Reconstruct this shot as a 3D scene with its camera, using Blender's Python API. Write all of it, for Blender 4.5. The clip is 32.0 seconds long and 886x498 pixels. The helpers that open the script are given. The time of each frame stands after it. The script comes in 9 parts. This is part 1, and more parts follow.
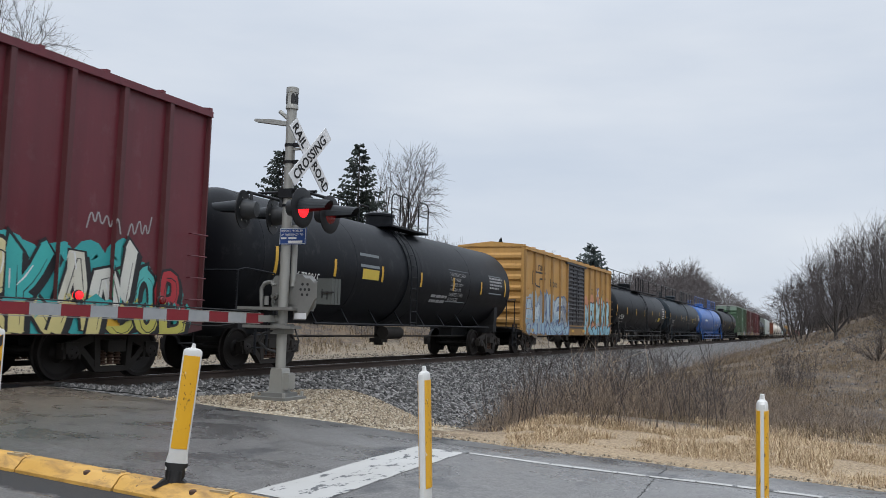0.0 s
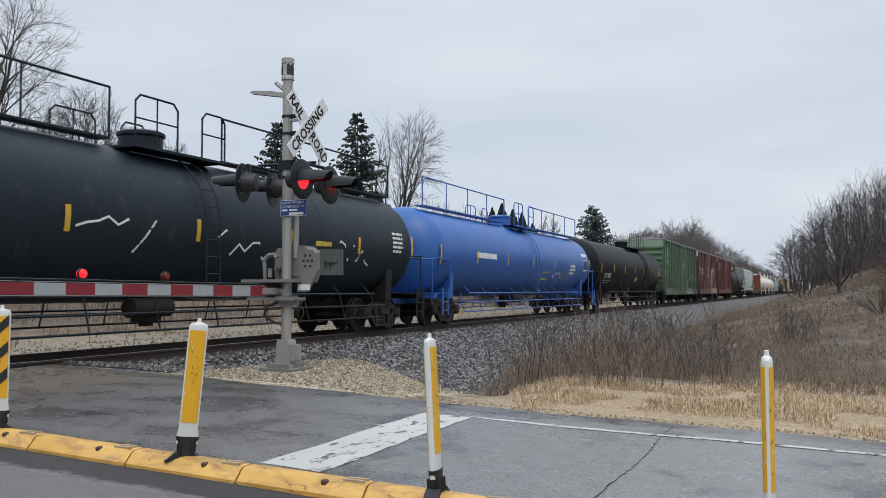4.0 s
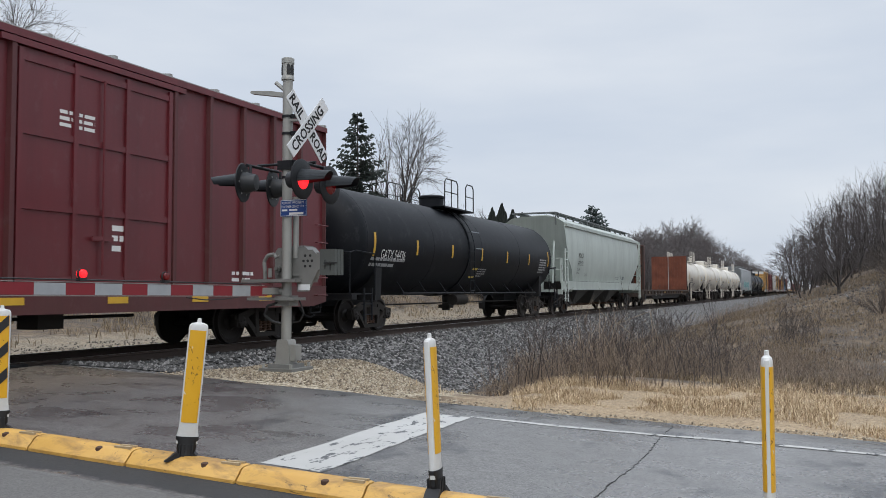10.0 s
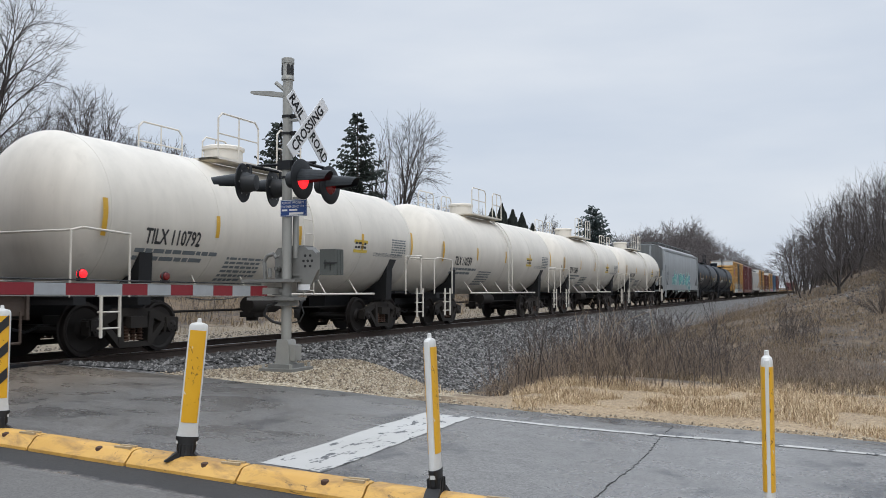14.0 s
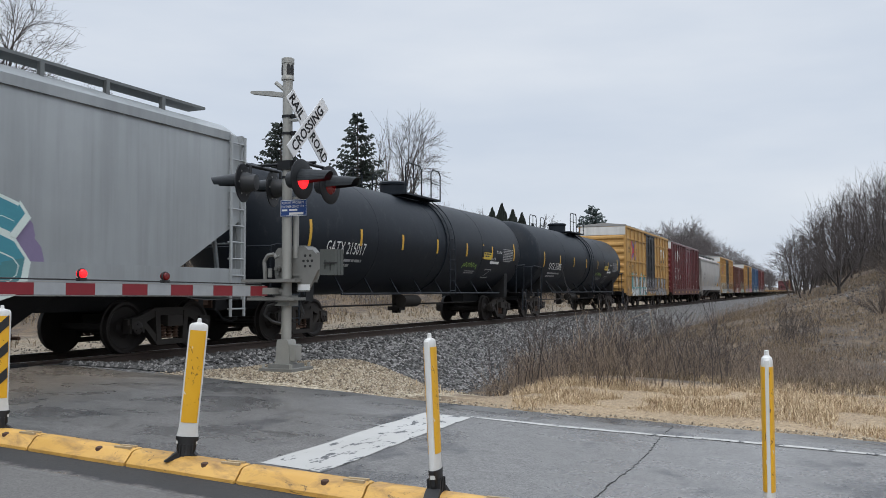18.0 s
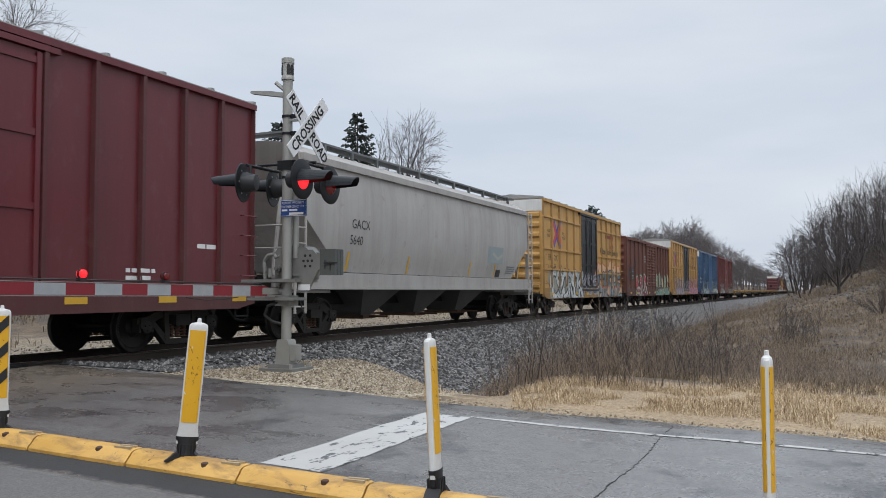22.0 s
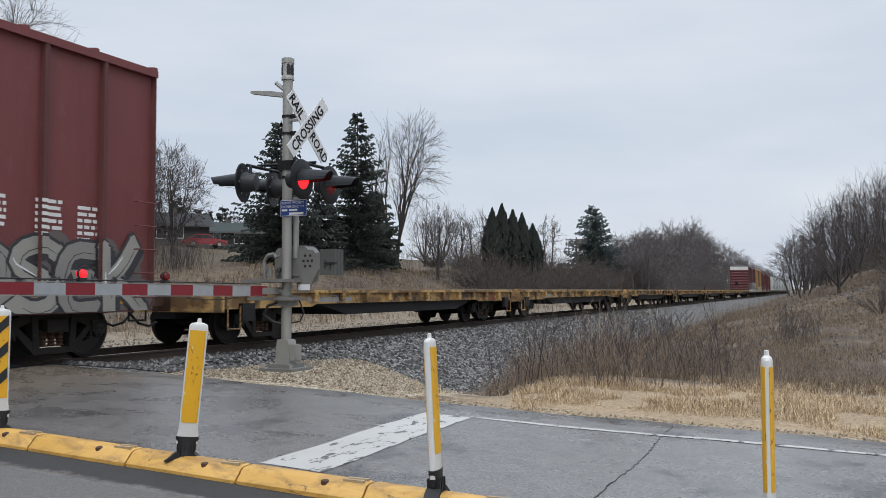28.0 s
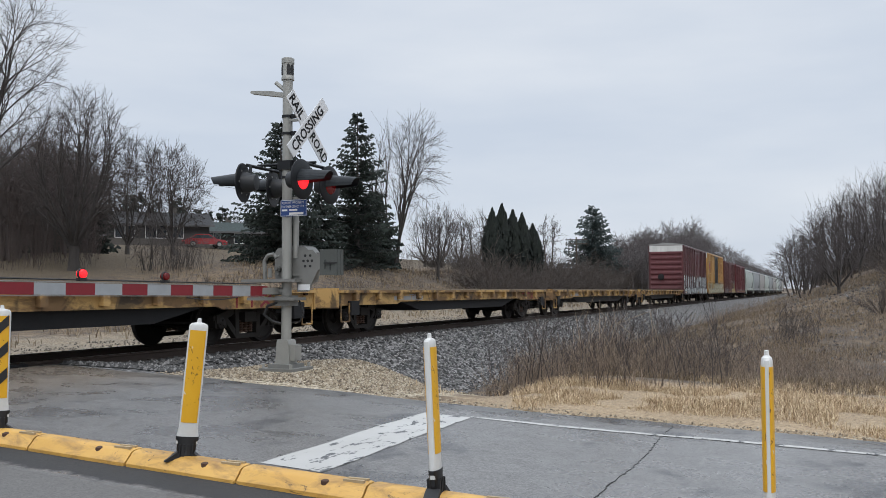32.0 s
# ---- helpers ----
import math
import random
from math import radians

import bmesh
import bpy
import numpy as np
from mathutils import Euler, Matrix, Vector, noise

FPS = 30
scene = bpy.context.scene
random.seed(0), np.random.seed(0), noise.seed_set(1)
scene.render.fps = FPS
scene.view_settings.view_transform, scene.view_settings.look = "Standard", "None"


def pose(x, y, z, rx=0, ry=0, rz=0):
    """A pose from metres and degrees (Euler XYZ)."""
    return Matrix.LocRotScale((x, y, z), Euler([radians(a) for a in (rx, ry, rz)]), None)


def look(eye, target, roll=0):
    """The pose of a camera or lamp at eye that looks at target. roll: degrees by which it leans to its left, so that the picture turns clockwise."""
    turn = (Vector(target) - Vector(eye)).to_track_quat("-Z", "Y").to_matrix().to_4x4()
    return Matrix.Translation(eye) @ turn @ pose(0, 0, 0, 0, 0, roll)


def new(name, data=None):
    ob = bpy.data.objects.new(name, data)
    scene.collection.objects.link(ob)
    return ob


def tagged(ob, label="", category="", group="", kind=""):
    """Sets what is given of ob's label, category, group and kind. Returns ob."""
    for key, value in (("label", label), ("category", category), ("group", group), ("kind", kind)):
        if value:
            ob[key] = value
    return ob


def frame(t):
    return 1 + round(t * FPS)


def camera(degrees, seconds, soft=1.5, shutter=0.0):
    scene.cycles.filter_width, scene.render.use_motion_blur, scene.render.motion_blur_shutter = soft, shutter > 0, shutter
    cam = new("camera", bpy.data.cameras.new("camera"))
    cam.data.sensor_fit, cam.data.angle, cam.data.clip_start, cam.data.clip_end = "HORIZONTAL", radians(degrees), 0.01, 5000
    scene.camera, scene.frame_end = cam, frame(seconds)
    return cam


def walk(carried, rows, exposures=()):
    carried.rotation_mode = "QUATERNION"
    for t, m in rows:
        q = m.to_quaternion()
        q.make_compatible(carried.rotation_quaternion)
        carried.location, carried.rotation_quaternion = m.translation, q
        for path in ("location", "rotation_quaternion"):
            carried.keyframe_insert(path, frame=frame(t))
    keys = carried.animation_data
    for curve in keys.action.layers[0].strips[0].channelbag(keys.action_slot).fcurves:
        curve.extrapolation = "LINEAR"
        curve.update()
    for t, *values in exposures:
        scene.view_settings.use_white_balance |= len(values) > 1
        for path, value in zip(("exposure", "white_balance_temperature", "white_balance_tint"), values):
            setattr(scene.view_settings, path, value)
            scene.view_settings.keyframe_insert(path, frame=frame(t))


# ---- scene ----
# The eye stands still beside the road; the picture settles within the first two seconds.
EYE = Vector((0.0, 0.0, 1.077))


def aim(turn, tilt, lean):
    way = Vector((math.cos(turn) * math.cos(tilt), math.sin(turn) * math.cos(tilt), math.sin(tilt)))
    return look(EYE, EYE + way * 10, math.degrees(lean))


cam = camera(54.3, 32.0, 0.55, 0.04)
REST = aim(0.411, 0.049, -0.003)
walk(cam, [(0.0, aim(0.4094, 0.0872, 0.0290)), (0.5, aim(0.4106, 0.0765, 0.0132)), (1.0, aim(0.4106, 0.0632, 0.0040)),
           (1.5, aim(0.4108, 0.0555, -0.0005)), (2.0, aim(0.4110, 0.0505, -0.0025)), (2.5, REST), (3.0, REST), (32.0, REST)])

# ---- sky and light: overcast winter day ----
SUN_ELEV, SUN_AZ = 52.0, 205.0
world = bpy.data.worlds.new("overcast_sky")
scene.world = world
world.use_nodes = True
wn, wl = world.node_tree.nodes, world.node_tree.links
wn.clear()
w_out, w_bg = wn.new("ShaderNodeOutputWorld"), wn.new("ShaderNodeBackground")
w_sky = wn.new("ShaderNodeTexSky")
w_sky.sky_type, w_sky.sun_disc = "NISHITA", False
w_sky.sun_elevation, w_sky.sun_rotation = radians(SUN_ELEV), radians(90 - SUN_AZ)
w_sky.air_density, w_sky.dust_density = 1.0, 3.0
w_dim = wn.new("ShaderNodeVectorMath")
w_dim.operation = "SCALE"
w_dim.inputs["Scale"].default_value = 0.08
w_co, w_map = wn.new("ShaderNodeTexCoord"), wn.new("ShaderNodeMapping")
w_map.inputs["Scale"].default_value = (1.6, 1.6, 7.0)
w_map.inputs["Rotation"].default_value = (0.12, 0.1, 0.3)
w_noise = wn.new("ShaderNodeTexNoise")
w_noise.inputs["Scale"].default_value, w_noise.inputs["Detail"].default_value = 1.5, 5.0
w_noise.inputs["Roughness"].default_value = 0.5
w_ramp = wn.new("ShaderNodeValToRGB")
w_ramp.color_ramp.elements[0].position, w_ramp.color_ramp.elements[0].color = 0.32, (0.575, 0.64, 0.74, 1)
w_ramp.color_ramp.elements[1].position, w_ramp.color_ramp.elements[1].color = 0.70, (0.71, 0.755, 0.82, 1)
w_mix = wn.new("ShaderNodeMix")
w_mix.data_type = "RGBA"
w_mix.inputs["Factor"].default_value = 0.9
wl.new(w_co.outputs["Generated"], w_map.inputs["Vector"])
wl.new(w_map.outputs["Vector"], w_noise.inputs["Vector"])
wl.new(w_noise.outputs["Fac"], w_ramp.inputs["Fac"])
wl.new(w_sky.outputs["Color"], w_dim.inputs[0])
wl.new(w_dim.outputs["Vector"], w_mix.inputs["A"])
wl.new(w_ramp.outputs["Color"], w_mix.inputs["B"])
# an overcast sky is brighter overhead than at its rim
w_sep, w_high, w_gain = wn.new("ShaderNodeSeparateXYZ"), wn.new("ShaderNodeMapRange"), wn.new("ShaderNodeVectorMath")
w_high.interpolation_type = "SMOOTHSTEP"
for slot, value in (("From Min", 0.30), ("From Max", 0.95), ("To Min", 1.0), ("To Max", 2.5)):
    w_high.inputs[slot].default_value = value
w_gain.operation = "SCALE"
wl.new(w_co.outputs["Generated"], w_sep.inputs[0])
wl.new(w_sep.outputs["Z"], w_high.inputs["Value"])
wl.new(w_mix.outputs["Result"], w_gain.inputs[0])
wl.new(w_high.outputs["Result"], w_gain.inputs["Scale"])
wl.new(w_gain.outputs["Vector"], w_bg.inputs["Color"])
wl.new(w_bg.outputs["Background"], w_out.inputs["Surface"])
w_bg.inputs["Strength"].default_value = 1.1

sun_data = bpy.data.lights.new("sun", "SUN")
sun_data.energy, sun_data.angle, sun_data.color = 0.9, radians(35), (1.0, 0.96, 0.9)
sun = new("sun", sun_data)
_az, _el = radians(SUN_AZ), radians(SUN_ELEV)
sun.matrix_basis = look((0, 0, 60), Vector((0, 0, 60)) - Vector((math.cos(_az) * math.cos(_el), math.sin(_az) * math.cos(_el), math.sin(_el))))
scene.view_settings.exposure = 0.0


# ---- materials ----


class Nodes:
    """A short hand for building one material."""

    def __init__(self, name, rough=0.6, metal=0.0):
        self.mat = bpy.data.materials.new(name)
        self.mat.use_nodes = True
        self.n, self.l = self.mat.node_tree.nodes, self.mat.node_tree.links
        self.bsdf = self.n["Principled BSDF"]
        self.bsdf.inputs["Roughness"].default_value, self.bsdf.inputs["Metallic"].default_value = rough, metal
        self.co = self.n.new("ShaderNodeTexCoord").outputs["Object"]

    def put(self, socket, value):
        if hasattr(value, "links"):
            self.l.new(value, socket)
        else:
            socket.default_value = value

    def stretch(self, scale, offset=(0, 0, 0), co=None):
        m = self.n.new("ShaderNodeMapping")
        m.inputs["Scale"].default_value, m.inputs["Location"].default_value = scale, offset
        self.l.new(co or self.co, m.inputs["Vector"])
        return m.outputs["Vector"]

    def noise(self, scale, detail=3.0, rough=0.55, co=None, warp=0.0):
        t = self.n.new("ShaderNodeTexNoise")
        t.inputs["Scale"].default_value, t.inputs["Detail"].default_value = scale, detail
        t.inputs["Roughness"].default_value, t.inputs["Distortion"].default_value = rough, warp
        self.l.new(co or self.co, t.inputs["Vector"])
        return t.outputs["Fac"]

    def cells(self, scale, co=None, feature="F1", out="Color"):
        t = self.n.new("ShaderNodeTexVoronoi")
        t.feature = feature
        t.inputs["Scale"].default_value = scale
        self.l.new(co or self.co, t.inputs["Vector"])
        return t.outputs[out]

    def ramp(self, fac, *stops, hard=False):
        t = self.n.new("ShaderNodeValToRGB")
        e = t.color_ramp.elements
        t.color_ramp.interpolation = "CONSTANT" if hard else "LINEAR"
        while len(e) < len(stops):
            e.new(0.5)
        for el, (p, c) in zip(e, stops):
            el.position, el.color = p, c if len(c) == 4 else (*c, 1)
        self.l.new(fac, t.inputs["Fac"])
        return t.outputs["Color"]

    def math(self, op, a, b=0.0, clamp=False):
        t = self.n.new("ShaderNodeMath")
        t.operation, t.use_clamp = op, clamp
        self.put(t.inputs[0], a), self.put(t.inputs[1], b)
        return t.outputs[0]

    def mix(self, fac, a, b, how="MIX"):
        t = self.n.new("ShaderNodeMix")
        t.data_type, t.blend_type = "RGBA", how
        self.put(t.inputs["Factor"], fac), self.put(t.inputs["A"], a), self.put(t.inputs["B"], b)
        return t.outputs["Result"]

    def axis(self, which, co=None):
        t = self.n.new("ShaderNodeSeparateXYZ")
        self.l.new(co or self.co, t.inputs[0])
        return t.outputs[which]

    def random(self):
        return self.n.new("ShaderNodeObjectInfo").outputs["Random"]

    def island(self):
        return self.n.new("ShaderNodeNewGeometry").outputs["Random Per Island"]

    def done(self, color=None, rough=None, bump=None, strength=0.3, dist=0.01):
        if color is not None:
            self.put(self.bsdf.inputs["Base Color"], color)
        if rough is not None:
            self.put(self.bsdf.inputs["Roughness"], rough)
        if bump is not None:
            b = self.n.new("ShaderNodeBump")
            b.inputs["Strength"].default_value, b.inputs["Distance"].default_value = strength, dist
            self.l.new(bump, b.inputs["Height"])
            self.l.new(b.outputs["Normal"], self.bsdf.inputs["Normal"])
        return self.mat


def scaled(c, k):
    return (c[0] * k, c[1] * k, c[2] * k, 1.0)


def plain(name, color, rough=0.6, metal=0.0, vary=0.25, scale=3.0, shine=0.5):
    m = Nodes(name, rough, metal)
    m.bsdf.inputs["Specular IOR Level"].default_value = shine
    a = m.noise(scale, 4)
    b = m.noise(scale * 14, 3)
    col = m.mix(m.math("MULTIPLY", a, 0.8), scaled(color, 1 - vary), scaled(color, 1 + vary))
    col = m.mix(m.math("MULTIPLY", b, 0.35), col, scaled(color, 0.75))
    return m.done(col, m.math("ADD", m.math("MULTIPLY", b, 0.25), rough - 0.12), b, 0.12, 0.004)


PAINT_ARGS = {}


def car_paint(name, color, rust=0.25, grime=0.5, rough=0.5, tags=None, streak=0.4):
    """Weathered wagon paint: streaks, rust blooms, road grime low down with its own ragged edge.
    tags: the sprayed pieces that go on such a wagon, as (x0, x1, z0, z1, scale, [colours], outline colour, seed)."""
    m = Nodes(name, rough)
    PAINT_ARGS[m.mat.name] = (color, rust, grime, rough, tags, streak)
    big = m.noise(0.7, 4)
    col = m.mix(big, scaled(color, 0.78), scaled(color, 1.18))
    st = m.noise(1.0, 3, 0.6, m.stretch((3.0, 3.0, 0.22)))
    col = m.mix(m.math("MULTIPLY", m.ramp(st, (0.45, (0, 0, 0)), (0.75, (1, 1, 1))), streak), col, scaled(color, 0.55))
    runs = m.ramp(m.noise(1.0, 5, 0.7, m.stretch((9.0, 9.0, 0.35))), (0.50, (0, 0, 0)), (0.70, (1, 1, 1)))
    col = m.mix(m.math("MULTIPLY", runs, streak * 0.45), col, scaled(color, 0.5))
    chalk = m.ramp(m.noise(3.4, 6, 0.72, m.stretch((1.0, 1.0, 0.6))), (0.56, (0, 0, 0)), (0.74, (1, 1, 1)))
    col = m.mix(m.math("MULTIPLY", chalk, 0.16), col, tuple(0.6 * c + 0.4 * 0.35 for c in color[:3]) + (1.0,))
    fine = m.noise(30, 3)
    z = m.axis("Z")
    low = m.math("MULTIPLY", m.math("SUBTRACT", 1.0, m.math("DIVIDE", m.math("SUBTRACT", z, 0.9), 1.6), True), m.math("ADD", m.noise(2.2, 5), -0.12))
    col = m.mix(m.math("MULTIPLY", low, grime, True), col, (0.085, 0.07, 0.055, 1))
    spots = m.ramp(m.noise(2.6, 6, 0.7, None, 0.6), (0.60, (0, 0, 0)), (0.72, (1, 1, 1)))
    col = m.mix(m.math("MULTIPLY", spots, rust), col, (0.10, 0.04, 0.02, 1))
    gloss = m.math("ADD", m.math("MULTIPLY", fine, 0.2), rough - 0.1)
    return m.done(col, gloss, m.math("ADD", m.noise(1.3, 2), m.math("MULTIPLY", fine, 0.15)), 0.25, 0.02)


def worn(mat):
    """The same paint where it stands proud and is rubbed thin: duller, browner."""
    if not mat.name.endswith("_rubbed"):
        c, rust, grime, rough, tags, streak = PAINT_ARGS[mat.name]
        brown = (0.05, 0.038, 0.03)
        dull = tuple(0.62 * a + 0.25 * b for a, b in zip(c[:3], brown)) + (1.0,)
        known = bpy.data.materials.get(mat.name + "_rubbed")
        return known or car_paint(mat.name + "_rubbed", dull, min(1.0, rust + 0.3), grime, rough + 0.1, None, streak)
    return mat


M_STEEL = plain("dark_cast_steel", (0.025, 0.021, 0.018, 1), 0.75, 0.0, 0.35, 5, 0.3)
M_BLACK = plain("black_frame_paint", (0.013, 0.013, 0.014, 1), 0.65, 0.0, 0.3, 3, 0.3)
M_WHEEL = plain("wheel_steel", (0.026, 0.022, 0.020, 1), 0.55, 0.3, 0.3, 6, 0.3)
M_TREAD = plain("polished_rail_steel", (0.35, 0.34, 0.33, 1), 0.3, 1.0, 0.2, 8)
M_RAIL = plain("rusted_rail_web", (0.050, 0.034, 0.026, 1), 0.8, 0.1, 0.35, 8)
M_TIE = plain("creosoted_timber", (0.045, 0.036, 0.03, 1), 0.9, 0, 0.4, 5)
M_RUST = plain("rusty_bolster", (0.085, 0.045, 0.028, 1), 0.85, 0.1, 0.4, 4)
M_WHITE = plain("white_lettering", (0.72, 0.72, 0.70, 1), 0.6, 0, 0.12, 5)
M_DULLWHITE = plain("faded_lettering", (0.33, 0.33, 0.33, 1), 0.7, 0, 0.2, 5)
M_DARKLET = plain("black_lettering", (0.03, 0.03, 0.032, 1), 0.6, 0, 0.15, 5)
M_AMBER = plain("amber_reflective_strip", (0.62, 0.36, 0.03, 1), 0.45, 0, 0.2, 6)
M_YELPAPER = plain("yellow_placard", (0.62, 0.45, 0.06, 1), 0.5, 0, 0.15, 6)
M_GREYPATCH = plain("grey_primer_patch", (0.16, 0.18, 0.19, 1), 0.6, 0, 0.2, 3)
# ---- mesh helpers ----
class Solid:
    """Collects simple closed solids into one mesh."""

    def __init__(self):
        self.v, self.f = [], []

    def add(self, verts, faces):
        k = len(self.v)
        self.v.extend(tuple(p) for p in verts)
        self.f.extend(tuple(i + k for i in q) for q in faces)
        return self

    def box(self, x0, x1, y0, y1, z0, z1, m=None):
        p = [(x0, y0, z0), (x1, y0, z0), (x1, y1, z0), (x0, y1, z0), (x0, y0, z1), (x1, y0, z1), (x1, y1, z1), (x0, y1, z1)]
        if m is not None:
            p = [m @ Vector(q) for q in p]
        return self.add(p, [(0, 3, 2, 1), (4, 5, 6, 7), (0, 1, 5, 4), (1, 2, 6, 5), (2, 3, 7, 6), (3, 0, 4, 7)])

    def tube(self, a, b, r, n=8, r2=None, cap=True):
        a, b = Vector(a), Vector(b)
        d = (b - a).normalized()
        u = d.orthogonal().normalized()
        w = d.cross(u)
        r2 = r if r2 is None else r2
        ring = [(math.cos(2 * math.pi * i / n), math.sin(2 * math.pi * i / n)) for i in range(n)]
        p = [a + (u * c + w * s) * r for c, s in ring] + [b + (u * c + w * s) * r2 for c, s in ring]
        f = [(i, (i + 1) % n, n + (i + 1) % n, n + i) for i in range(n)]
        if cap:
            f += [tuple(reversed(range(n))), tuple(range(n, 2 * n))]
        return self.add(p, f)

    def path(self, pts, r, n=6):
        for a, b in zip(pts, pts[1:]):
            self.tube(a, b, r, n)
        return self

    def prism(self, outline, axis, a0, a1, m=None):
        """A flat outline pushed along an axis: 'x' takes (y, z) pairs, 'y' (x, z), 'z' (x, y)."""
        def at(q, a):
            q3 = {"x": (a, q[0], q[1]), "y": (q[0], a, q[1]), "z": (q[0], q[1], a)}[axis]
            return m @ Vector(q3) if m is not None else q3
        n = len(outline)
        p = [at(q, a0) for q in outline] + [at(q, a1) for q in outline]
        f = [(i, (i + 1) % n, n + (i + 1) % n, n + i) for i in range(n)] + [tuple(reversed(range(n))), tuple(range(n, 2 * n))]
        return self.add(p, f)

    def lathe(self, profile, axis="x", n=40, m=None):
        """(along, radius) pairs turned round an axis through the origin."""
        p, f = [], []
        for a, r in profile:
            for i in range(n):
                c, s = math.cos(2 * math.pi * i / n) * r, math.sin(2 * math.pi * i / n) * r
                q = {"x": (a, c, s), "y": (c, a, s), "z": (c, s, a)}[axis]
                p.append(m @ Vector(q) if m is not None else q)
        for j in range(len(profile) - 1):
            for i in range(n):
                f.append((j * n + i, j * n + (i + 1) % n, (j + 1) * n + (i + 1) % n, (j + 1) * n + i))
        f += [tuple(reversed(range(n))), tuple(range((len(profile) - 1) * n, len(profile) * n))]
        return self.add(p, f)

    def mesh(self, name, mat, smooth=35, weld=False):
        me = bpy.data.meshes.new(name)
        me.from_pydata(self.v, [], self.f)
        bm = bmesh.new()
        bm.from_mesh(me)
        if weld:
            bmesh.ops.remove_doubles(bm, verts=bm.verts, dist=0.0005)
        bmesh.ops.recalc_face_normals(bm, faces=bm.faces)
        bm.to_mesh(me)
        bm.free()
        me.materials.append(mat)
        if smooth:
            me.shade_smooth()
            me.set_sharp_from_angle(angle=radians(smooth))
        return me


def part(name, solid, mat, parent, label="", smooth=35, m=None):
    me = solid if isinstance(solid, bpy.types.Mesh) else solid.mesh(name, mat, smooth)
    ob = new(name, me)
    ob.parent = parent
    if m is not None:
        ob.matrix_basis = m
    if label:
        ob["label"] = label
    return ob


def thing(name, m, label, category, group="", kind=""):
    ob = new(name)
    ob.matrix_basis = m
    return tagged(ob, label, category, group, kind)


def sheet(name, verts, faces, mat, smooth=True):
    me = bpy.data.meshes.new(name)
    me.from_pydata(verts, [], faces)
    me.materials.append(mat)
    if smooth:
        me.shade_smooth()
    return me


def ease(a, b, x):
    t = min(1.0, max(0.0, (x - a) / (b - a)))
    return t * t * (3 - 2 * t)


def lerp_table(rows, x):
    if x <= rows[0][0]:
        return rows[0][1]
    for (a, va), (b, vb) in zip(rows, rows[1:]):
        if x <= b:
            return va + (vb - va) * (x - a) / (b - a)
    return rows[-1][1]


# ---- lettering: flat triangles from the built-in font, laid on any side ----
LETTER_CACHE = {}


def letters_ready(strings):
    made = []
    for s in strings:
        cu = bpy.data.curves.new("letters", "FONT")
        cu.body, cu.size, cu.resolution_u = s, 1.0, 2
        made.append((s, new("letters", cu)))
    bpy.context.view_layer.update()
    dg = bpy.context.evaluated_depsgraph_get()
    for s, ob in made:
        me = bpy.data.meshes.new_from_object(ob.evaluated_get(dg))
        me.calc_loop_triangles()
        v = [(p.co.x, p.co.y) for p in me.vertices]
        LETTER_CACHE[s] = [tuple(v[i] for i in t.vertices) for t in me.loop_triangles]
        cu = ob.data
        bpy.data.objects.remove(ob)
        bpy.data.curves.remove(cu)
        bpy.data.meshes.remove(me)


def letters(s, x, z, height, squeeze=1.0):
    """Triangles (x, z) of a word whose capitals are that high, its lower left corner at x, z."""
    k = height / 0.69
    return [tuple((x + a * k * squeeze, z + b * k) for a, b in t) for t in LETTER_CACHE[s]]


def heavy(tris, d):
    """The same letters with fatter strokes."""
    return [tuple((a + dx, b + dz) for a, b in t) for dx, dz in ((0, 0), (d, 0), (-d, 0), (0, d), (0, -d)) for t in tris]


def blocks(groups, z, height, w=0.2, gap=0.075):
    """Heavy lettering as plain blocks: where each group begins, and how many letters it has."""
    return [t for x, n in groups for i in range(n) for t in quad(x + (w + gap) * i, z, x + (w + gap) * i + w, z + height)]


def bars(x, z, w, h, rows, seed=1):
    """Unreadable lines of small print as plain bars."""
    r = random.Random(seed)
    out = []
    for i in range(rows):
        y0 = z - (i + 1) * h / rows + 0.3 * h / rows
        y1 = y0 + 0.55 * h / rows
        e = x
        while e < x + w * (1 if i < rows - 1 else 0.7):
            l = r.uniform(0.06, 0.22) * max(1.0, h / rows / 0.08)
            e1 = min(e + l, x + w)
            out += [((e, y0), (e1, y0), (e1, y1)), ((e, y0), (e1, y1), (e, y1))]
            e = e1 + 0.035
    return out


def quad(x0, z0, x1, z1):
    return [((x0, z0), (x1, z0), (x1, z1)), ((x0, z0), (x1, z1), (x0, z1))]


def stroke(pts, w):
    """A thick line as triangles, with square joints."""
    out = []
    for (x0, z0), (x1, z1) in zip(pts, pts[1:]):
        l = math.hypot(x1 - x0, z1 - z0) or 1
        ux, uz = (x1 - x0) / l * w / 2, (z1 - z0) / l * w / 2
        a, b = (x0 - ux * .6 - uz, z0 - uz * .6 + ux), (x0 - ux * .6 + uz, z0 - uz * .6 - ux)
        c, d = (x1 + ux * .6 + uz, z1 + uz * .6 - ux), (x1 + ux * .6 - uz, z1 + uz * .6 + ux)
        out += [(a, b, c), (a, c, d)]
    return out


def cut(poly, x, left):
    out = []
    for p, q in zip(poly, poly[1:] + poly[:1]):
        pin, qin = (p[0] <= x, q[0] <= x) if left else (p[0] >= x, q[0] >= x)
        if pin:
            out.append(p)
        if pin != qin:
            t = (x - p[0]) / (q[0] - p[0])
            out.append((x, p[1] + t * (q[1] - p[1])))
    return out


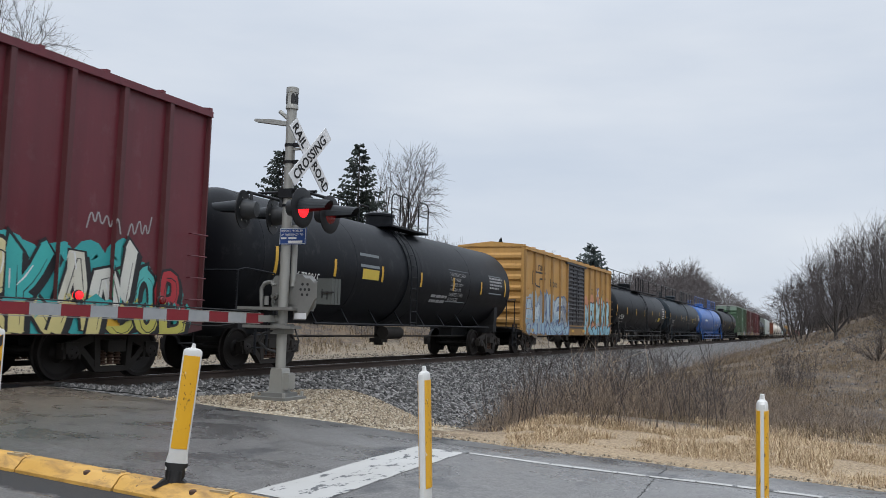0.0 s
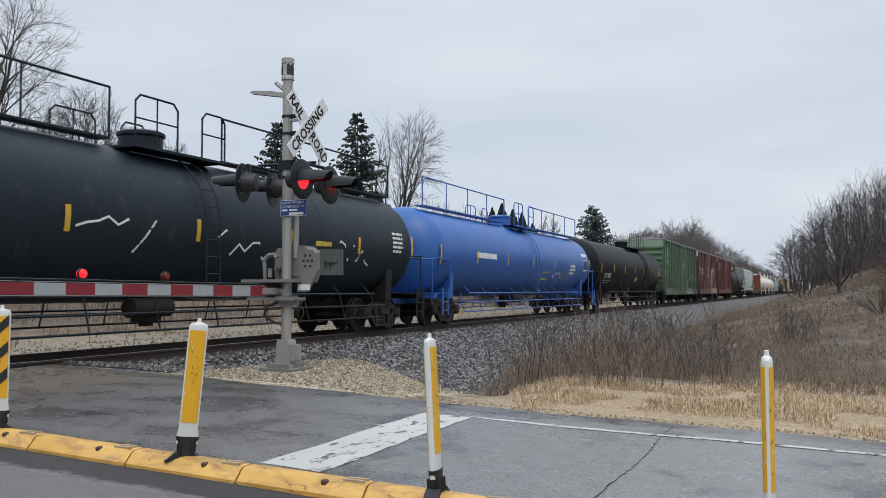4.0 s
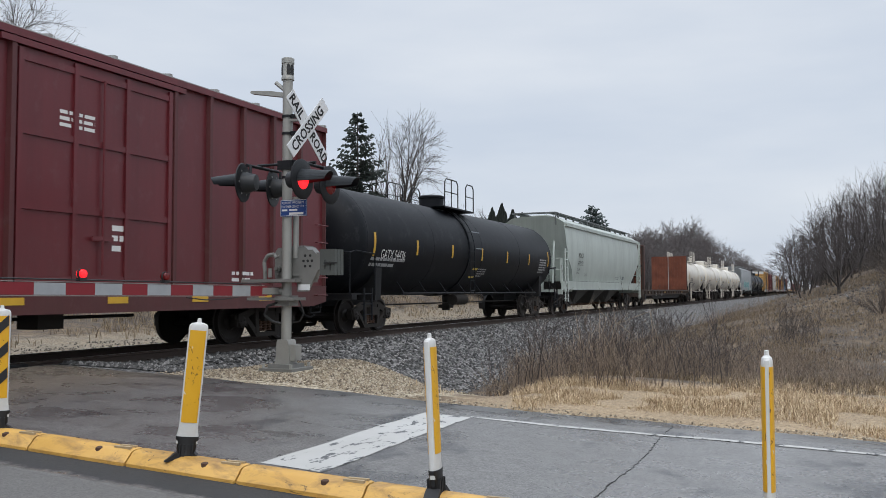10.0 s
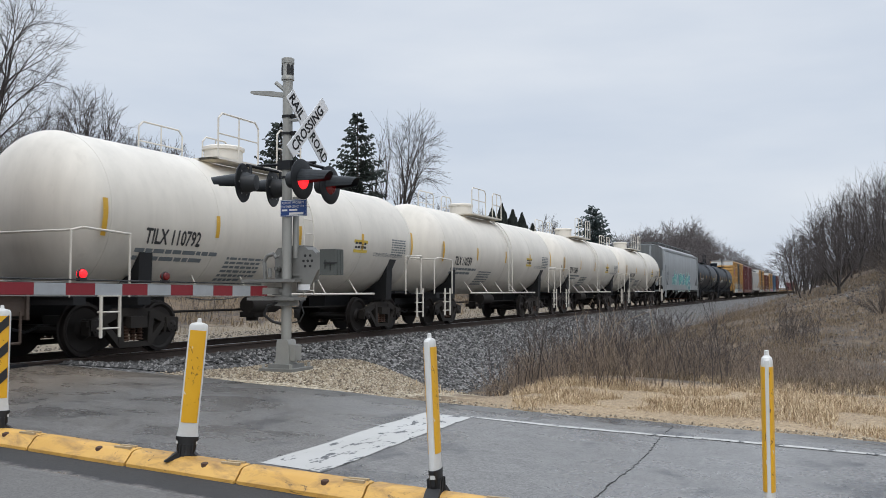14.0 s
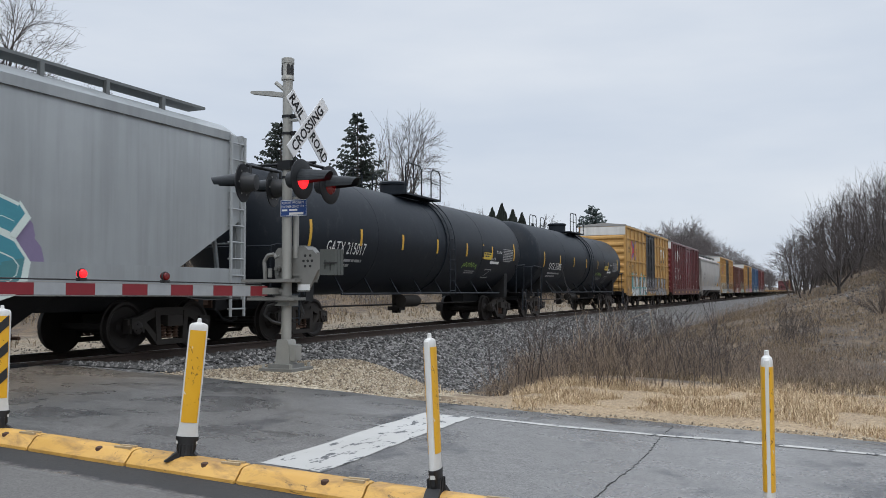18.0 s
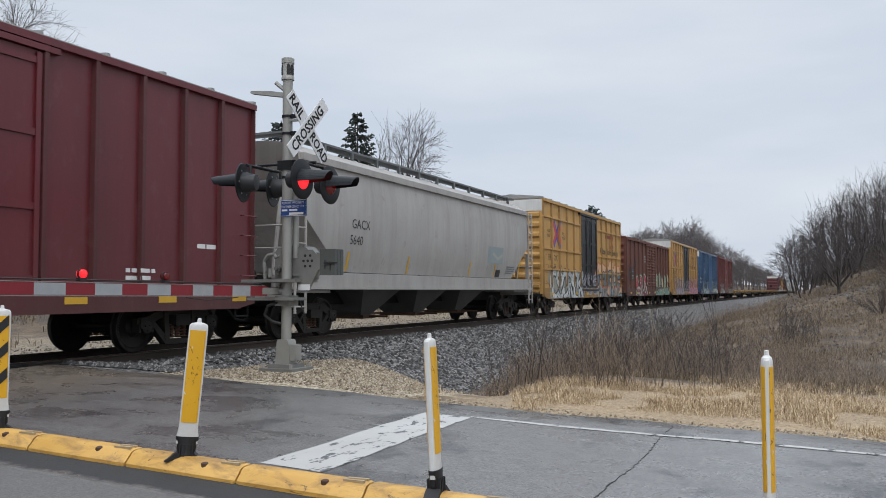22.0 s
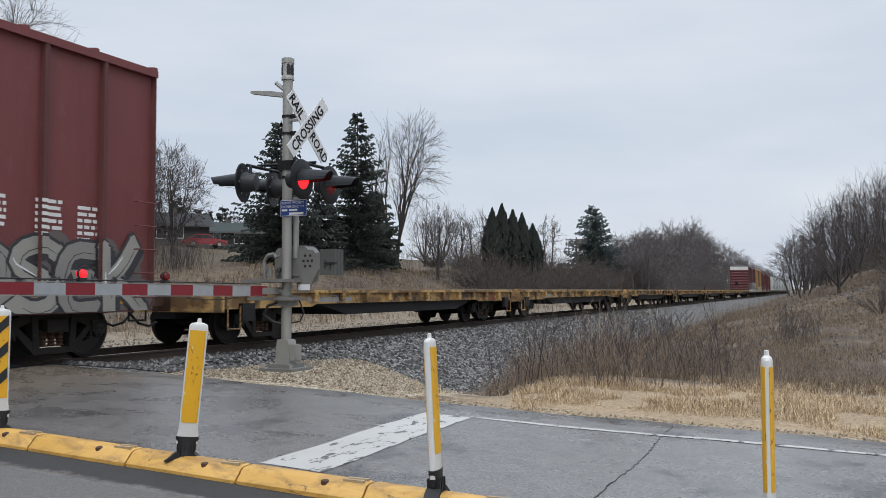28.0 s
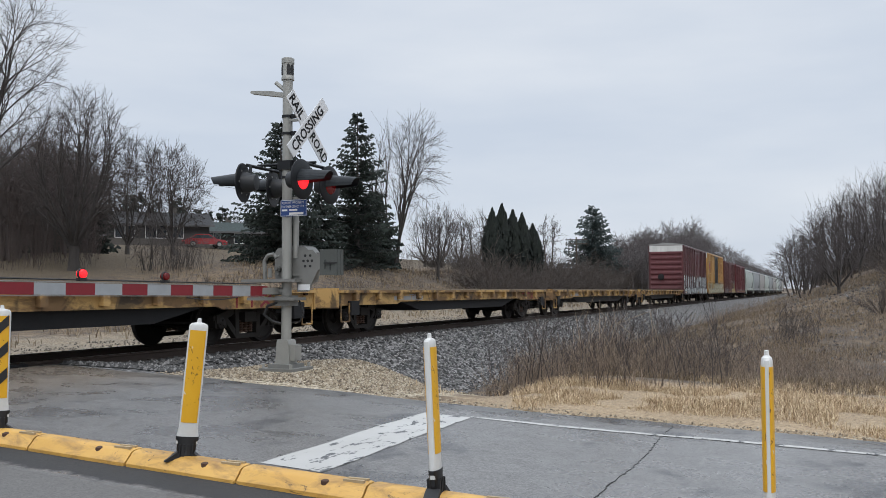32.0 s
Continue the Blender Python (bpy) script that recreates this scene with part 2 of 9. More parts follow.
def decal(name, tris, mat, parent, depth, label="", lift=0.0, sill=None):
    """Paint on a side: depth is a list of (x0, x1, y), the face of the side between those x, or a function z -> y."""
    v, f = [], []
    for i, t in enumerate(tris):
        thin = lift + 0.00009 * (i % 9)          # strokes that cross lie a coat above one another
        pieces = [(list(t), None)] if callable(depth) else []
        if not pieces:
            lo, hi = min(p[0] for p in t), max(p[0] for p in t)
            for x0, x1, y in depth:
                if x1 > lo and x0 < hi:
                    pieces.append((cut(cut(list(t), x1, True), x0, False), y))
        for poly, y in pieces:
            if len(poly) >= 3:
                k = len(v)
                low = sill is not None and y is not None and sum(p[1] for p in poly) / len(poly) < sill[0]
                least = sill[2] if sill is not None else -9.0
                v += [(p[0], (depth(p[1]) if y is None else sill[1] if low else y) - thin, max(least, p[1])) for p in poly]
                f.append(tuple(range(k, len(v))))
    if not f:
        return None
    me = bpy.data.meshes.new(name)
    me.from_pydata(v, [], f)
    me.materials.append(mat)
    ob = part(name, me, mat, parent, label)
    if label in ("small print", "painted weights", "thin paint drips", "painted warning"):
        ob["kind"] = "stuff"
    return ob


SPRAY = {}


def spray(c):
    """Spray paint of one colour."""
    if c not in SPRAY:
        SPRAY[c] = plain("spray_paint", c, 0.55, 0, 0.22, 1.6)
    return SPRAY[c]




GLYPHS = {
    "A": (((0, 0), (0.3, 0.6), (0.5, 1.05), (0.72, 0.6), (1, 0)), ((0.22, 0.36), (0.8, 0.34))),
    "B": (((0.05, 0), (0.05, 1), (0.75, 0.98), (0.85, 0.75), (0.7, 0.54), (0.12, 0.52)), ((0.12, 0.5), (0.85, 0.46), (0.98, 0.25), (0.85, 0.02), (0.05, 0))),
    "C": (((1, 0.9), (0.6, 1), (0.15, 0.85), (0.02, 0.5), (0.15, 0.12), (0.6, 0), (1, 0.12)),),
    "E": (((1, 0.98), (0.3, 1), (0.06, 0.75), (0.04, 0.25), (0.3, 0), (1, 0.04)), ((0.1, 0.52), (0.82, 0.54))),
    "H": (((0.05, 0), (0.1, 1)), ((0.92, 0), (0.95, 1)), ((0.1, 0.5), (0.92, 0.52))),
    "K": (((0.06, 0), (0.08, 1)), ((0.98, 1.05), (0.6, 0.7), (0.15, 0.48), (0.6, 0.3), (1, -0.02))),
    "L": (((0.1, 1), (0.05, 0.1), (0.3, 0), (1, 0.06)),),
    "M": (((0, 0), (0.12, 1), (0.5, 0.38), (0.88, 1), (1, 0)),),
    "N": (((0, 0), (0.06, 1), (0.94, 0.02), (1, 1.02)),),
    "O": (((0.5, 1), (0.12, 0.85), (0.02, 0.5), (0.12, 0.14), (0.5, 0), (0.88, 0.14), (0.98, 0.5), (0.88, 0.86), (0.5, 1)),),
    "R": (((0.05, 0), (0.06, 1), (0.8, 0.98), (0.9, 0.72), (0.7, 0.5), (0.2, 0.48)), ((0.35, 0.46), (0.65, 0.2), (1.02, 0))),
    "S": (((0.98, 0.86), (0.6, 1.02), (0.15, 0.92), (0.06, 0.7), (0.5, 0.52), (0.94, 0.32), (0.85, 0.06), (0.4, -0.02), (0.0, 0.14)),),
    "T": (((0, 0.94), (1, 1)), ((0.5, 0.95), (0.48, 0))),
    "U": (((0, 1), (0.04, 0.25), (0.3, 0), (0.7, 0), (0.96, 0.25), (1, 1.02)),),
    "W": (((0, 1), (0.2, 0), (0.5, 0.65), (0.78, 0), (1, 1.04)),),
    "Z": (((0, 0.95), (1, 1), (0.05, 0.05), (1, 0)),),
    "D": (((0.06, 0), (0.06, 1), (0.6, 0.95), (0.98, 0.55), (0.7, 0.08), (0.06, 0)),),
    "I": (((0.5, 0), (0.5, 1)),),
    "Y": (((0, 1), (0.45, 0.5), (1, 1.02)), ((0.46, 0.5), (0.4, -0.04))),
}


def soften(pts, rounds=2):
    for _ in range(rounds):
        out = [pts[0]]
        for (a0, b0), (a1, b1) in zip(pts, pts[1:]):
            out += [(a0 * 0.75 + a1 * 0.25, b0 * 0.75 + b1 * 0.25), (a0 * 0.25 + a1 * 0.75, b0 * 0.25 + b1 * 0.75)]
        pts = out + [pts[-1]]
    return pts


def dot(x, z, r, n=9, turn=0.0):
    ring = [(x + r * math.cos(turn + 2 * math.pi * i / n), z + r * math.sin(turn + 2 * math.pi * i / n)) for i in range(n)]
    return [((x, z), ring[i], ring[(i + 1) % n]) for i in range(n)]


def ribbon(pts, w, taper=0.0):
    """One connected band along a line, its joints mitred."""
    left, right = [], []
    n = len(pts)
    for i, (x, z) in enumerate(pts):
        (xa, za), (xb, zb) = pts[max(0, i - 1)], pts[min(n - 1, i + 1)]
        l = math.hypot(xb - xa, zb - za) or 1
        k = w / 2 * (1 - taper * abs(2 * i / (n - 1) - 1))
        ox, oz = -(zb - za) / l * k, (xb - xa) / l * k
        left.append((x + ox, z + oz)), right.append((x - ox, z - oz))
    out = []
    for i in range(n - 1):
        out += [(left[i], right[i], right[i + 1]), (left[i], right[i + 1], left[i + 1])]
    return out


def graffiti(parent, depth, tag, sill=None):
    """A sprayed piece of interlocked outlined letter shapes on a backing cloud.
    tag: x0, x1, z0, z1, boldness, fill colours, outline colour, seed, and what sets it apart: shapes, cloud, halo, low (second fill colour), square, crown (height of the cloud above)."""
    x0, x1, z0, z1, bold, colours, edge, seed = tag[:8]
    more = tag[8] if len(tag) > 8 else {}
    rng = random.Random(seed)
    h = z1 - z0
    count = max(2, round((x1 - x0) / (h * 0.72)))
    shapes = more.get("shapes") or "".join(rng.choice("ABCEHKMNRSUWZ") for _ in range(count))
    cloud = more.get("cloud", colours[-1])
    if cloud:
        tris = []
        x = x0 + 0.1
        while x < x1:
            r = h * rng.uniform(0.14, 0.30)
            tris += dot(x, z0 + h * rng.uniform(0.62, 0.86) + more.get("crown", 0.0) * rng.uniform(0.4, 1.0), r, 12)
            tris += dot(x + 0.1, z0 + h * rng.uniform(0.2, 0.6), r * 1.2, 12)
            x += r * 0.8
        body = x0
        while body < x1 - 0.05:
            e = min(x1, body + 0.6)
            tris += quad(body, z0 + 0.06 * h, e, z0 + 0.42 * h) + quad(body, z0 + 0.42 * h, e, z0 + 0.76 * h)
            body = e
        if more.get("rim"):
            rim = []
            for t in tris:
                cx_, cz_ = t[0]
                rim += [tuple((cx_ + (p[0] - cx_) * 1.14, cz_ + (p[1] - cz_) * 1.14) for p in t)]
            decal("graffiti_rim", rim, spray(more["rim"]), parent, depth, "sprayed rim round the backing", 0.0006, sill)
        decal("graffiti_cloud", tris, spray(cloud), parent, depth, "sprayed backing colour", 0.0016, sill)
    pitch = (x1 - x0) / len(shapes)
    lift = 0.003
    order = list(range(len(shapes)))
    for i in order:
        g = GLYPHS[shapes[i]]
        wide = pitch * rng.uniform(0.98, 1.16)
        low, high = z0 + h * rng.uniform(0.04, 0.12), z0 + h * rng.uniform(0.86, 0.98)
        lean, spin = rng.uniform(-0.10, 0.16), rng.uniform(-0.06, 0.06)
        left = x0 + pitch * i - pitch * 0.02
        wd = min(0.27 * h, 0.33 * pitch) * bold
        lines = []
        for line in g:
            pts = [(left + wide * (0.08 + 0.84 * a) + lean * h * (b - 0.5), low + (high - low) * (b + spin * (a - 0.5) * 2)) for a, b in line]
            if not more.get("square"):
                pts = soften(pts, 1)
            lines.append(pts)
        fine = []
        for pts in lines:
            q = [pts[0]]
            for (xa, za), (xb, zb) in zip(pts, pts[1:]):
                n = max(1, int(math.hypot(xb - xa, zb - za) / 0.14))
                q += [(xa + (xb - xa) * j / n, za + (zb - za) * j / n) for j in range(1, n + 1)]
            fine.append(q)
        kick = (rng.uniform(0.5, 2.0), rng.uniform(0.5, 2.0))

        def band(w, dx=0.0, dz=0.0):
            out = []
            for q in fine:
                p = [(a + dx, b + dz) for a, b in q]
                out += ribbon(p, w)
                if not more.get("square"):
                    # slashed stroke ends, some drawn out to a spike
                    for e, o, k in ((p[0], p[1], kick[0]), (p[-1], p[-2], kick[1])):
                        ux, uz = e[0] - o[0], e[1] - o[1]
                        l = math.hypot(ux, uz) or 1
                        ux, uz = ux / l * w / 2, uz / l * w / 2
                        out += [((e[0] - uz * 1.15, e[1] + ux * 1.15), (e[0] + uz * 1.15, e[1] - ux * 1.15), (e[0] + ux * k - uz * 0.7, e[1] + uz * k + ux * 0.7))]
                else:
                    for e in (p[0], p[-1]):
                        out += quad(e[0] - w * 0.62, e[1] - w * 0.34, e[0] + w * 0.62, e[1] + w * 0.34)
            return out
        fill = colours[i % max(1, len(colours) - (1 if cloud == colours[-1] and len(colours) > 1 else 0))]
        line_w = 0.030 + 0.018 * h
        if more.get("halo"):
            decal("graffiti_halo", band(wd + 4.2 * line_w), spray(more["halo"]), parent, depth, "pale sprayed halo", lift, sill)
        # the drop shadow and outline lie under the fill of their own letter
        body_tris = band(wd)
        fills = [t for t in body_tris if not more.get("low") or sum(p[1] for p in t) / 3 > z0 + h * (0.42 + 0.10 * math.sin(3.1 * t[0][0] + seed))]
        lows = [t for t in body_tris if t not in fills] if more.get("low") else []
        piece = decal("graffiti_letter", fills or body_tris, spray(fill), parent, depth, "sprayed letter shape", lift + 0.0022, sill)
        home = piece or parent
        decal("graffiti_outline", band(wd + 2 * line_w) + band(wd + line_w, line_w * 1.6, -line_w * 1.3), spray(edge), home, depth, "sprayed outline", lift + 0.0010, sill)
        inner = []
        for q in fine:
            if len(q) > 4:
                inner += ribbon([(a + wd * 0.22, b - wd * 0.16) for a, b in q[1:-1]], 0.022, 0.6)
        decal("graffiti_line", inner, spray(edge), home, depth, "thin sprayed inner line", lift + 0.0031, sill)
        if lows:
            decal("graffiti_fade", lows, spray(more["low"]), home, depth, "second fill colour", lift + 0.0026, sill)
        for q in fine:
            m = len(q)
            if m > 5 and rng.random() < 0.75:
                k = rng.randrange(1, max(2, m - 4))
                decal("graffiti_glint", ribbon([(a - wd * 0.26, b + wd * 0.18) for a, b in q[k:k + max(3, m // 4)]], 0.03, 0.5), spray(more.get("glint", (0.7, 0.72, 0.72, 1))), home, depth, "pale sprayed glint", lift + 0.0036, sill)
        lift += 0.0042
    # a few drips and stray lines below the letters
    drips = []
    for _ in range(int((x1 - x0) * 1.2)):
        x = rng.uniform(x0, x1)
        z = z0 + h * rng.uniform(0.05, 0.2)
        drips += ribbon([(x, z), (x + 0.01, z - rng.uniform(0.06, 0.16))], 0.022, 0.4)
    decal("graffiti_drip", drips, spray(edge), parent, depth, "thin paint drips", 0.0022, sill)


def scrawl(x0, x1, z0, z1, seed, w=0.035, loops=9):
    """A quick looping tag, drawn as one line."""
    rng = random.Random(seed)
    pts = [(x0 + (x1 - x0) * i / loops + rng.uniform(-0.25, 0.25) * (x1 - x0) / loops, (z1 if i % 2 else z0) + rng.uniform(-0.3, 0.3) * (z1 - z0) * (1 if i % 2 else -1) * 0.6) for i in range(loops + 1)]
    return ribbon(soften(pts), w)


letters_ready(["RAIL", "ROAD", "CROSS", "ING", "RAILROAD", "CROSSING", "REPORT PROBLEM", "OR EMERGENCY TO", "CBTX 728015", "NOT FOR CLASS 3", "FLAMMABLE", "LIQUIDS WITH",
               "API GRAVITY", "GREATER THAN", "50 DEGREES", "rail", "box", "RBOX", "32213", "next", "load", "any", "road", "TILX 302298", "TILX 302255",
               "CBTX 785452", "NON-ODORIZED", "LIQUEFIED PETROLEUM GAS", "IBT", "GTW", "406413", "GT", "W", "40", "68", "29", "GATX 54436", "AOKX", "600370",
               "400313", "TILX 110792", "TILX 110559", "TILX 110048", "OLNX 718241", "SODIUM HYPOCHLORITE SOLUTION", "HLTX", "7518", "GATX 215017", "GATX 215006", "EXCESS HEIGHT CAR",
               "FBOX 502109", "FB", "OX", "5", "02", "10", "9", "72", "49", "407249", "406829", "GTW 406413", "GTW 406829", "GACX", "5640", "61", "95", "50", "66", "30", "FBOX", "S", "55",
               "CLOSE AND LOCK", "BOTH DOORS BEFORE", "MOVING CAR", "HTTX", "93442", "Railcar Pooling Experts", "Railcar Pooling", "Experts", "LD LMT", "LT WT", "CU FT", "SR 13450", "SR 8754", "JABS", "214600", "71400"])
# ---- the lie of the land: the rails' top is z = 0, the track runs along x at y = 12.04, the road crosses it along y ----
TRACK = 12.04
ROAD_L, ROAD_R = -14.0, 9.75          # edges of the asphalt
ROAD_Z = [(-60, -1.0), (-12, -0.62), (-4, -0.49), (-0.5, -0.42), (1.43, -0.37), (3.4, -0.30), (5.5, -0.205), (7.7, -0.11), (9.6, -0.035), (10.6, -0.015),
          (13.6, -0.015), (15.5, -0.10), (22, -0.35), (60, 2.0), (140, 7.0)]


def road_z(y):
    return lerp_table(ROAD_Z, y)


def bed_z(d):
    """Height of the ballast d metres off the track's middle."""
    return -0.17 - 0.46 * max(0.0, d - 1.75) if d < 4.6 else -9.0


def land_z(x, y):
    d = y - TRACK
    if d < 0:
        z = -1.25 + 0.25 * noise.noise((x * 0.12, y * 0.16, 3.1)) + 0.05 * noise.noise((x * 0.9, y * 0.9, 1.0))
        # low ground between road and bank, rising to the bank on the camera's side of the track
        z += min(6.2, 0.35 * max(0.0, 7.4 - y)) * ease(24, 66, x) * (1 - 0.35 * ease(0, -40, y))
        z += 0.55 * ease(4.5, -3, y) * ease(26, 12, x)
        sh = max(ease(16.5, ROAD_R + 0.4, x), ease(23.0, 13.4, x) * ease(6.6, 3.4, y)) if x > ROAD_R else 1.0
        z = z + (road_z(y) - 0.05 - z) * sh
        # gravel apron round the signal's foot
        ap = math.exp(-(((x - 12.2) / 2.6) ** 2 + ((y - 7.7) / 1.5) ** 2))
        z = max(z, z + (-0.13 - z) * min(1, 1.25 * ap))
    else:
        z = -0.42 + 0.06 * noise.noise((x * 0.5, y * 0.5, 7.0))
        z += min(9.0, 0.112 * max(0.0, d - 8.0)) + 2.0 * ease(26, 44, x) * ease(7, 17, d) * (1 - ease(22, 50, d))
        z += 0.3 * noise.noise((x * 0.1, y * 0.1, 5.0)) * ease(8, 16, d)
        z += 1.0 * ease(34, 48, d) + 0.75 * math.exp(-((x - 76.5) ** 2 + (y - 62.0) ** 2) / 30.0)
        if x < ROAD_R + 3:
            k = ease(ROAD_R + 3, ROAD_R + 0.3, x) * ease(ROAD_L - 4, ROAD_L - 0.4, x)
            z += (road_z(y) - 0.06 - z) * k
    near = bed_z(abs(d)) - (0.10 if ROAD_L - 0.5 < x < ROAD_R + 0.5 else 0.0)
    if d < 0 and ROAD_L - 1 < x < ROAD_R + 0.3:
        z = min(z, road_z(y) - 0.05)
    out = max(z, near)
    return out


def spread(lo, hi, step0, grow, mid):
    """Grid lines, dense near mid and wider with distance."""
    out, s, v = [mid], step0, mid
    while v < hi:
        v += s
        s = step0 + grow * (v - mid)
        out.append(min(v, hi))
    s, v = step0, mid
    while v > lo:
        v -= s
        s = step0 + grow * (mid - v)
        out.insert(0, max(v, lo))
    return out


def land_material():
    m = Nodes("winter_ground", 0.95)
    x, y = m.axis("X"), m.axis("Y")
    fine, mid, big = m.noise(14, 5, 0.65), m.noise(2.2, 5, 0.6), m.noise(0.22, 4)
    straw = m.ramp(fine, (0.25, (0.070, 0.048, 0.031)), (0.6, (0.20, 0.140, 0.082)), (0.8, (0.32, 0.235, 0.14)))
    earth = m.ramp(fine, (0.3, (0.045, 0.036, 0.029)), (0.7, (0.105, 0.082, 0.063)))
    col = m.mix(m.ramp(m.math("ADD", m.math("MULTIPLY", mid, 0.6), m.math("MULTIPLY", big, 0.5)), (0.42, (0, 0, 0)), (0.62, (1, 1, 1))), straw, earth)
    # trodden straw along the verge
    wob0 = m.math("MULTIPLY", m.math("SUBTRACT", mid, 0.5), 3.0)
    verge_k = m.math("MULTIPLY", m.math("SUBTRACT", m.math("ADD", 14.8, m.math("MULTIPLY", m.math("SUBTRACT", mid, 0.5), 3.4)), x), 1.2, True)
    verge_k = m.math("MULTIPLY", verge_k, m.math("MULTIPLY", m.math("SUBTRACT", m.math("ADD", 5.0, wob0), y), 1.0, True))
    pale_straw = m.ramp(m.noise(26, 6, 0.78, m.stretch((1.0, 0.6, 1.0))), (0.30, (0.075, 0.050, 0.032)), (0.48, (0.34, 0.25, 0.155)), (0.70, (0.58, 0.47, 0.31)))
    col = m.mix(m.math("MULTIPLY", verge_k, m.ramp(big, (0.35, (0.95, 0.95, 0.95)), (0.6, (0.6, 0.6, 0.6)))), col, pale_straw)
    # pale limestone chips round the road edge and on the far side of the track
    chips = m.ramp(m.axis("X", m.cells(26)), (0.0, (0.16, 0.13, 0.09)), (0.55, (0.36, 0.30, 0.21)), (1.0, (0.52, 0.46, 0.36)))
    d = m.math("SUBTRACT", y, TRACK)
    wob = wob0
    ax = m.math("DIVIDE", m.math("SUBTRACT", x, 11.6), 3.3)
    ay = m.math("DIVIDE", m.math("SUBTRACT", y, 7.3), 2.6)
    apron = m.math("SUBTRACT", 1.25, m.math("ADD", m.math("MULTIPLY", ax, ax), m.math("MULTIPLY", ay, ay)))
    apron = m.math("MULTIPLY", m.math("ADD", apron, m.math("MULTIPLY", wob, 0.3)), 5.0, True)
    edge = m.math("MULTIPLY", m.math("SUBTRACT", m.math("ADD", ROAD_R + 0.22, m.math("MULTIPLY", wob, 0.22)), x), 6.0, True)
    edge = m.math("MULTIPLY", edge, m.math("GREATER_THAN", y, -2.0))
    back = m.math("MULTIPLY", m.math("SUBTRACT", 4.6, m.math("ABSOLUTE", m.math("ADD", m.math("SUBTRACT", d, 5.3), wob))), 1.2, True)
    pale = m.math("MAXIMUM", m.math("MAXIMUM", apron, m.math("MULTIPLY", edge, 0.8)), m.math("MULTIPLY", back, 0.42))
    col = m.mix(pale, col, chips)
    # crushed grey stone of the bed
    stones = m.ramp(m.axis("X", m.cells(15)), (0.0, (0.018, 0.018, 0.018)), (0.5, (0.085, 0.083, 0.081)), (1.0, (0.30, 0.29, 0.28)))
    bed = m.math("MULTIPLY", m.math("SUBTRACT", 4.3, m.math("ADD", m.math("ABSOLUTE", d), m.math("MULTIPLY", wob, 0.22))), 4.0, True)
    bed = m.math("MULTIPLY", bed, m.math("SUBTRACT", 1.0, m.math("MULTIPLY", apron, m.math("LESS_THAN", d, -3.3))))
    col = m.mix(bed, col, stones)
    lawn = m.ramp(fine, (0.3, (0.050, 0.038, 0.024)), (0.7, (0.130, 0.096, 0.058)))
    col = m.mix(m.math("MULTIPLY", m.math("SUBTRACT", y, 30), 0.15, True), col, lawn)
    relief = m.math("ADD", m.cells(22, None, "F1", "Distance"), m.math("MULTIPLY", mid, 0.8))
    return m.done(col, None, relief, 0.7, 0.04)


gx = spread(-420, 1500, 0.33, 0.030, 13.0)
gy = spread(-420, 1500, 0.28, 0.030, 8.5)
verts = [(x, y, land_z(x, y)) for y in gy for x in gx]
nx = len(gx)
faces = [(j * nx + i, j * nx + i + 1, (j + 1) * nx + i + 1, (j + 1) * nx + i) for j in range(len(gy) - 1) for i in range(nx - 1)]
ground = new("ground", sheet("ground", verts, faces, land_material()))
tagged(ground, "dry winter ground of straw grass, earth, gravel and ballast", "ground", "", "structure")


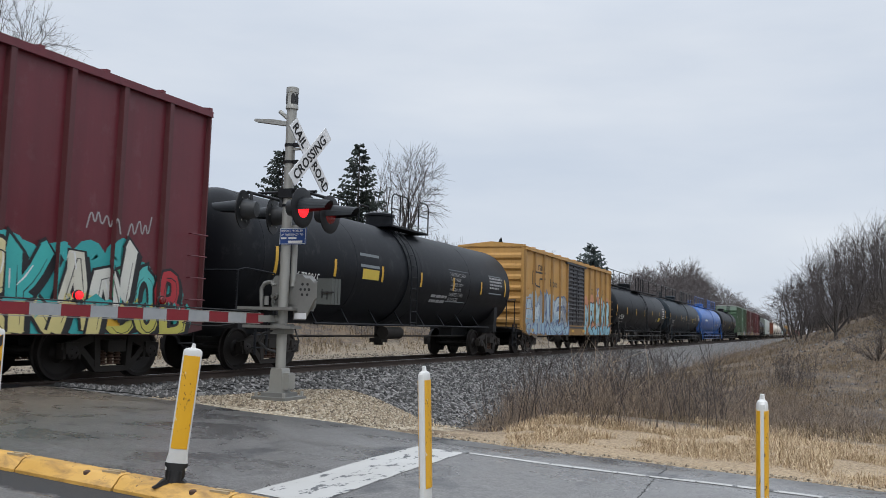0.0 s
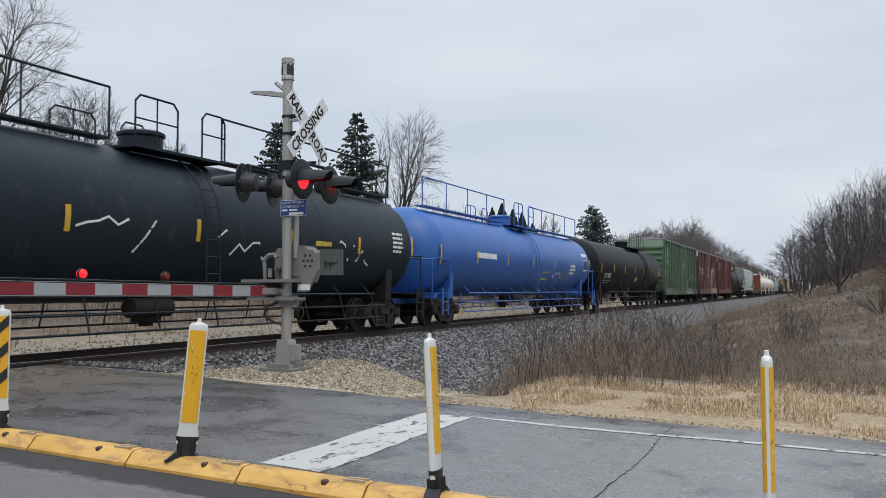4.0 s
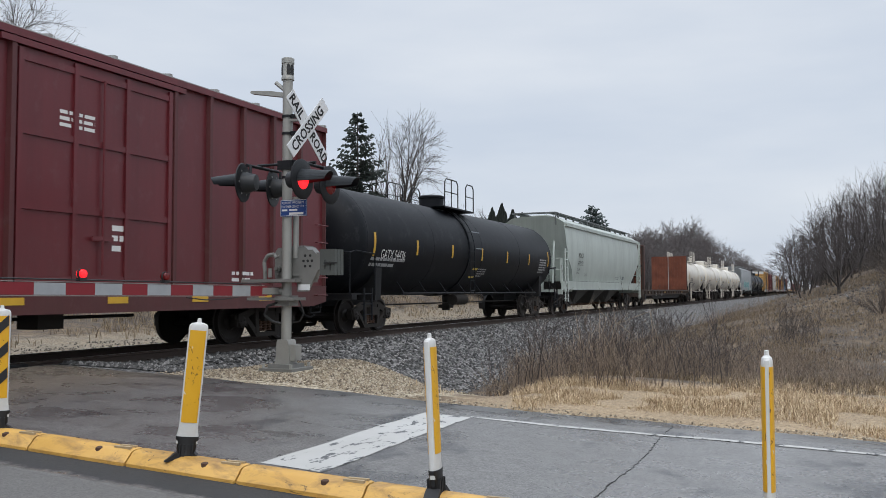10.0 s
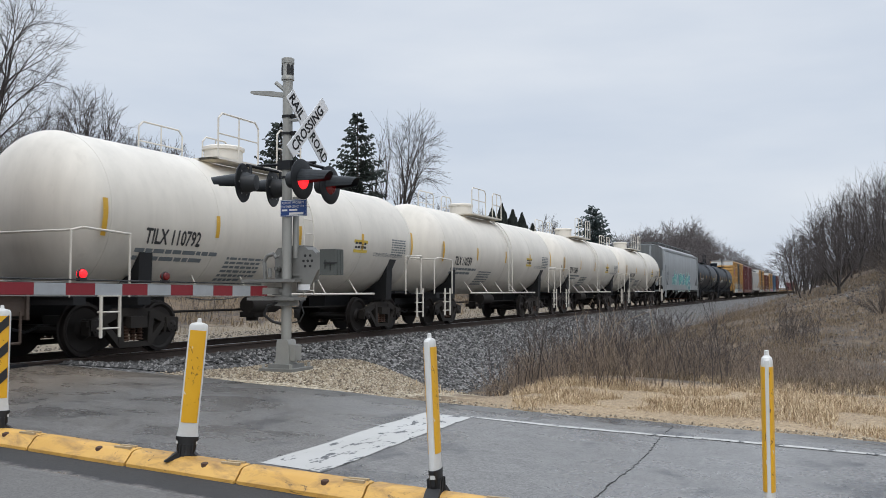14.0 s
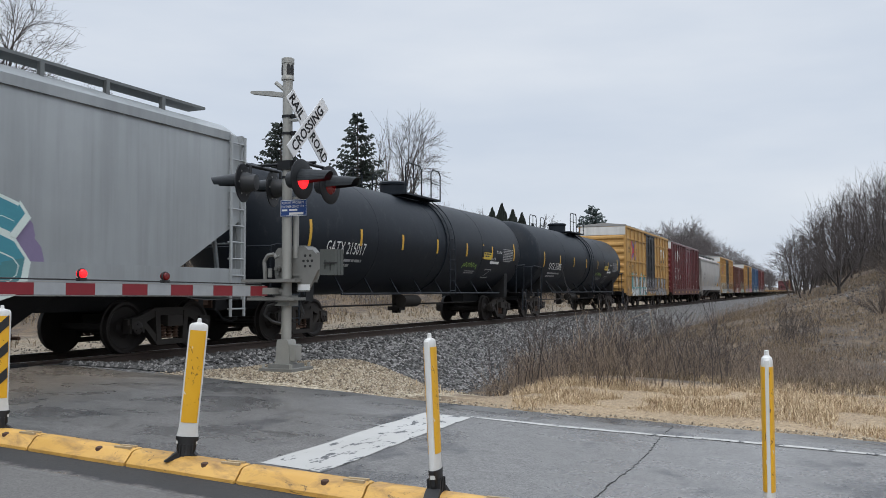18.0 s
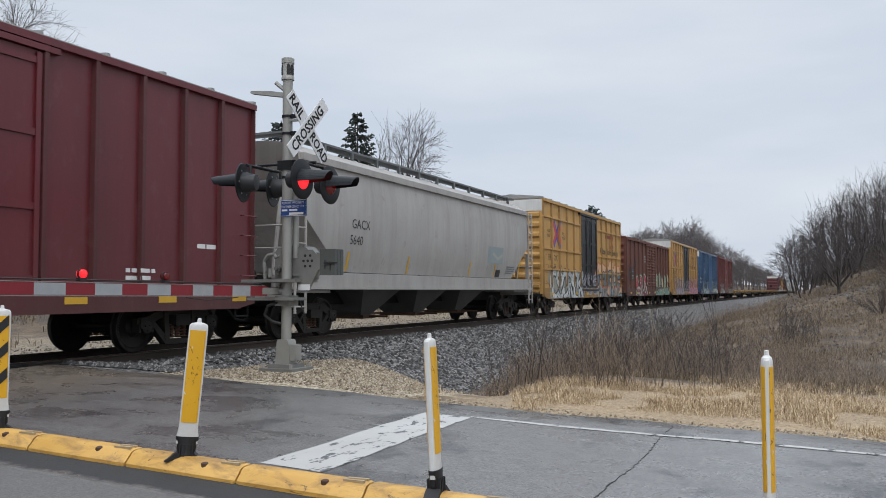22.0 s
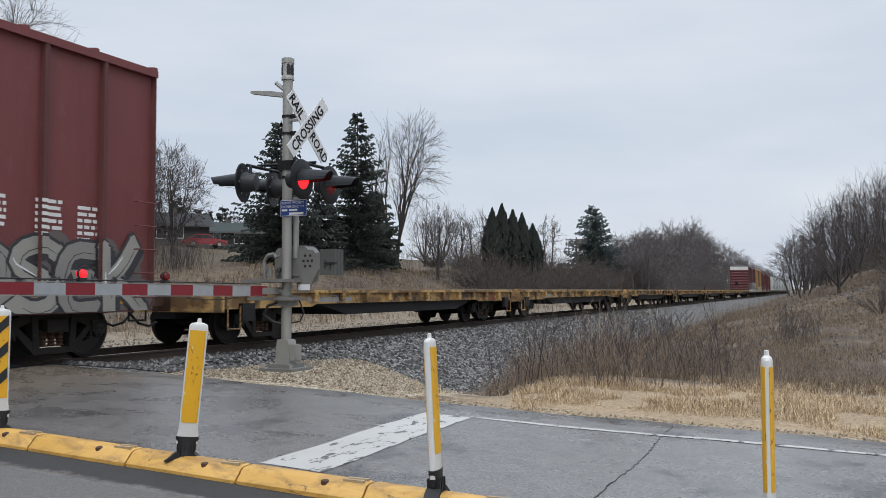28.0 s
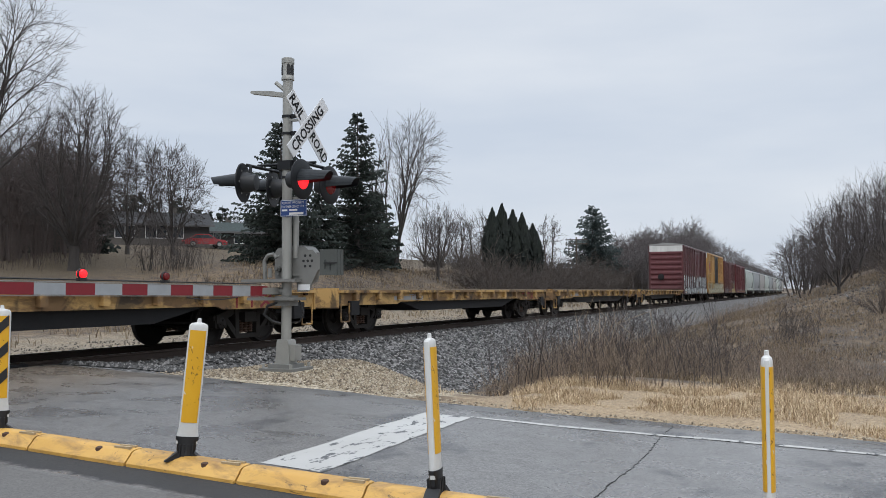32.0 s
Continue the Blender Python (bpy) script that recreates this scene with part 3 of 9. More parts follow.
# ---- road ----
def asphalt():
    m = Nodes("worn_asphalt", 0.5)
    x, y = m.axis("X"), m.axis("Y")
    grit = m.math("ADD", m.math("MULTIPLY", m.noise(38, 4, 0.75), 0.7), m.math("MULTIPLY", m.axis("X", m.cells(70)), 0.3))
    patch = m.noise(0.55, 4, 0.6)
    smear = m.noise(1.3, 6, 0.62, m.stretch((1.1, 0.8, 1)), 0.5)
    col = m.ramp(grit, (0.30, (0.060, 0.057, 0.054)), (0.70, (0.212, 0.205, 0.196)))
    more = m.math("ADD", smear, m.math("MULTIPLY", m.math("SUBTRACT", y, 4.0), 0.022))
    col = m.mix(m.ramp(more, (0.52, (0, 0, 0)), (0.70, (0.5, 0.5, 0.5))), col, (0.045, 0.046, 0.048, 1))
    # brown dust towards the rails, and a darker old lane beyond the joint
    dust = m.math("MULTIPLY", m.math("SUBTRACT", m.math("ADD", y, m.math("MULTIPLY", patch, 2.2)), 8.6), 0.7, True)
    col = m.mix(m.math("MULTIPLY", dust, 0.85), col, (0.20, 0.164, 0.128, 1))
    older = m.math("MULTIPLY", m.math("SUBTRACT", m.math("SUBTRACT", 1.47, m.math("MULTIPLY", m.math("SUBTRACT", patch, 0.5), 0.25)), y), 30.0, True)
    older = m.math("MULTIPLY", older, m.math("GREATER_THAN", x, 5.3))
    spk = m.ramp(m.noise(32, 4, 0.8), (0.35, (0.075, 0.072, 0.07)), (0.68, (0.23, 0.222, 0.212)))
    col = m.mix(older, col, spk)
    near = m.math("MULTIPLY", m.math("SUBTRACT", 4.72, x), 8.0, True)
    col = m.mix(m.math("MULTIPLY", near, 0.85), col, m.mix(m.noise(0.9, 4), scaled((0.115, 0.110, 0.104, 1), 0.75), m.mix(grit, (0.055, 0.053, 0.05, 1), (0.22, 0.213, 0.203, 1))))
    blot = m.ramp(m.noise(1.7, 5, 0.6, m.stretch((0.8, 1.0, 1)), 0.3), (0.575, (0, 0, 0)), (0.67, (0.75, 0.75, 0.75)))
    col = m.mix(m.math("MULTIPLY", blot, m.math("GREATER_THAN", x, 5.3)), col, (0.040, 0.041, 0.044, 1))
    ragged = m.math("MULTIPLY", m.math("SUBTRACT", m.noise(2.5, 5, 0.65), 0.5), 0.45)
    tar = m.math("MULTIPLY", m.math("SUBTRACT", m.math("ADD", 0.50, ragged), m.math("ABSOLUTE", m.math("SUBTRACT", x, 5.14))), 9.0, True)
    col = m.mix(m.math("MULTIPLY", tar, 0.9), col, (0.014, 0.0145, 0.016, 1))
    wet = m.ramp(smear, (0.35, (0.42, 0.42, 0.42)), (0.65, (0.20, 0.20, 0.20)))
    damp = m.math("MULTIPLY", m.math("MULTIPLY", m.math("SUBTRACT", m.math("ADD", y, m.math("MULTIPLY", patch, 2.0)), 5.0), 0.5, True), m.math("GREATER_THAN", x, 5.3))
    col = m.mix(m.math("MULTIPLY", damp, 0.18), col, (0.050, 0.043, 0.037, 1))
    wet = m.math("MAXIMUM", m.axis("X", wet), m.math("MULTIPLY", m.math("MAXIMUM", tar, near), 0.85))
    return m.done(col, wet, grit, 0.45, 0.006)


M_ASPHALT = asphalt()
ys = [-80, -40, -20, -12] + [-11.5 + 0.35 * i for i in range(64)]
ys = [y for y in ys if y < 10.66] + [10.66]
xs = [ROAD_L + (ROAD_R - ROAD_L) * i / 40 for i in range(41)]


def edge_x(x, y):
    if x > ROAD_R - 0.01:
        return x + 0.10 * noise.noise((y * 0.8, 0, 4.0)) - 0.10
    return x


def strip(name, yy, label):
    top = [(edge_x(x, y), y, road_z(y) + 0.012 * noise.noise((x * 0.6, y * 0.6, 0))) for y in yy for x in xs]
    n = len(xs)
    f = [(j * n + i, j * n + i + 1, (j + 1) * n + i + 1, (j + 1) * n + i) for j in range(len(yy) - 1) for i in range(n - 1)]
    # skirts give the slab its thickness
    k = len(top)
    rim = [i for i in range(n)] + [j * n + n - 1 for j in range(1, len(yy))] + [(len(yy) - 1) * n + i for i in range(n - 2, -1, -1)] + [j * n for j in range(len(yy) - 2, 0, -1)]
    low = [(top[i][0], top[i][1], top[i][2] - 0.22) for i in rim]
    for a in range(len(rim)):
        b = (a + 1) % len(rim)
        f.append((rim[a], k + a, k + b, rim[b]))
    ob = new(name, sheet(name, top + low, f, M_ASPHALT))
    return tagged(ob, label, "road", "", "structure")


strip("road", ys, "worn grey asphalt road with damp dark smears beside the crossing")
strip("road_between_rails", [11.46 + 0.14 * i for i in range(9)], "dusty asphalt filling between the rails of the crossing")
strip("road_beyond_track", [13.44 + 0.4 * i for i in range(16)] + [24, 32, 45, 60, 90, 140], "asphalt road going on beyond the railway track")


def road_paint():
    m = Nodes("worn_white_road_paint", 0.65)
    chip = m.ramp(m.noise(5.5, 6, 0.68, m.stretch((0.7, 1.6, 1))), (0.56, (0, 0, 0)), (0.60, (1, 1, 1)))
    grit = m.noise(60, 3)
    col = m.mix(m.noise(1.4, 4), (0.50, 0.50, 0.485, 1), (0.36, 0.35, 0.325, 1))
    col = m.mix(m.math("MULTIPLY", grit, 0.3), col, (0.3, 0.3, 0.29, 1))
    return m.done(m.mix(chip, col, (0.075, 0.077, 0.08, 1)), None, grit, 0.3, 0.003)


M_PAINT = road_paint()


def painted(name, x0, x1, y0, y1, label, skew=0.0):
    n, k = 12, 10
    rng = random.Random(int(x0 * 10))
    v = []
    for j in range(k + 1):
        y = y0 + (y1 - y0) * j / k
        for i in range(n + 1):
            x = x0 + (x1 - x0) * i / n + skew * (y - y0)
            jag = 0.012 * rng.uniform(-1, 1) if j in (0, k) or i in (0, n) else 0
            v.append((x + jag, y + jag, road_z(y) + 0.012 * noise.noise((x * 0.6, y * 0.6, 0)) + 0.005))
    f = [(j * (n + 1) + i, j * (n + 1) + i + 1, (j + 1) * (n + 1) + i + 1, (j + 1) * (n + 1) + i) for j in range(k) for i in range(n)]
    return tagged(new(name, sheet(name, v, f, M_PAINT)), label, "road marking", "", "structure")


painted("stop_line", 5.71, 8.79, 3.50, 4.06, "wide white stop line with flaking paint")
for a in range(14):
    painted("edge_line", 8.80, 8.89, -24.0 + 2.0 * a - 0.45, -22.0 + 2.0 * a - 0.46, "thin white edge line along the road")

# crack across the lane where the new surface meets the old
crack = Solid()
cx, cy = 5.6, 1.44
rng = random.Random(4)
while cx < 9.5:
    nx2, ny2 = cx + 0.05, 1.455 + 0.02 * math.sin(cx * 2.3) + 0.010 * rng.uniform(-1, 1)
    z0 = road_z(cy) + 0.012 * noise.noise((cx * 0.6, cy * 0.6, 0))
    crack.box(0, math.hypot(nx2 - cx, ny2 - cy) + 0.01, -0.0016, 0.0016, -0.01, 0.0050, pose(cx, cy, z0, 0, 0, math.degrees(math.atan2(ny2 - cy, nx2 - cx))))
    cx, cy = nx2, ny2
tagged(new("pavement_crack", crack.mesh("pavement_crack", M_BLACK, 0)), "dark tarred joint across the asphalt lane", "road joint", "", "structure")

# ---- track: rails, ties, plates ----
X0, X1 = -60.0, 620.0
rail_outline = [(-0.07, -0.17), (0.07, -0.17), (0.07, -0.155), (0.012, -0.135), (0.010, -0.045), (0.036, -0.035), (0.036, -0.006), (0.028, 0.0), (-0.028, 0.0), (-0.036, -0.006), (-0.036, -0.035),
                (-0.010, -0.045), (-0.012, -0.135), (-0.07, -0.155)]
track = thing("railway_track", pose(0, TRACK, 0), "single railway track with rusty rails on dark timber ties", "railway track", "", "structure")
for side in (-1, 1):
    r = Solid().prism([(a + side * 0.7535, b) for a, b in rail_outline], "x", X0, X1)
    part("rail", r, M_RAIL, track, "rust brown steel rail")
    part("rail_head", Solid().prism([(side * 0.7535 + a, b) for a, b in ((-0.026, -0.003), (0.026, -0.003), (0.022, 0.0025), (-0.022, 0.0025))], "x", X0, X1), M_TREAD, track, "bright worn running surface")
tie_mesh = Solid().box(-0.115, 0.115, -1.30, 1.30, -0.34, -0.165).mesh("tie", M_TIE)
plate_mesh = Solid().box(-0.10, 0.10, -0.18, 0.18, -0.166, -0.152).tube((0.05, -0.10, -0.16), (0.05, -0.10, -0.13), 0.014, 6).tube((-0.05, 0.10, -0.16), (-0.05, 0.10, -0.13), 0.014, 6).mesh("tie_plate", M_RAIL)
rng = random.Random(8)
for i in range(150):
    x = ROAD_R + 0.4 + 0.52 * i
    tie = part("tie", tie_mesh, M_TIE, track, m=pose(x, rng.uniform(-0.03, 0.03), 0, 0, 0, rng.uniform(-1, 1)))
    if i < 60:
        for side in (-1, 1):
            part("tie_plate", plate_mesh, M_RAIL, track, m=pose(x, side * 0.7535, 0))
far_ties = Solid()
for i in range(800):
    x = ROAD_R + 0.4 + 0.52 * (150 + i)
    far_ties.box(x - 0.115, x + 0.115, -1.3, 1.3, -0.34, -0.165)
part("far_ties", far_ties, M_TIE, track, smooth=0)["kind"] = "stuff"
# black rubber strips seal the rails in the crossing
for side in (-1, 1):
    for k in (-1, 1):
        yy = side * 0.7535 + k * 0.095
        part("rubber_seal", Solid().box(ROAD_L, ROAD_R - 0.1, yy - 0.055, yy + 0.055, -0.12, -0.012), M_BLACK, track, "black rubber crossing seal")
# ---- crossing signal with gate ----
M_GALVPOLE = plain("dull_aluminium_paint", (0.33, 0.328, 0.305, 1), 0.5, 0.35, 0.22, 4)
M_CAST = plain("grey_cast_housing", (0.20, 0.20, 0.188, 1), 0.6, 0.25, 0.3, 6)
M_SIGNWHITE = plain("white_sign_face", (0.66, 0.67, 0.68, 1), 0.45, 0, 0.1, 4)
M_SIGNBLUE = plain("blue_sign_face", (0.010, 0.050, 0.21, 1), 0.4, 0, 0.1, 6)
M_TARGET = plain("dark_grey_target", (0.010, 0.011, 0.013, 1), 0.5, 0.0, 0.3, 5, 0.3)
M_HOOD = plain("dark_teal_grey_hood", (0.013, 0.016, 0.019, 1), 0.42, 0.0, 0.25, 5, 0.3)
M_LAMPBODY = plain("grey_lamp_casting", (0.030, 0.032, 0.035, 1), 0.5, 0.0, 0.25, 5, 0.35)
M_RUBBER = plain("black_rubber", (0.013, 0.013, 0.014, 1), 0.6, 0, 0.3, 8)
M_BANDRED = plain("red_reflective_sheet", (0.21, 0.010, 0.018, 1), 0.4, 0, 0.15, 8)
M_BANDWHT = plain("white_reflective_sheet", (0.33, 0.345, 0.355, 1), 0.4, 0, 0.2, 8)
M_CONCRETE = plain("weathered_concrete", (0.30, 0.28, 0.25, 1), 0.9, 0, 0.3, 5)


def lens(name, glow, base):
    m = Nodes(name, 0.2)
    grid = m.cells(45, None, "F1", "Distance")
    col = m.mix(grid, base, scaled(base, 0.5))
    m.done(col, None, grid, 0.4, 0.005)
    m.bsdf.inputs["Emission Color"].default_value = (1.0, 0.02, 0.03, 1)
    m.bsdf.inputs["Emission Strength"].default_value = glow
    return m.mat


M_LIT = lens("lit_red_lens", 1.3, (0.5, 0.01, 0.01, 1))
M_DIM = lens("dim_red_lens", 0.03, (0.12, 0.010, 0.010, 1))

SX, SY = 11.35, 7.60
sig = thing("crossing_signal", pose(SX, SY, 0), "grey railway crossing signal mast with white crossbuck and red lamps", "crossing signal")
part("mast", Solid().tube((0, 0, 0.1), (0, 0, 4.62), 0.078, 24), M_GALVPOLE, sig, "round aluminium mast")
part("bell", Solid().lathe([(4.40, 0.082), (4.40, 0.10), (4.44, 0.10), (4.46, 0.092), (4.66, 0.092), (4.66, 0.10), (4.74, 0.10), (4.75, 0.08)], "z", 24), M_GALVPOLE, sig, "bell housing on the mast top")
for a in (-100, -20, 60, 140, 220):
    c, n = math.cos(radians(a)), math.sin(radians(a))
    part("bell_slot", Solid().prism([(-0.03, 4.475), (0.03, 4.475), (0.03, 4.60), (0.02, 4.632), (0.0, 4.645), (-0.02, 4.632), (-0.03, 4.60)], "y", -0.006, 0.006, Matrix.Translation((c * 0.09, n * 0.09, 0)) @ Matrix.Rotation(radians(a + 90), 4, "Z")), M_RUBBER, sig)
for z in (3.82, 3.55, 3.10, 2.86):
    part("band_clamp", Solid().lathe([(z - 0.02, 0.079), (z - 0.02, 0.09), (z + 0.02, 0.09), (z + 0.02, 0.079)], "z", 24).box(-0.03, 0.03, -0.16, -0.07, z - 0.03, z + 0.03), M_TARGET, sig)
part("conduit", Solid().tube((0.10, -0.10, 1.6), (0.10, -0.10, 2.52), 0.048, 14).tube((0.10, -0.10, 2.52), (0.10, -0.10, 2.56), 0.056, 14), M_GALVPOLE, sig, "short conduit pipe beside the mast")
# crossbuck, facing the approaching traffic
cb_y, cb_z = -0.34, 3.64
for name, ang, words in (("crossbuck_blade", -46, ("RAIL", "ROAD")), ("crossbuck_blade", 46, ("CROSS", "ING"))):
    off = 0.0 if ang < 0 else -0.014
    mm = Matrix.Translation((0.04, cb_y + off, cb_z)) @ Matrix.Rotation(radians(-6), 4, "Z") @ Matrix.Rotation(radians(-ang), 4, "Y")
    b = part(name, Solid().box(-0.62, 0.62, -0.006, 0.006, -0.115, 0.115, mm), M_SIGNWHITE, sig, "white crossbuck board with black capitals")
    tri = letters("RAIL", -0.585, -0.075, 0.15, 0.92) + letters("ROAD", 0.13, -0.075, 0.15, 0.88) if ang < 0 else letters("CROSSING", -0.54, -0.075, 0.15, 0.98)
    tri = heavy(tri, 0.006)
    v = [mm @ Vector((p[0], -0.009, p[1])) for t in tri for p in t]
    me = bpy.data.meshes.new("lettering")
    me.from_pydata(v, [], [(i, i + 1, i + 2) for i in range(0, len(v), 3)])
    me.materials.append(M_DARKLET)
    part("lettering", me, None, b, "black capitals")
for dz in (0.1, -0.2):
    part("sign_bracket", Solid().box(-0.03, 0.03, cb_y, 0, cb_z + dz, cb_z + dz + 0.03), M_GALVPOLE, sig)
# flashing lamps: two face the road's traffic, two face away
part("lamp_arm", Solid().tube((0, -0.52, 3.07), (0, 0.56, 3.08), 0.022, 8).tube((-0.42, -0.46, 3.03), (0.42, -0.46, 3.03), 0.026, 8).tube((-0.42, 0.46, 3.03), (0.42, 0.46, 3.03), 0.026, 8).box(-0.10, 0.10, -0.12, 0.12, 2.98, 3.12), M_TARGET, sig, "crossarm pipes")
for k, dx in ((-1, -0.40), (-1, 0.40), (1, -0.40), (1, 0.40)):
    y, z = k * 0.46, 2.76
    turned = Matrix.Translation((dx, y, 0)) @ Matrix.Rotation(radians(14 if k > 0 else 0), 4, "Z") @ Matrix.Translation((-dx, -y, 0))
    u = part("lamp_unit", Solid().lathe([(k * 0.06, 0.02), (k * 0.06, 0.30), (k * 0.075, 0.305), (k * 0.085, 0.29), (k * 0.085, 0.16)], "y", 36, pose(dx, y, z)), M_TARGET, sig, "round black lamp target", 35, turned)
    part("lamp_body", Solid().lathe([(k * -0.16, 0.03), (k * -0.15, 0.12), (k * 0.0, 0.16), (k * 0.07, 0.16)], "y", 24, pose(dx, y, z)).tube((dx, y - k * 0.05, z + 0.14), (dx, y - k * 0.05, 3.03), 0.025, 8), M_LAMPBODY, u)
    hood = Solid()
    n = 22
    ring = [radians(-16 + 212 * i / n) for i in range(n + 1)]
    for i in range(n):
        a, b = ring[i], ring[i + 1]
        r0, r1, l = 0.158, 0.100, 0.50
        cut_a, cut_b = l * (0.88 + 0.12 * math.sin(a)), l * (0.88 + 0.12 * math.sin(b))
        P = lambda ang, r, d: (dx + r * math.cos(ang), y + k * (0.08 + d), z + r * math.sin(ang))
        hood.add([P(a, r0, 0), P(b, r0, 0), P(b, r1, cut_b), P(a, r1, cut_a), P(a, r0 - 0.006, 0), P(b, r0 - 0.006, 0), P(b, r1 - 0.006, cut_b), P(a, r1 - 0.006, cut_a)],
                 [(0, 1, 2, 3), (7, 6, 5, 4), (3, 2, 6, 7), (0, 3, 7, 4), (1, 5, 6, 2)])
    part("lamp_hood", hood.mesh("lamp_hood", M_HOOD, 60, True), None, u, "long visor hood")
    part("lamp_lens", Solid().lathe([(k * 0.08, 0.155), (k * 0.10, 0.14), (k * 0.115, 0.08), (k * 0.12, 0.01)], "y", 28, pose(dx, y, z)), M_LIT if (k < 0 and dx < 0) else M_DIM, u, "glowing red lens" if (k < 0 and dx < 0) else "dark red lens")
    for a in range(6):
        part("lamp_bolt", Solid().tube((dx + 0.2 * math.cos(a * 1.047), y + k * 0.055, z + 0.2 * math.sin(a * 1.047)), (dx + 0.2 * math.cos(a * 1.047), y + k * 0.045, z + 0.2 * math.sin(a * 1.047)), 0.012, 6), M_GALVPOLE, u)
# pale angled arm near the top
part("side_bracket", Solid().prism([(0.05, 4.13), (0.66, 4.24), (0.68, 4.26), (0.66, 4.285), (0.30, 4.25), (0.05, 4.20)], "x", -0.05, 0.05).tube((0, 0.02, 4.22), (0, 0.22, 4.38), 0.035, 8), M_GALVPOLE, sig, "pale bracket arm")
# blue notice
bl = part("notice_sign", Solid().box(-0.092, -0.084, -0.42, 0.06, 2.24, 2.50), M_SIGNBLUE, sig, "small blue notice with white lines")


def on_notice(tris, mat, name):
    v = [(-0.096, -p[0], p[1]) for t in tris for p in t]
    me = bpy.data.meshes.new(name)
    me.from_pydata(v, [], [(i, i + 1, i + 2) for i in range(0, len(v), 3)])
    me.materials.append(mat)
    return part(name, me, None, bl)


on_notice(letters("REPORT PROBLEM", -0.03, 2.435, 0.035, 0.95), M_WHITE, "lettering")
on_notice(letters("OR EMERGENCY TO", -0.04, 2.375, 0.035, 0.88), M_WHITE, "lettering")
on_notice(bars(-0.03, 2.36, 0.42, 0.05, 1, 3) + quad(0.10, 2.265, 0.36, 2.30), M_WHITE, "print_bar")
on_notice(stroke([(-0.05, 2.25), (0.41, 2.25), (0.41, 2.49), (-0.05, 2.49), (-0.05, 2.245)], 0.008), M_WHITE, "sign_border")
# gate mechanism
gm = part("gate_machine", Solid().prism([(-0.30, 1.27), (0.30, 1.27), (0.32, 1.33), (0.32, 1.70), (0.26, 1.77), (-0.24, 1.78), (-0.32, 1.70), (-0.32, 1.33)], "x", 0.10, 0.40, pose(0, -0.03, 0)), M_CAST, sig, "grey gate machine housing")
part("machine_lid", Solid().box(0.082, 0.099, -0.30, 0.24, 1.32, 1.68).tube((0.082, 0.19, 1.44), (0.02, 0.19, 1.44), 0.05, 12).tube((0.02, 0.19, 1.44), (-0.03, 0.19, 1.44), 0.03, 12), M_CAST, gm)
for i in range(6):
    part("lid_rib", Solid().box(0.11, 0.39, -0.24 + 0.05 * i, -0.225 + 0.05 * i, 1.765, 1.80), M_CAST, gm)
for z in (1.36, 1.64):
    for y in (-0.27, 0.21):
        part("machine_bolt", Solid().tube((0.082, y, z), (0.062, y, z), 0.018, 6), M_GALVPOLE, gm)
part("support_bracket", Solid().box(-0.22, 0.42, -0.30, 0.70, 1.225, 1.272).box(-0.20, 0.14, -0.26, 0.60, 0.945, 0.99).box(-0.13, 0.13, -0.13, 0.13, 0.86, 1.02), M_CAST, sig, "horizontal mounting plates")
part("hanger_loop", Solid().path([(-0.14, 0.30, 1.26), (-0.14, 0.32, 1.55), (-0.14, 0.26, 1.64), (-0.14, 0.14, 1.66), (-0.14, 0.10, 1.60)], 0.03, 8).tube((-0.16, 0.2, 1.30), (-0.16, 0.2, 1.44), 0.035, 8), M_CAST, sig)
cw = part("counterweight_arm", Solid().prism([(-0.22, 1.08), (-0.42, 1.08), (-0.58, 1.38), (-0.68, 1.48), (-0.68, 1.66), (-0.56, 1.66), (-0.50, 1.72), (-0.34, 1.72), (-0.30, 1.60), (-0.30, 1.36), (-0.22, 1.22)], "x", -0.05, -0.01), M_CAST, sig, "curved plate of the counterweight")
for y, z in ((-0.37, 1.63), (-0.46, 1.63), (-0.34, 1.55), (-0.49, 1.55), (-0.37, 1.47), (-0.46, 1.47), (-0.415, 1.55)):
    part("plate_hole", Solid().tube((-0.052, y, z), (-0.056, y, z), 0.022, 10), M_RUBBER, cw)
for i in range(3):
    part("counterweight", Solid().box(-0.10 + 0.09 * i, -0.02 + 0.09 * i, -0.92, -0.66, 1.33, 1.72), plain("weight_iron", (0.085, 0.092, 0.086, 1), 0.7, 0.2) if i == 0 else bpy.data.materials["weight_iron"], sig, "iron counterweight slab")
part("weight_bar", Solid().box(-0.115, -0.105, -0.85, -0.84, 1.40, 1.53).box(-0.115, -0.105, -0.76, -0.75, 1.42, 1.56).box(-0.125, -0.105, -0.97, -0.74, 1.50, 1.52).tube((0, -0.7, 1.5), (0, -0.4, 1.45), 0.03, 8), M_RUBBER, sig)
part("cable", Solid().path([(-0.1, 0.05, 0.92), (-0.16, 0.24, 0.86), (-0.16, 0.30, 0.72), (-0.10, 0.20, 0.62), (-0.02, 0.08, 0.58)], 0.022, 8), M_RUBBER, sig, "black cable loop")
part("cable", Solid().path([(0.05, -0.2, 0.95), (0.06, -0.28, 0.75), (0.04, -0.22, 0.62), (0.02, -0.1, 0.60)], 0.012, 6), M_RUBBER, sig, "black cable loop")
part("number_tag", Solid().box(-0.06, -0.055, -0.46, -0.25, 1.10, 1.19), M_SIGNWHITE, sig, "small white tag")
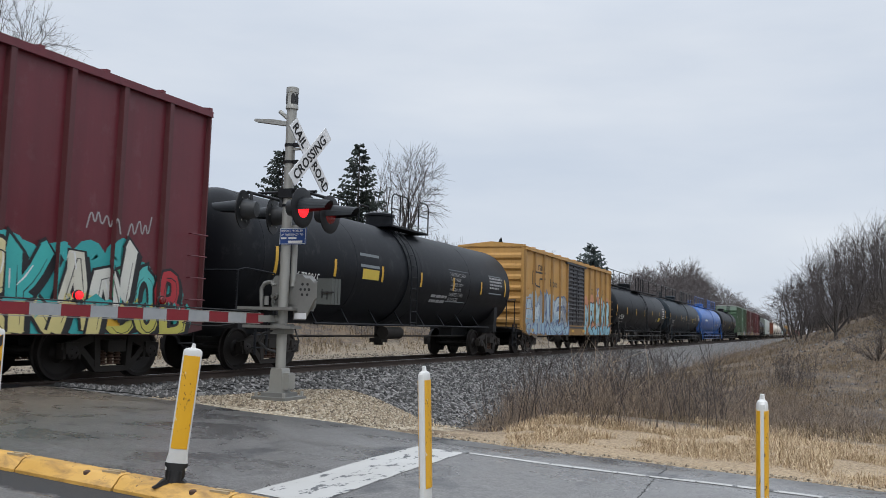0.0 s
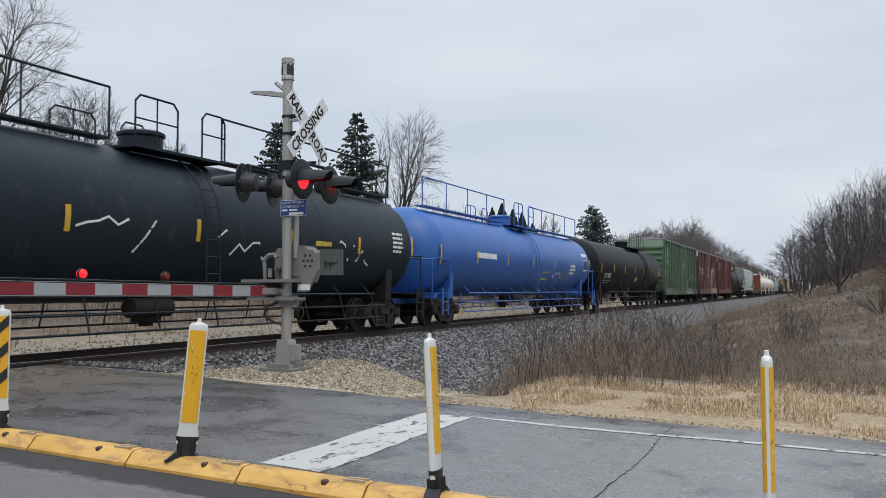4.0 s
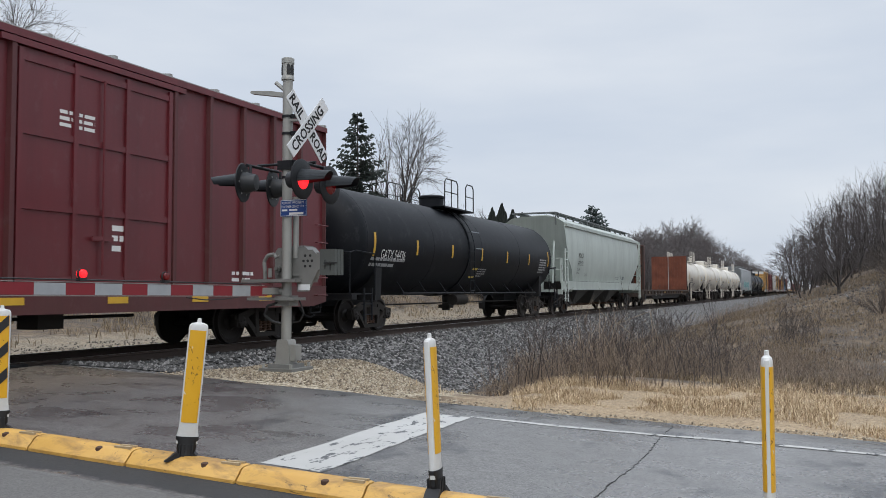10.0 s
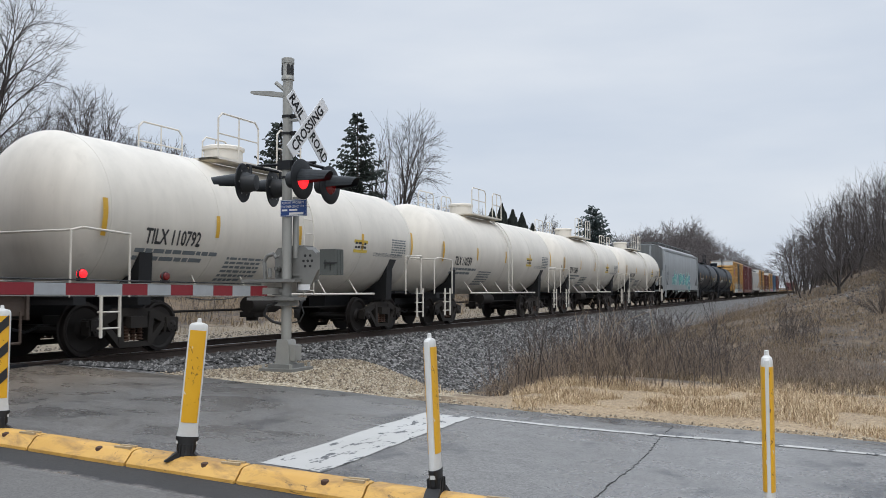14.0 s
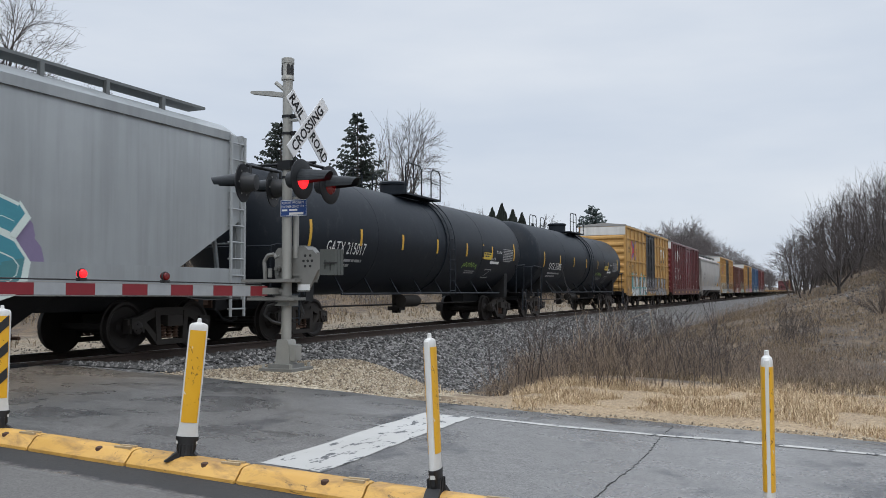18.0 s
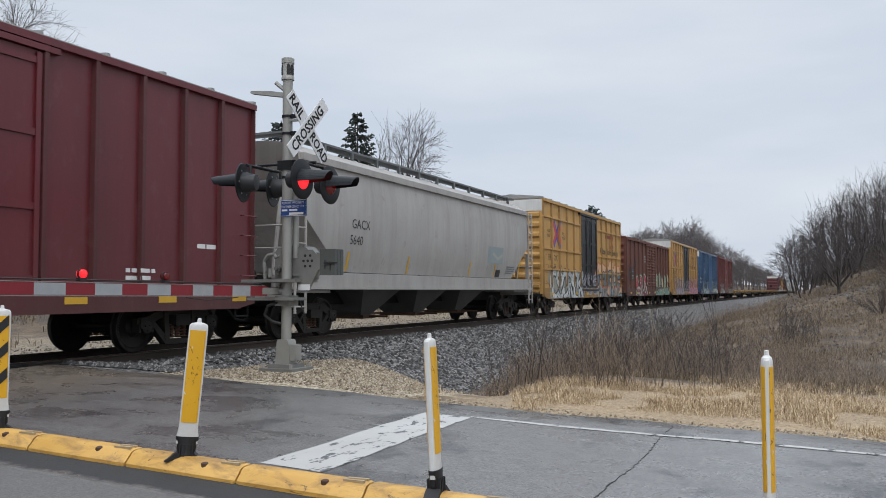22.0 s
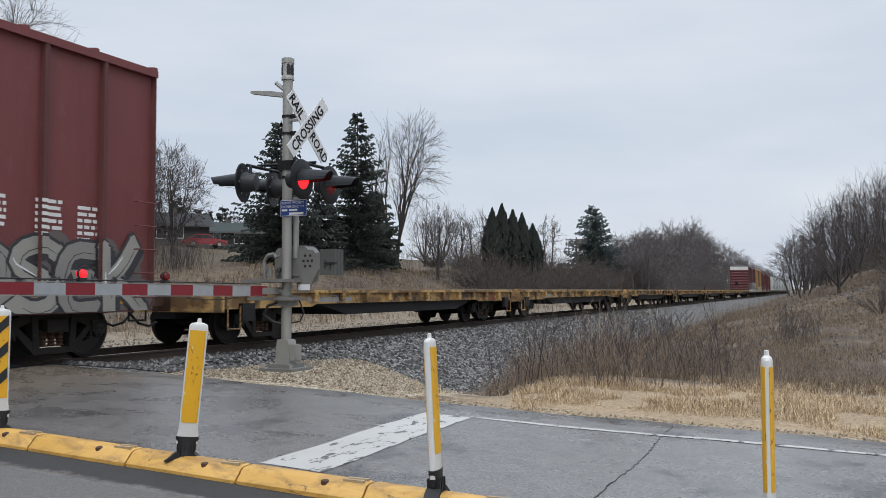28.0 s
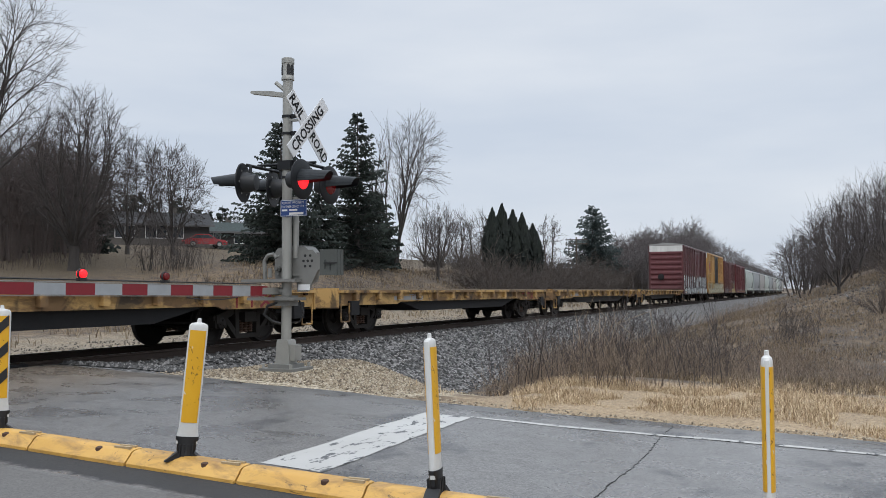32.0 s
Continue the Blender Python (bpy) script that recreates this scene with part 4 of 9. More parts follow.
part("junction_box", Solid().box(-0.075, 0.075, -0.20, -0.08, 0.02, 0.27).box(-0.085, 0.085, -0.22, -0.195, 0.04, 0.25).prism([(-0.13, -0.06), (0.13, -0.06), (0.105, 0.30), (0.09, 0.34), (-0.09, 0.34), (-0.105, 0.30)], "x", -0.11, 0.11), M_GALVPOLE, sig, "cast junction box at the foot")
part("base_plate", Solid().prism([(-0.30, -0.30), (0.30, -0.30), (0.30, 0.30), (-0.30, 0.30)], "z", -0.14, -0.09).prism([(-0.20, -0.20), (0.20, -0.20), (0.20, 0.20), (-0.20, 0.20)], "z", -0.09, -0.03), M_CAST, sig, "square cast base")
for dx in (-0.25, 0.25):
    for dy in (-0.25, 0.25):
        part("anchor_bolt", Solid().tube((dx, dy, -0.09), (dx, dy, -0.02), 0.025, 6), M_GALVPOLE, sig)
tagged(new("concrete_footing", Solid().box(SX - 0.40, SX + 0.40, SY - 0.40, SY + 0.40, -0.5, -0.141).mesh("concrete_footing", M_CONCRETE)), "low concrete footing under the crossing signal", "footing")

# lowered gate arm
AY, AZ = 7.72, 1.087
arm = thing("gate_arm", pose(SX, AY, AZ, 0, 0.42, 0), "lowered red and white striped crossing gate arm", "gate arm")
x = -0.37
part("arm_root", Solid().box(-0.50, 0.06, -0.03, 0.03, -0.05, 0.05).tube((-0.02, -0.12, 0), (-0.02, 0.12, 0), 0.06, 12).prism([(-0.62, 0.055), (-0.44, 0.085), (-0.44, -0.085), (-0.62, -0.055)], "y", -0.02, 0.02), M_GALVPOLE, arm, "metal arm bracket")
for i in range(16):
    h = 0.073 - 0.0008 * i
    part("stripe", Solid().box(x - 0.424, x, -0.022, 0.022, -h, h), M_BANDRED if i % 2 == 0 else M_BANDWHT, arm, "red reflective stripe" if i % 2 == 0 else "white reflective stripe")
    x -= 0.426
part("arm_edge", Solid().box(-6.9, -0.46, -0.028, 0.028, -0.082, -0.0735).box(-6.9, -0.46, -0.026, 0.026, 0.0735, 0.080), M_GALVPOLE, arm)
part("arm_cable", Solid().tube((-6.9, 0, 0.105), (-0.5, 0, 0.105), 0.009, 6).path([(-2.2, -0.03, -0.10), (-1.8, -0.03, -0.13), (-1.4, -0.03, -0.12), (-1.1, -0.03, -0.09)], 0.008, 5), M_RUBBER, arm)
for dx, lit in ((-3.96, True), (-2.59, False), (-6.6, True)):
    l = part("arm_lamp", Solid().box(dx - 0.05, dx + 0.05, -0.035, 0.035, 0.09, 0.125), M_RUBBER, arm, "small arm lamp")
    part("lamp_globe", Solid().lathe([(-0.045, 0.02), (-0.04, 0.046), (0.0, 0.054), (0.04, 0.046), (0.045, 0.02)], "y", 20, pose(dx, 0, 0.175)), M_LIT if lit else M_DIM, l, "red lamp globe")
    part("lamp_rim", Solid().lathe([(-0.012, 0.05), (-0.012, 0.062), (0.012, 0.062), (0.012, 0.05)], "y", 20, pose(dx, 0, 0.175)), M_RUBBER, l)

# ---- yellow kerb with flexible posts ----


def kerb_plastic():
    """Moulded yellow plastic, faded on top, with tar scuffs, brown dirt and drill dust."""
    m = Nodes("worn_yellow_plastic", 0.5)
    col = m.mix(m.noise(1.7, 4, 0.6), (0.64, 0.385, 0.10, 1), (0.50, 0.27, 0.050, 1))
    dirt = m.ramp(m.noise(4.5, 6, 0.68, m.stretch((1.6, 0.8, 2.0)), 0.5), (0.46, (0, 0, 0)), (0.68, (0.85, 0.85, 0.85)))
    col = m.mix(dirt, col, (0.22, 0.12, 0.042, 1))
    tar = m.ramp(m.noise(7.5, 6, 0.72, m.stretch((1.4, 0.7, 1.4)), 0.9), (0.615, (0, 0, 0)), (0.66, (1, 1, 1)))
    col = m.mix(m.math("MULTIPLY", tar, 0.85), col, (0.030, 0.025, 0.020, 1))
    return m.done(col, None, m.math("ADD", m.noise(28, 3), m.noise(5, 3)), 0.25, 0.006)


M_KERB = kerb_plastic()
M_CLIP = plain("tan_joint_clip", (0.42, 0.32, 0.19, 1), 0.6, 0.1, 0.3, 20)
M_POSTW = plain("white_post_plastic", (0.62, 0.62, 0.60, 1), 0.45, 0, 0.12, 6)


def yellow_sheet():
    m = Nodes("scuffed_yellow_sheet", 0.42)
    col = m.mix(m.noise(3, 3), (0.74, 0.40, 0.014, 1), (0.60, 0.31, 0.012, 1))
    pale = m.ramp(m.noise(10, 4, 0.6, m.stretch((1.0, 1.0, 0.4)), 0.9), (0.635, (0, 0, 0)), (0.65, (1, 1, 1)))
    col = m.mix(pale, col, (0.66, 0.62, 0.54, 1))
    dark = m.ramp(m.noise(15, 5, 0.68, m.stretch((1.0, 1.0, 0.55)), 1.2), (0.615, (0, 0, 0)), (0.635, (1, 1, 1)))
    col = m.mix(dark, col, (0.06, 0.03, 0.012, 1))
    return m.done(col, None, m.noise(25, 2), 0.1, 0.003)


M_SHEETY = yellow_sheet()
KX = 5.22
unit_len = 1.016
for i in range(14):
    y0 = -6.34 + unit_len * i
    za, zb = road_z(y0), road_z(y0 + unit_len)
    k = thing("kerb_unit", Matrix.Identity(4), "yellow plastic lane separator kerb bolted to the asphalt", "kerb", "units of the yellow kerb")
    out = [(-0.15, 0.0), (0.15, 0.0), (0.15, 0.026), (0.138, 0.040), (0.112, 0.062), (0.085, 0.094), (0.06, 0.108), (0.03, 0.114), (-0.03, 0.114), (-0.06, 0.108), (-0.085, 0.094), (-0.112, 0.062), (-0.138, 0.040), (-0.15, 0.026)]
    s = Solid()
    n = len(out)
    ps = []
    for f_, sc in ((0.008, 0.94), (0.03, 1.0), (unit_len - 0.03, 1.0), (unit_len - 0.008, 0.94)):
        ps += [(KX + a * sc, y0 + f_, za + (zb - za) * f_ / unit_len + b * sc) for a, b in out]
    s.add(ps, [(j * n + q, j * n + (q + 1) % n, (j + 1) * n + (q + 1) % n, (j + 1) * n + q) for j in range(3) for q in range(n)] + [tuple(reversed(range(n))), tuple(range(3 * n, 4 * n))])
    part("kerb_body", s, M_KERB, k, "worn yellow moulded body", 25)
    part("joint_clip", Solid().box(KX - 0.055, KX + 0.02, y0 + 0.05, y0 + 0.17, za + 0.108, za + 0.120).box(KX - 0.06, KX - 0.035, y0 + 0.03, y0 + 0.19, za + 0.108, za + 0.130).box(KX + 0.0, KX + 0.025, y0 + 0.03, y0 + 0.19, za + 0.112, za + 0.130), M_CLIP, k, "tan joint clip")
    part("bolt_plug", Solid().lathe([(-0.01, 0.036), (0.016, 0.034), (0.024, 0.018), (0.026, 0.002)], "z", 10, pose(KX - 0.07, y0 + 0.32, za + 0.095)), M_RUST, k, "rusty bolt plug")
    part("toe_strip", Solid().prism([(KX - 0.152, y0 + 0.01), (KX - 0.148, y0 + 0.01), (KX - 0.148, y0 + unit_len - 0.01), (KX - 0.152, y0 + unit_len - 0.01)], "z", za - 0.02, za + 0.02), M_KERB, k)
    if i % 2 == 1:
        part("black_clip", Solid().box(KX - 0.03, KX + 0.04, y0 + 0.52, y0 + 0.55, za + 0.11, za + 0.122).box(KX - 0.06, KX - 0.03, y0 + 0.44, y0 + 0.52, za + 0.10, za + 0.118).box(KX - 0.06, KX - 0.03, y0 + 0.56, y0 + 0.64, za + 0.10, za + 0.118), M_RUBBER, k, "torn black clip")


def delineator(y, lean_x, lean_y, twist, label, striped=False, wrap=36):
    z = road_z(y) + 0.10
    mm = pose(KX, y, z) @ Matrix.Rotation(radians(lean_y), 4, "X") @ Matrix.Rotation(radians(lean_x), 4, "Y") @ Matrix.Rotation(radians(twist), 4, "Z")
    d = thing("delineator_post", mm, label, "delineator post", "posts on the yellow kerb")

    def oval(w, t, n=20):
        return [(w * math.cos(a), t * math.copysign(abs(math.sin(a)) ** 0.7, math.sin(a))) for a in [2 * math.pi * i / n for i in range(n)]]

    def loft(rows):
        s = Solid()
        ps = []
        for zz, w, t in rows:
            ps += [(a, b, zz) for a, b in oval(w, t)]
        n = 20
        return s.add(ps, [(j * n + q, j * n + (q + 1) % n, (j + 1) * n + (q + 1) % n, (j + 1) * n + q) for j in range(len(rows) - 1) for q in range(n)] + [tuple(reversed(range(n))), tuple(range((len(rows) - 1) * n, len(rows) * n))])
    part("post_body", loft([(0.10, 0.080, 0.028), (0.16, 0.080, 0.030), (0.22, 0.070, 0.032), (0.96, 0.070, 0.032), (0.985, 0.068, 0.031), (1.0, 0.055, 0.026), (1.008, 0.02, 0.016), (1.012, 0.016, 0.014), (1.038, 0.014, 0.012), (1.04, 0.008, 0.008)]), M_POSTW, d, "white flattened plastic post")
    for s in (-1, 1):
        pan, ang = Solid(), [radians(wrap + (180 - 2 * wrap) * i / 12) for i in range(13)]
        edge = [(0.0725 * math.cos(q), s * 0.0345 * math.sin(q) ** 0.7) for q in ang] + [(0.069 * math.cos(q), s * 0.031 * math.sin(q) ** 0.7) for q in reversed(ang)]
        part("yellow_panel", pan.prism(edge, "z", 0.26, 0.95), M_SHEETY, d, "yellow reflective panel")
        if striped:
            for j in range(3):
                zz = 0.32 + 0.22 * j
                part("black_stripe", Solid().prism([(-0.055, zz), (0.055, zz + 0.11), (0.055, zz + 0.20), (-0.055, zz + 0.09)], "y", *sorted((s * 0.0320, s * 0.0375))), M_RUBBER, d)
    part("black_sleeve", loft([(0.0, 0.060, 0.045), (0.04, 0.058, 0.042), (0.05, 0.07, 0.036), (0.12, 0.072, 0.038), (0.13, 0.084, 0.037), (0.155, 0.084, 0.037)]), M_RUBBER, d, "black flexible hinge sleeve")
    for j in range(4):
        part("sleeve_groove", Solid().box(-0.05 + 0.03 * j, -0.04 + 0.03 * j, -0.047, 0.047, 0.0, 0.10), M_RUBBER, d)
    for s in (-1, 1):
        part("sleeve_foot", Solid().prism([(s * 0.03, 0.0), (s * 0.13, -0.035), (s * 0.15, -0.03), (s * 0.06, 0.04)], "y", -0.05, 0.05), M_RUBBER, d)
    return d


delineator(6.36, 0.5, 0.5, -40, "leaning black and yellow striped delineator post on the kerb", True)
delineator(4.385, 2.0, 5.0, -52, "scratched yellow and white delineator post leaning over")
delineator(2.325, 0.0, -2.8, 4, "peeling yellow and white delineator post on the kerb")
delineator(0.285, 0.0, 0.0, 3, "narrow yellow and white delineator post on the kerb", False, 11)
# ---- plants ----
def bark_material(name, a, b):
    m = Nodes(name, 0.9)
    n = m.noise(8, 5, 0.6, m.stretch((1, 1, 0.3)))
    return m.done(m.mix(n, a, b), None, n, 0.5, 0.02)


M_BARK = bark_material("grey_brown_bark", (0.030, 0.026, 0.024, 1), (0.070, 0.061, 0.056, 1))
M_TWIG = bark_material("fine_twigs", (0.036, 0.030, 0.028, 1), (0.080, 0.067, 0.062, 1))
M_BANKTWIG = bark_material("bank_twigs", (0.044, 0.037, 0.037, 1), (0.092, 0.078, 0.075, 1))
# twigs far off: the haze of distance is put into this paler colour
M_TWIGHAZE = bark_material("distant_twigs", (0.078, 0.068, 0.068, 1), (0.135, 0.118, 0.115, 1))


def needles(name, a, b):
    m = Nodes(name, 0.75)
    col = m.mix(m.island(), a, b)
    col = m.mix(m.math("MULTIPLY", m.noise(1.2, 3), 0.5), col, scaled(a, 0.5))
    return m.done(col)


M_SPRUCE = needles("spruce_needles", (0.014, 0.023, 0.020, 1), (0.046, 0.062, 0.050, 1))
M_BLUESPRUCE = needles("blue_spruce_needles", (0.055, 0.078, 0.077, 1), (0.12, 0.152, 0.15, 1))
M_CEDAR = needles("arborvitae_foliage", (0.004, 0.008, 0.006, 1), (0.011, 0.018, 0.011, 1))


def straw(name, a, b, c):
    m = Nodes(name, 0.9)
    r = m.island()
    return m.done(m.ramp(r, (0.0, a), (0.5, b), (1.0, c)))


M_STRAW = straw("dry_straw", (0.22, 0.145, 0.085, 1), (0.44, 0.325, 0.195, 1), (0.66, 0.54, 0.37, 1))
M_SLOPE = straw("dull_bank_straw", (0.10, 0.074, 0.050, 1), (0.18, 0.134, 0.086, 1), (0.33, 0.25, 0.155, 1))
M_WEED = straw("dead_weed_stems", (0.085, 0.064, 0.052, 1), (0.18, 0.138, 0.108, 1), (0.35, 0.27, 0.195, 1))


class Sticks:
    """Many tapered sticks in one mesh, made fast."""

    def __init__(self, sides=3):
        self.n, self.v, self.f = sides, [], []

    def stick(self, a, b, r0, r1):
        d = b - a
        if d.length < 1e-5:
            return
        u = d.orthogonal().normalized()
        w = d.normalized().cross(u)
        k, n = len(self.v), self.n
        for p, r in ((a, r0), (b, r1)):
            for i in range(n):
                t = 2 * math.pi * i / n
                q = p + u * (math.cos(t) * r) + w * (math.sin(t) * r)
                self.v.append((q.x, q.y, q.z))
        for i in range(n):
            self.f.append((k + i, k + (i + 1) % n, k + n + (i + 1) % n, k + n + i))

    def mesh(self, name, mat):
        me = bpy.data.meshes.new(name)
        me.from_pydata(self.v, [], self.f)
        me.materials.append(mat)
        me.shade_smooth()
        return me


def branch_out(rng, sticks, p, d, aims, r, least, stiff=0.35, twigs=2):
    """A limb that leads to a cloud of bud positions and forks until each bud has its twig."""
    todo = [(p, d, aims, r)]
    while todo:
        p, d, aims, r = todo.pop()
        n = len(aims)
        if n <= 2:
            for e in aims:
                e = Vector(e)
                bend = p + (e - p) * 0.5 + d * ((e - p).length * 0.12)
                sticks.append((p, bend, max(least, r * 0.8), least)), sticks.append((bend, e, least, least * 0.6))
                for _ in range(twigs):
                    q = p + (e - p) * rng.uniform(0.3, 0.9)
                    way = ((e - p).normalized() + Vector((rng.gauss(0, 0.5), rng.gauss(0, 0.5), rng.gauss(0.15, 0.4)))).normalized()
                    sticks.append((q, q + way * (e - p).length * rng.uniform(0.3, 0.7), least, least * 0.5))
            continue
        c = Vector(aims.mean(axis=0))
        gap = (c - p).length
        way = ((c - p).normalized() * (1 - stiff) + d * stiff + Vector((rng.gauss(0, 0.07), rng.gauss(0, 0.07), rng.gauss(0, 0.05)))).normalized()
        q = p + way * gap * rng.uniform(0.26, 0.42)
        sticks.append((p, q, r, max(least, r * 0.88)))
        # split the buds across their longest spread, sometimes unevenly
        off = aims - aims.mean(axis=0)
        far = off[np.argmax((off ** 2).sum(axis=1))]
        side = off @ far
        cut_at = np.quantile(side, rng.uniform(0.32, 0.68))
        for part_of in (aims[side <= cut_at], aims[side > cut_at]):
            if len(part_of):
                todo.append((q, way, part_of, max(least, r * 0.9 * (len(part_of) / n) ** 0.41)))


def crown_aims(rng, n, height, radius, low, lean=(0.0, 0.0), top=1.0, fill=0.42):
    """Bud positions in an egg-shaped crown, most of them near its skin."""
    out = []
    while len(out) < n:
        u, a = rng.uniform(-1, 1), rng.uniform(0, 2 * math.pi)
        w = math.sqrt(1 - u * u)
        k = rng.random() ** fill * rng.uniform(0.86, 1.08) * (1 + 0.14 * noise.noise((math.cos(a) * 1.5, math.sin(a) * 1.5, u * 2.0 + radius)))
        z = height * low + (height - height * low) * 0.5 * (1 + u * k)
        wide = radius * (1.0 if u < 0 else 1.0 - 0.18 * u * top)
        h = z / height
        out.append((math.cos(a) * w * k * wide + lean[0] * z * h, math.sin(a) * w * k * wide + lean[1] * z * h, z))
    return np.array(out)


def bare_tree(x, y, height, radius, label, seed, buds=420, low=0.22, lean=(0.0, 0.0), stems=1, r=None, bole=0.5, mat=None, least=None, sink=0.15, stiff=0.35, limbs=6):
    rng = random.Random(seed)
    t = thing("bare_tree", pose(x, y, land_z(x, y) - sink), label, "tree")
    least = least or 0.00014 * math.hypot(x, y)
    aims = crown_aims(rng, buds, height, radius, low, lean)
    sticks = []
    r = r or height * 0.019
    base = Vector((0, 0, 0))
    if stems == 1:
        fork = Vector((lean[0] * 0.3, lean[1] * 0.3, height * low * bole + 0.3))
        sticks.append((base, fork * 0.5, r * 1.25, r)), sticks.append((fork * 0.5, fork, r, r * 0.92))
        turn = np.arctan2(aims[:, 1], aims[:, 0]) + rng.uniform(0, 1)
        inner = np.hypot(aims[:, 0], aims[:, 1]) < radius * 0.38
        groups = [aims[inner]] + [aims[~inner & (np.floor((turn + 8) / (2 * math.pi / limbs)) % limbs == k)] for k in range(limbs)]
        for own in groups:
            if len(own):
                start = fork * rng.uniform(0.72, 1.0)
                out = Vector(own.mean(axis=0)) - start
                way = Vector((out.x, out.y, abs(out.z) * 0.5)).normalized()
                branch_out(rng, sticks, start, way, own, r * 0.95 * (len(own) / len(aims)) ** 0.36, least, stiff)
    else:
        turn = np.arctan2(aims[:, 1], aims[:, 0])
        for k in range(stems):
            own = aims[(turn >= -math.pi + 2 * math.pi * k / stems) & (turn < -math.pi + 2 * math.pi * (k + 1) / stems)]
            a = -math.pi + 2 * math.pi * (k + 0.5) / stems
            if len(own):
                branch_out(rng, sticks, Vector((0.18 * math.cos(a), 0.18 * math.sin(a), 0)), Vector((0.2 * math.cos(a), 0.2 * math.sin(a), 1)).normalized(), own, r / math.sqrt(stems) * 1.1, least, stiff)
    thick, thin = Sticks(6), Sticks(3)
    for a, b, ra, rb in sticks:
        (thick if ra > 0.034 else thin).stick(a, b, ra, rb)
    part("trunk", thick.mesh("trunk", M_BARK), None, t, "grey brown trunk and limbs")
    part("crown", thin.mesh("crown", mat or M_TWIG), None, t, "leafless crown of fine twigs")
    return t


def tree_pattern(seed, buds, radius, low, least, stems=1, lean=(0.0, 0.0)):
    """Sticks of a bare tree one metre high, to be planted in woods."""
    rng = random.Random(seed)
    sticks = []
    aims = crown_aims(rng, buds, 1.0, radius, low, lean)
    branch_out(rng, sticks, Vector((0, 0, 0)), Vector((0, 0, 1)), aims, 0.02, least, 0.4, 2)
    s = Sticks(3)
    for a, b, ra, rb in sticks:
        s.stick(a, b, ra, rb)
    return np.array(s.v), s.f


def woods(name, spots, seed, mat, label, patterns):
    """Many trees in one mesh; spots: x, y, height."""
    rng = random.Random(seed)
    v, f, o = [], [], 0
    for x, y, h in spots:
        pv, pf = rng.choice(patterns)
        a = rng.uniform(0, 6.283)
        c, n = math.cos(a), math.sin(a)
        z = land_z(x, y) - 0.1
        wide = h * rng.uniform(0.85, 1.2)
        q = np.stack((x + (pv[:, 0] * c - pv[:, 1] * n) * wide, y + (pv[:, 0] * n + pv[:, 1] * c) * wide, z + pv[:, 2] * h), axis=1)
        v.extend(map(tuple, q.tolist()))
        f.extend(tuple(i + o for i in t) for t in pf)
        o += len(pv)
    me = sheet(name, v, f, mat)
    return tagged(new(name, me), label, "woods", "", "stuff")


def conifer(x, y, height, radius, label, seed, mat, levels=34, droop=0.22, per=15, name="spruce_tree", spray=1.0, skirt=0.05):
    """Whorls of drooping boughs, each with hanging side sprays."""
    rng = random.Random(seed)
    z0 = land_z(x, y) - 0.1
    t = thing(name, pose(x, y, z0), label, "tree")
    part("trunk", Solid().tube((0, 0, 0), (0, 0, height * 0.97), height * 0.017, 8, 0.02), M_BARK, t, "straight tapering trunk")
    v, f = [], []
    limbs = Sticks(3)
    for L in range(levels):
        q0 = L / levels
        lobe = 1 + 0.22 * noise.noise((q0 * 9.0, seed * 1.7, 0.3))
        reach = radius * lobe * (1 - q0) ** 0.82 * (0.82 + 0.18 * min(1, q0 * 6)) + 0.10
        for b in range(max(5, int(per * (1 - 0.55 * q0)))):
            a = rng.uniform(0, 2 * math.pi)
            ln = reach * rng.uniform(0.55, 1.1)
            base = Vector((0, 0, height * (skirt + (0.97 - skirt) * min(1, max(0, (L + rng.uniform(-0.7, 0.7)) / levels)))))
            out = Vector((math.cos(a), math.sin(a), 0))
            side = Vector((-math.sin(a), math.cos(a), 0))
            lift = droop * rng.uniform(0.6, 1.4) * (1 - q0 * 1.5)
            n = max(4, int(ln / (0.17 * spray)))
            at = lambda q: base + out * (ln * q) + Vector((0, 0, -lift * ln * q + 0.16 * ln * q * q))
            limbs.stick(base, at(1.0), 0.022, 0.006)
            for i in range(1, n + 1):
                q = (i + rng.uniform(-0.4, 0.4)) / n
                c = at(q)
                w = (0.16 + 0.17 * (1 - q) * ln * 0.6) * spray * (1 - 0.45 * q0)
                for sgn in (-1, 1):
                    e = c + side * (sgn * w * rng.uniform(0.5, 1.2)) + out * rng.uniform(0.06, 0.26) * spray + Vector((0, 0, rng.uniform(-0.22, 0.02) * spray))
                    k = len(v)
                    wd = (out * rng.uniform(0.03, 0.07) + Vector((0, 0, rng.uniform(0.03, 0.08)))) * spray
                    for p in (c - wd, c + wd, e + wd * 0.4, e - wd * 0.6):
                        v.append((p.x, p.y, p.z))
                    f += [(k, k + 1, k + 2), (k, k + 2, k + 3)]
    part("crown", sheet("crown", v, f, mat, False), None, t, "layered evergreen boughs")
    part("bough_wood", limbs.mesh("bough_wood", M_BARK), None, t)["kind"] = "stuff"
    return t


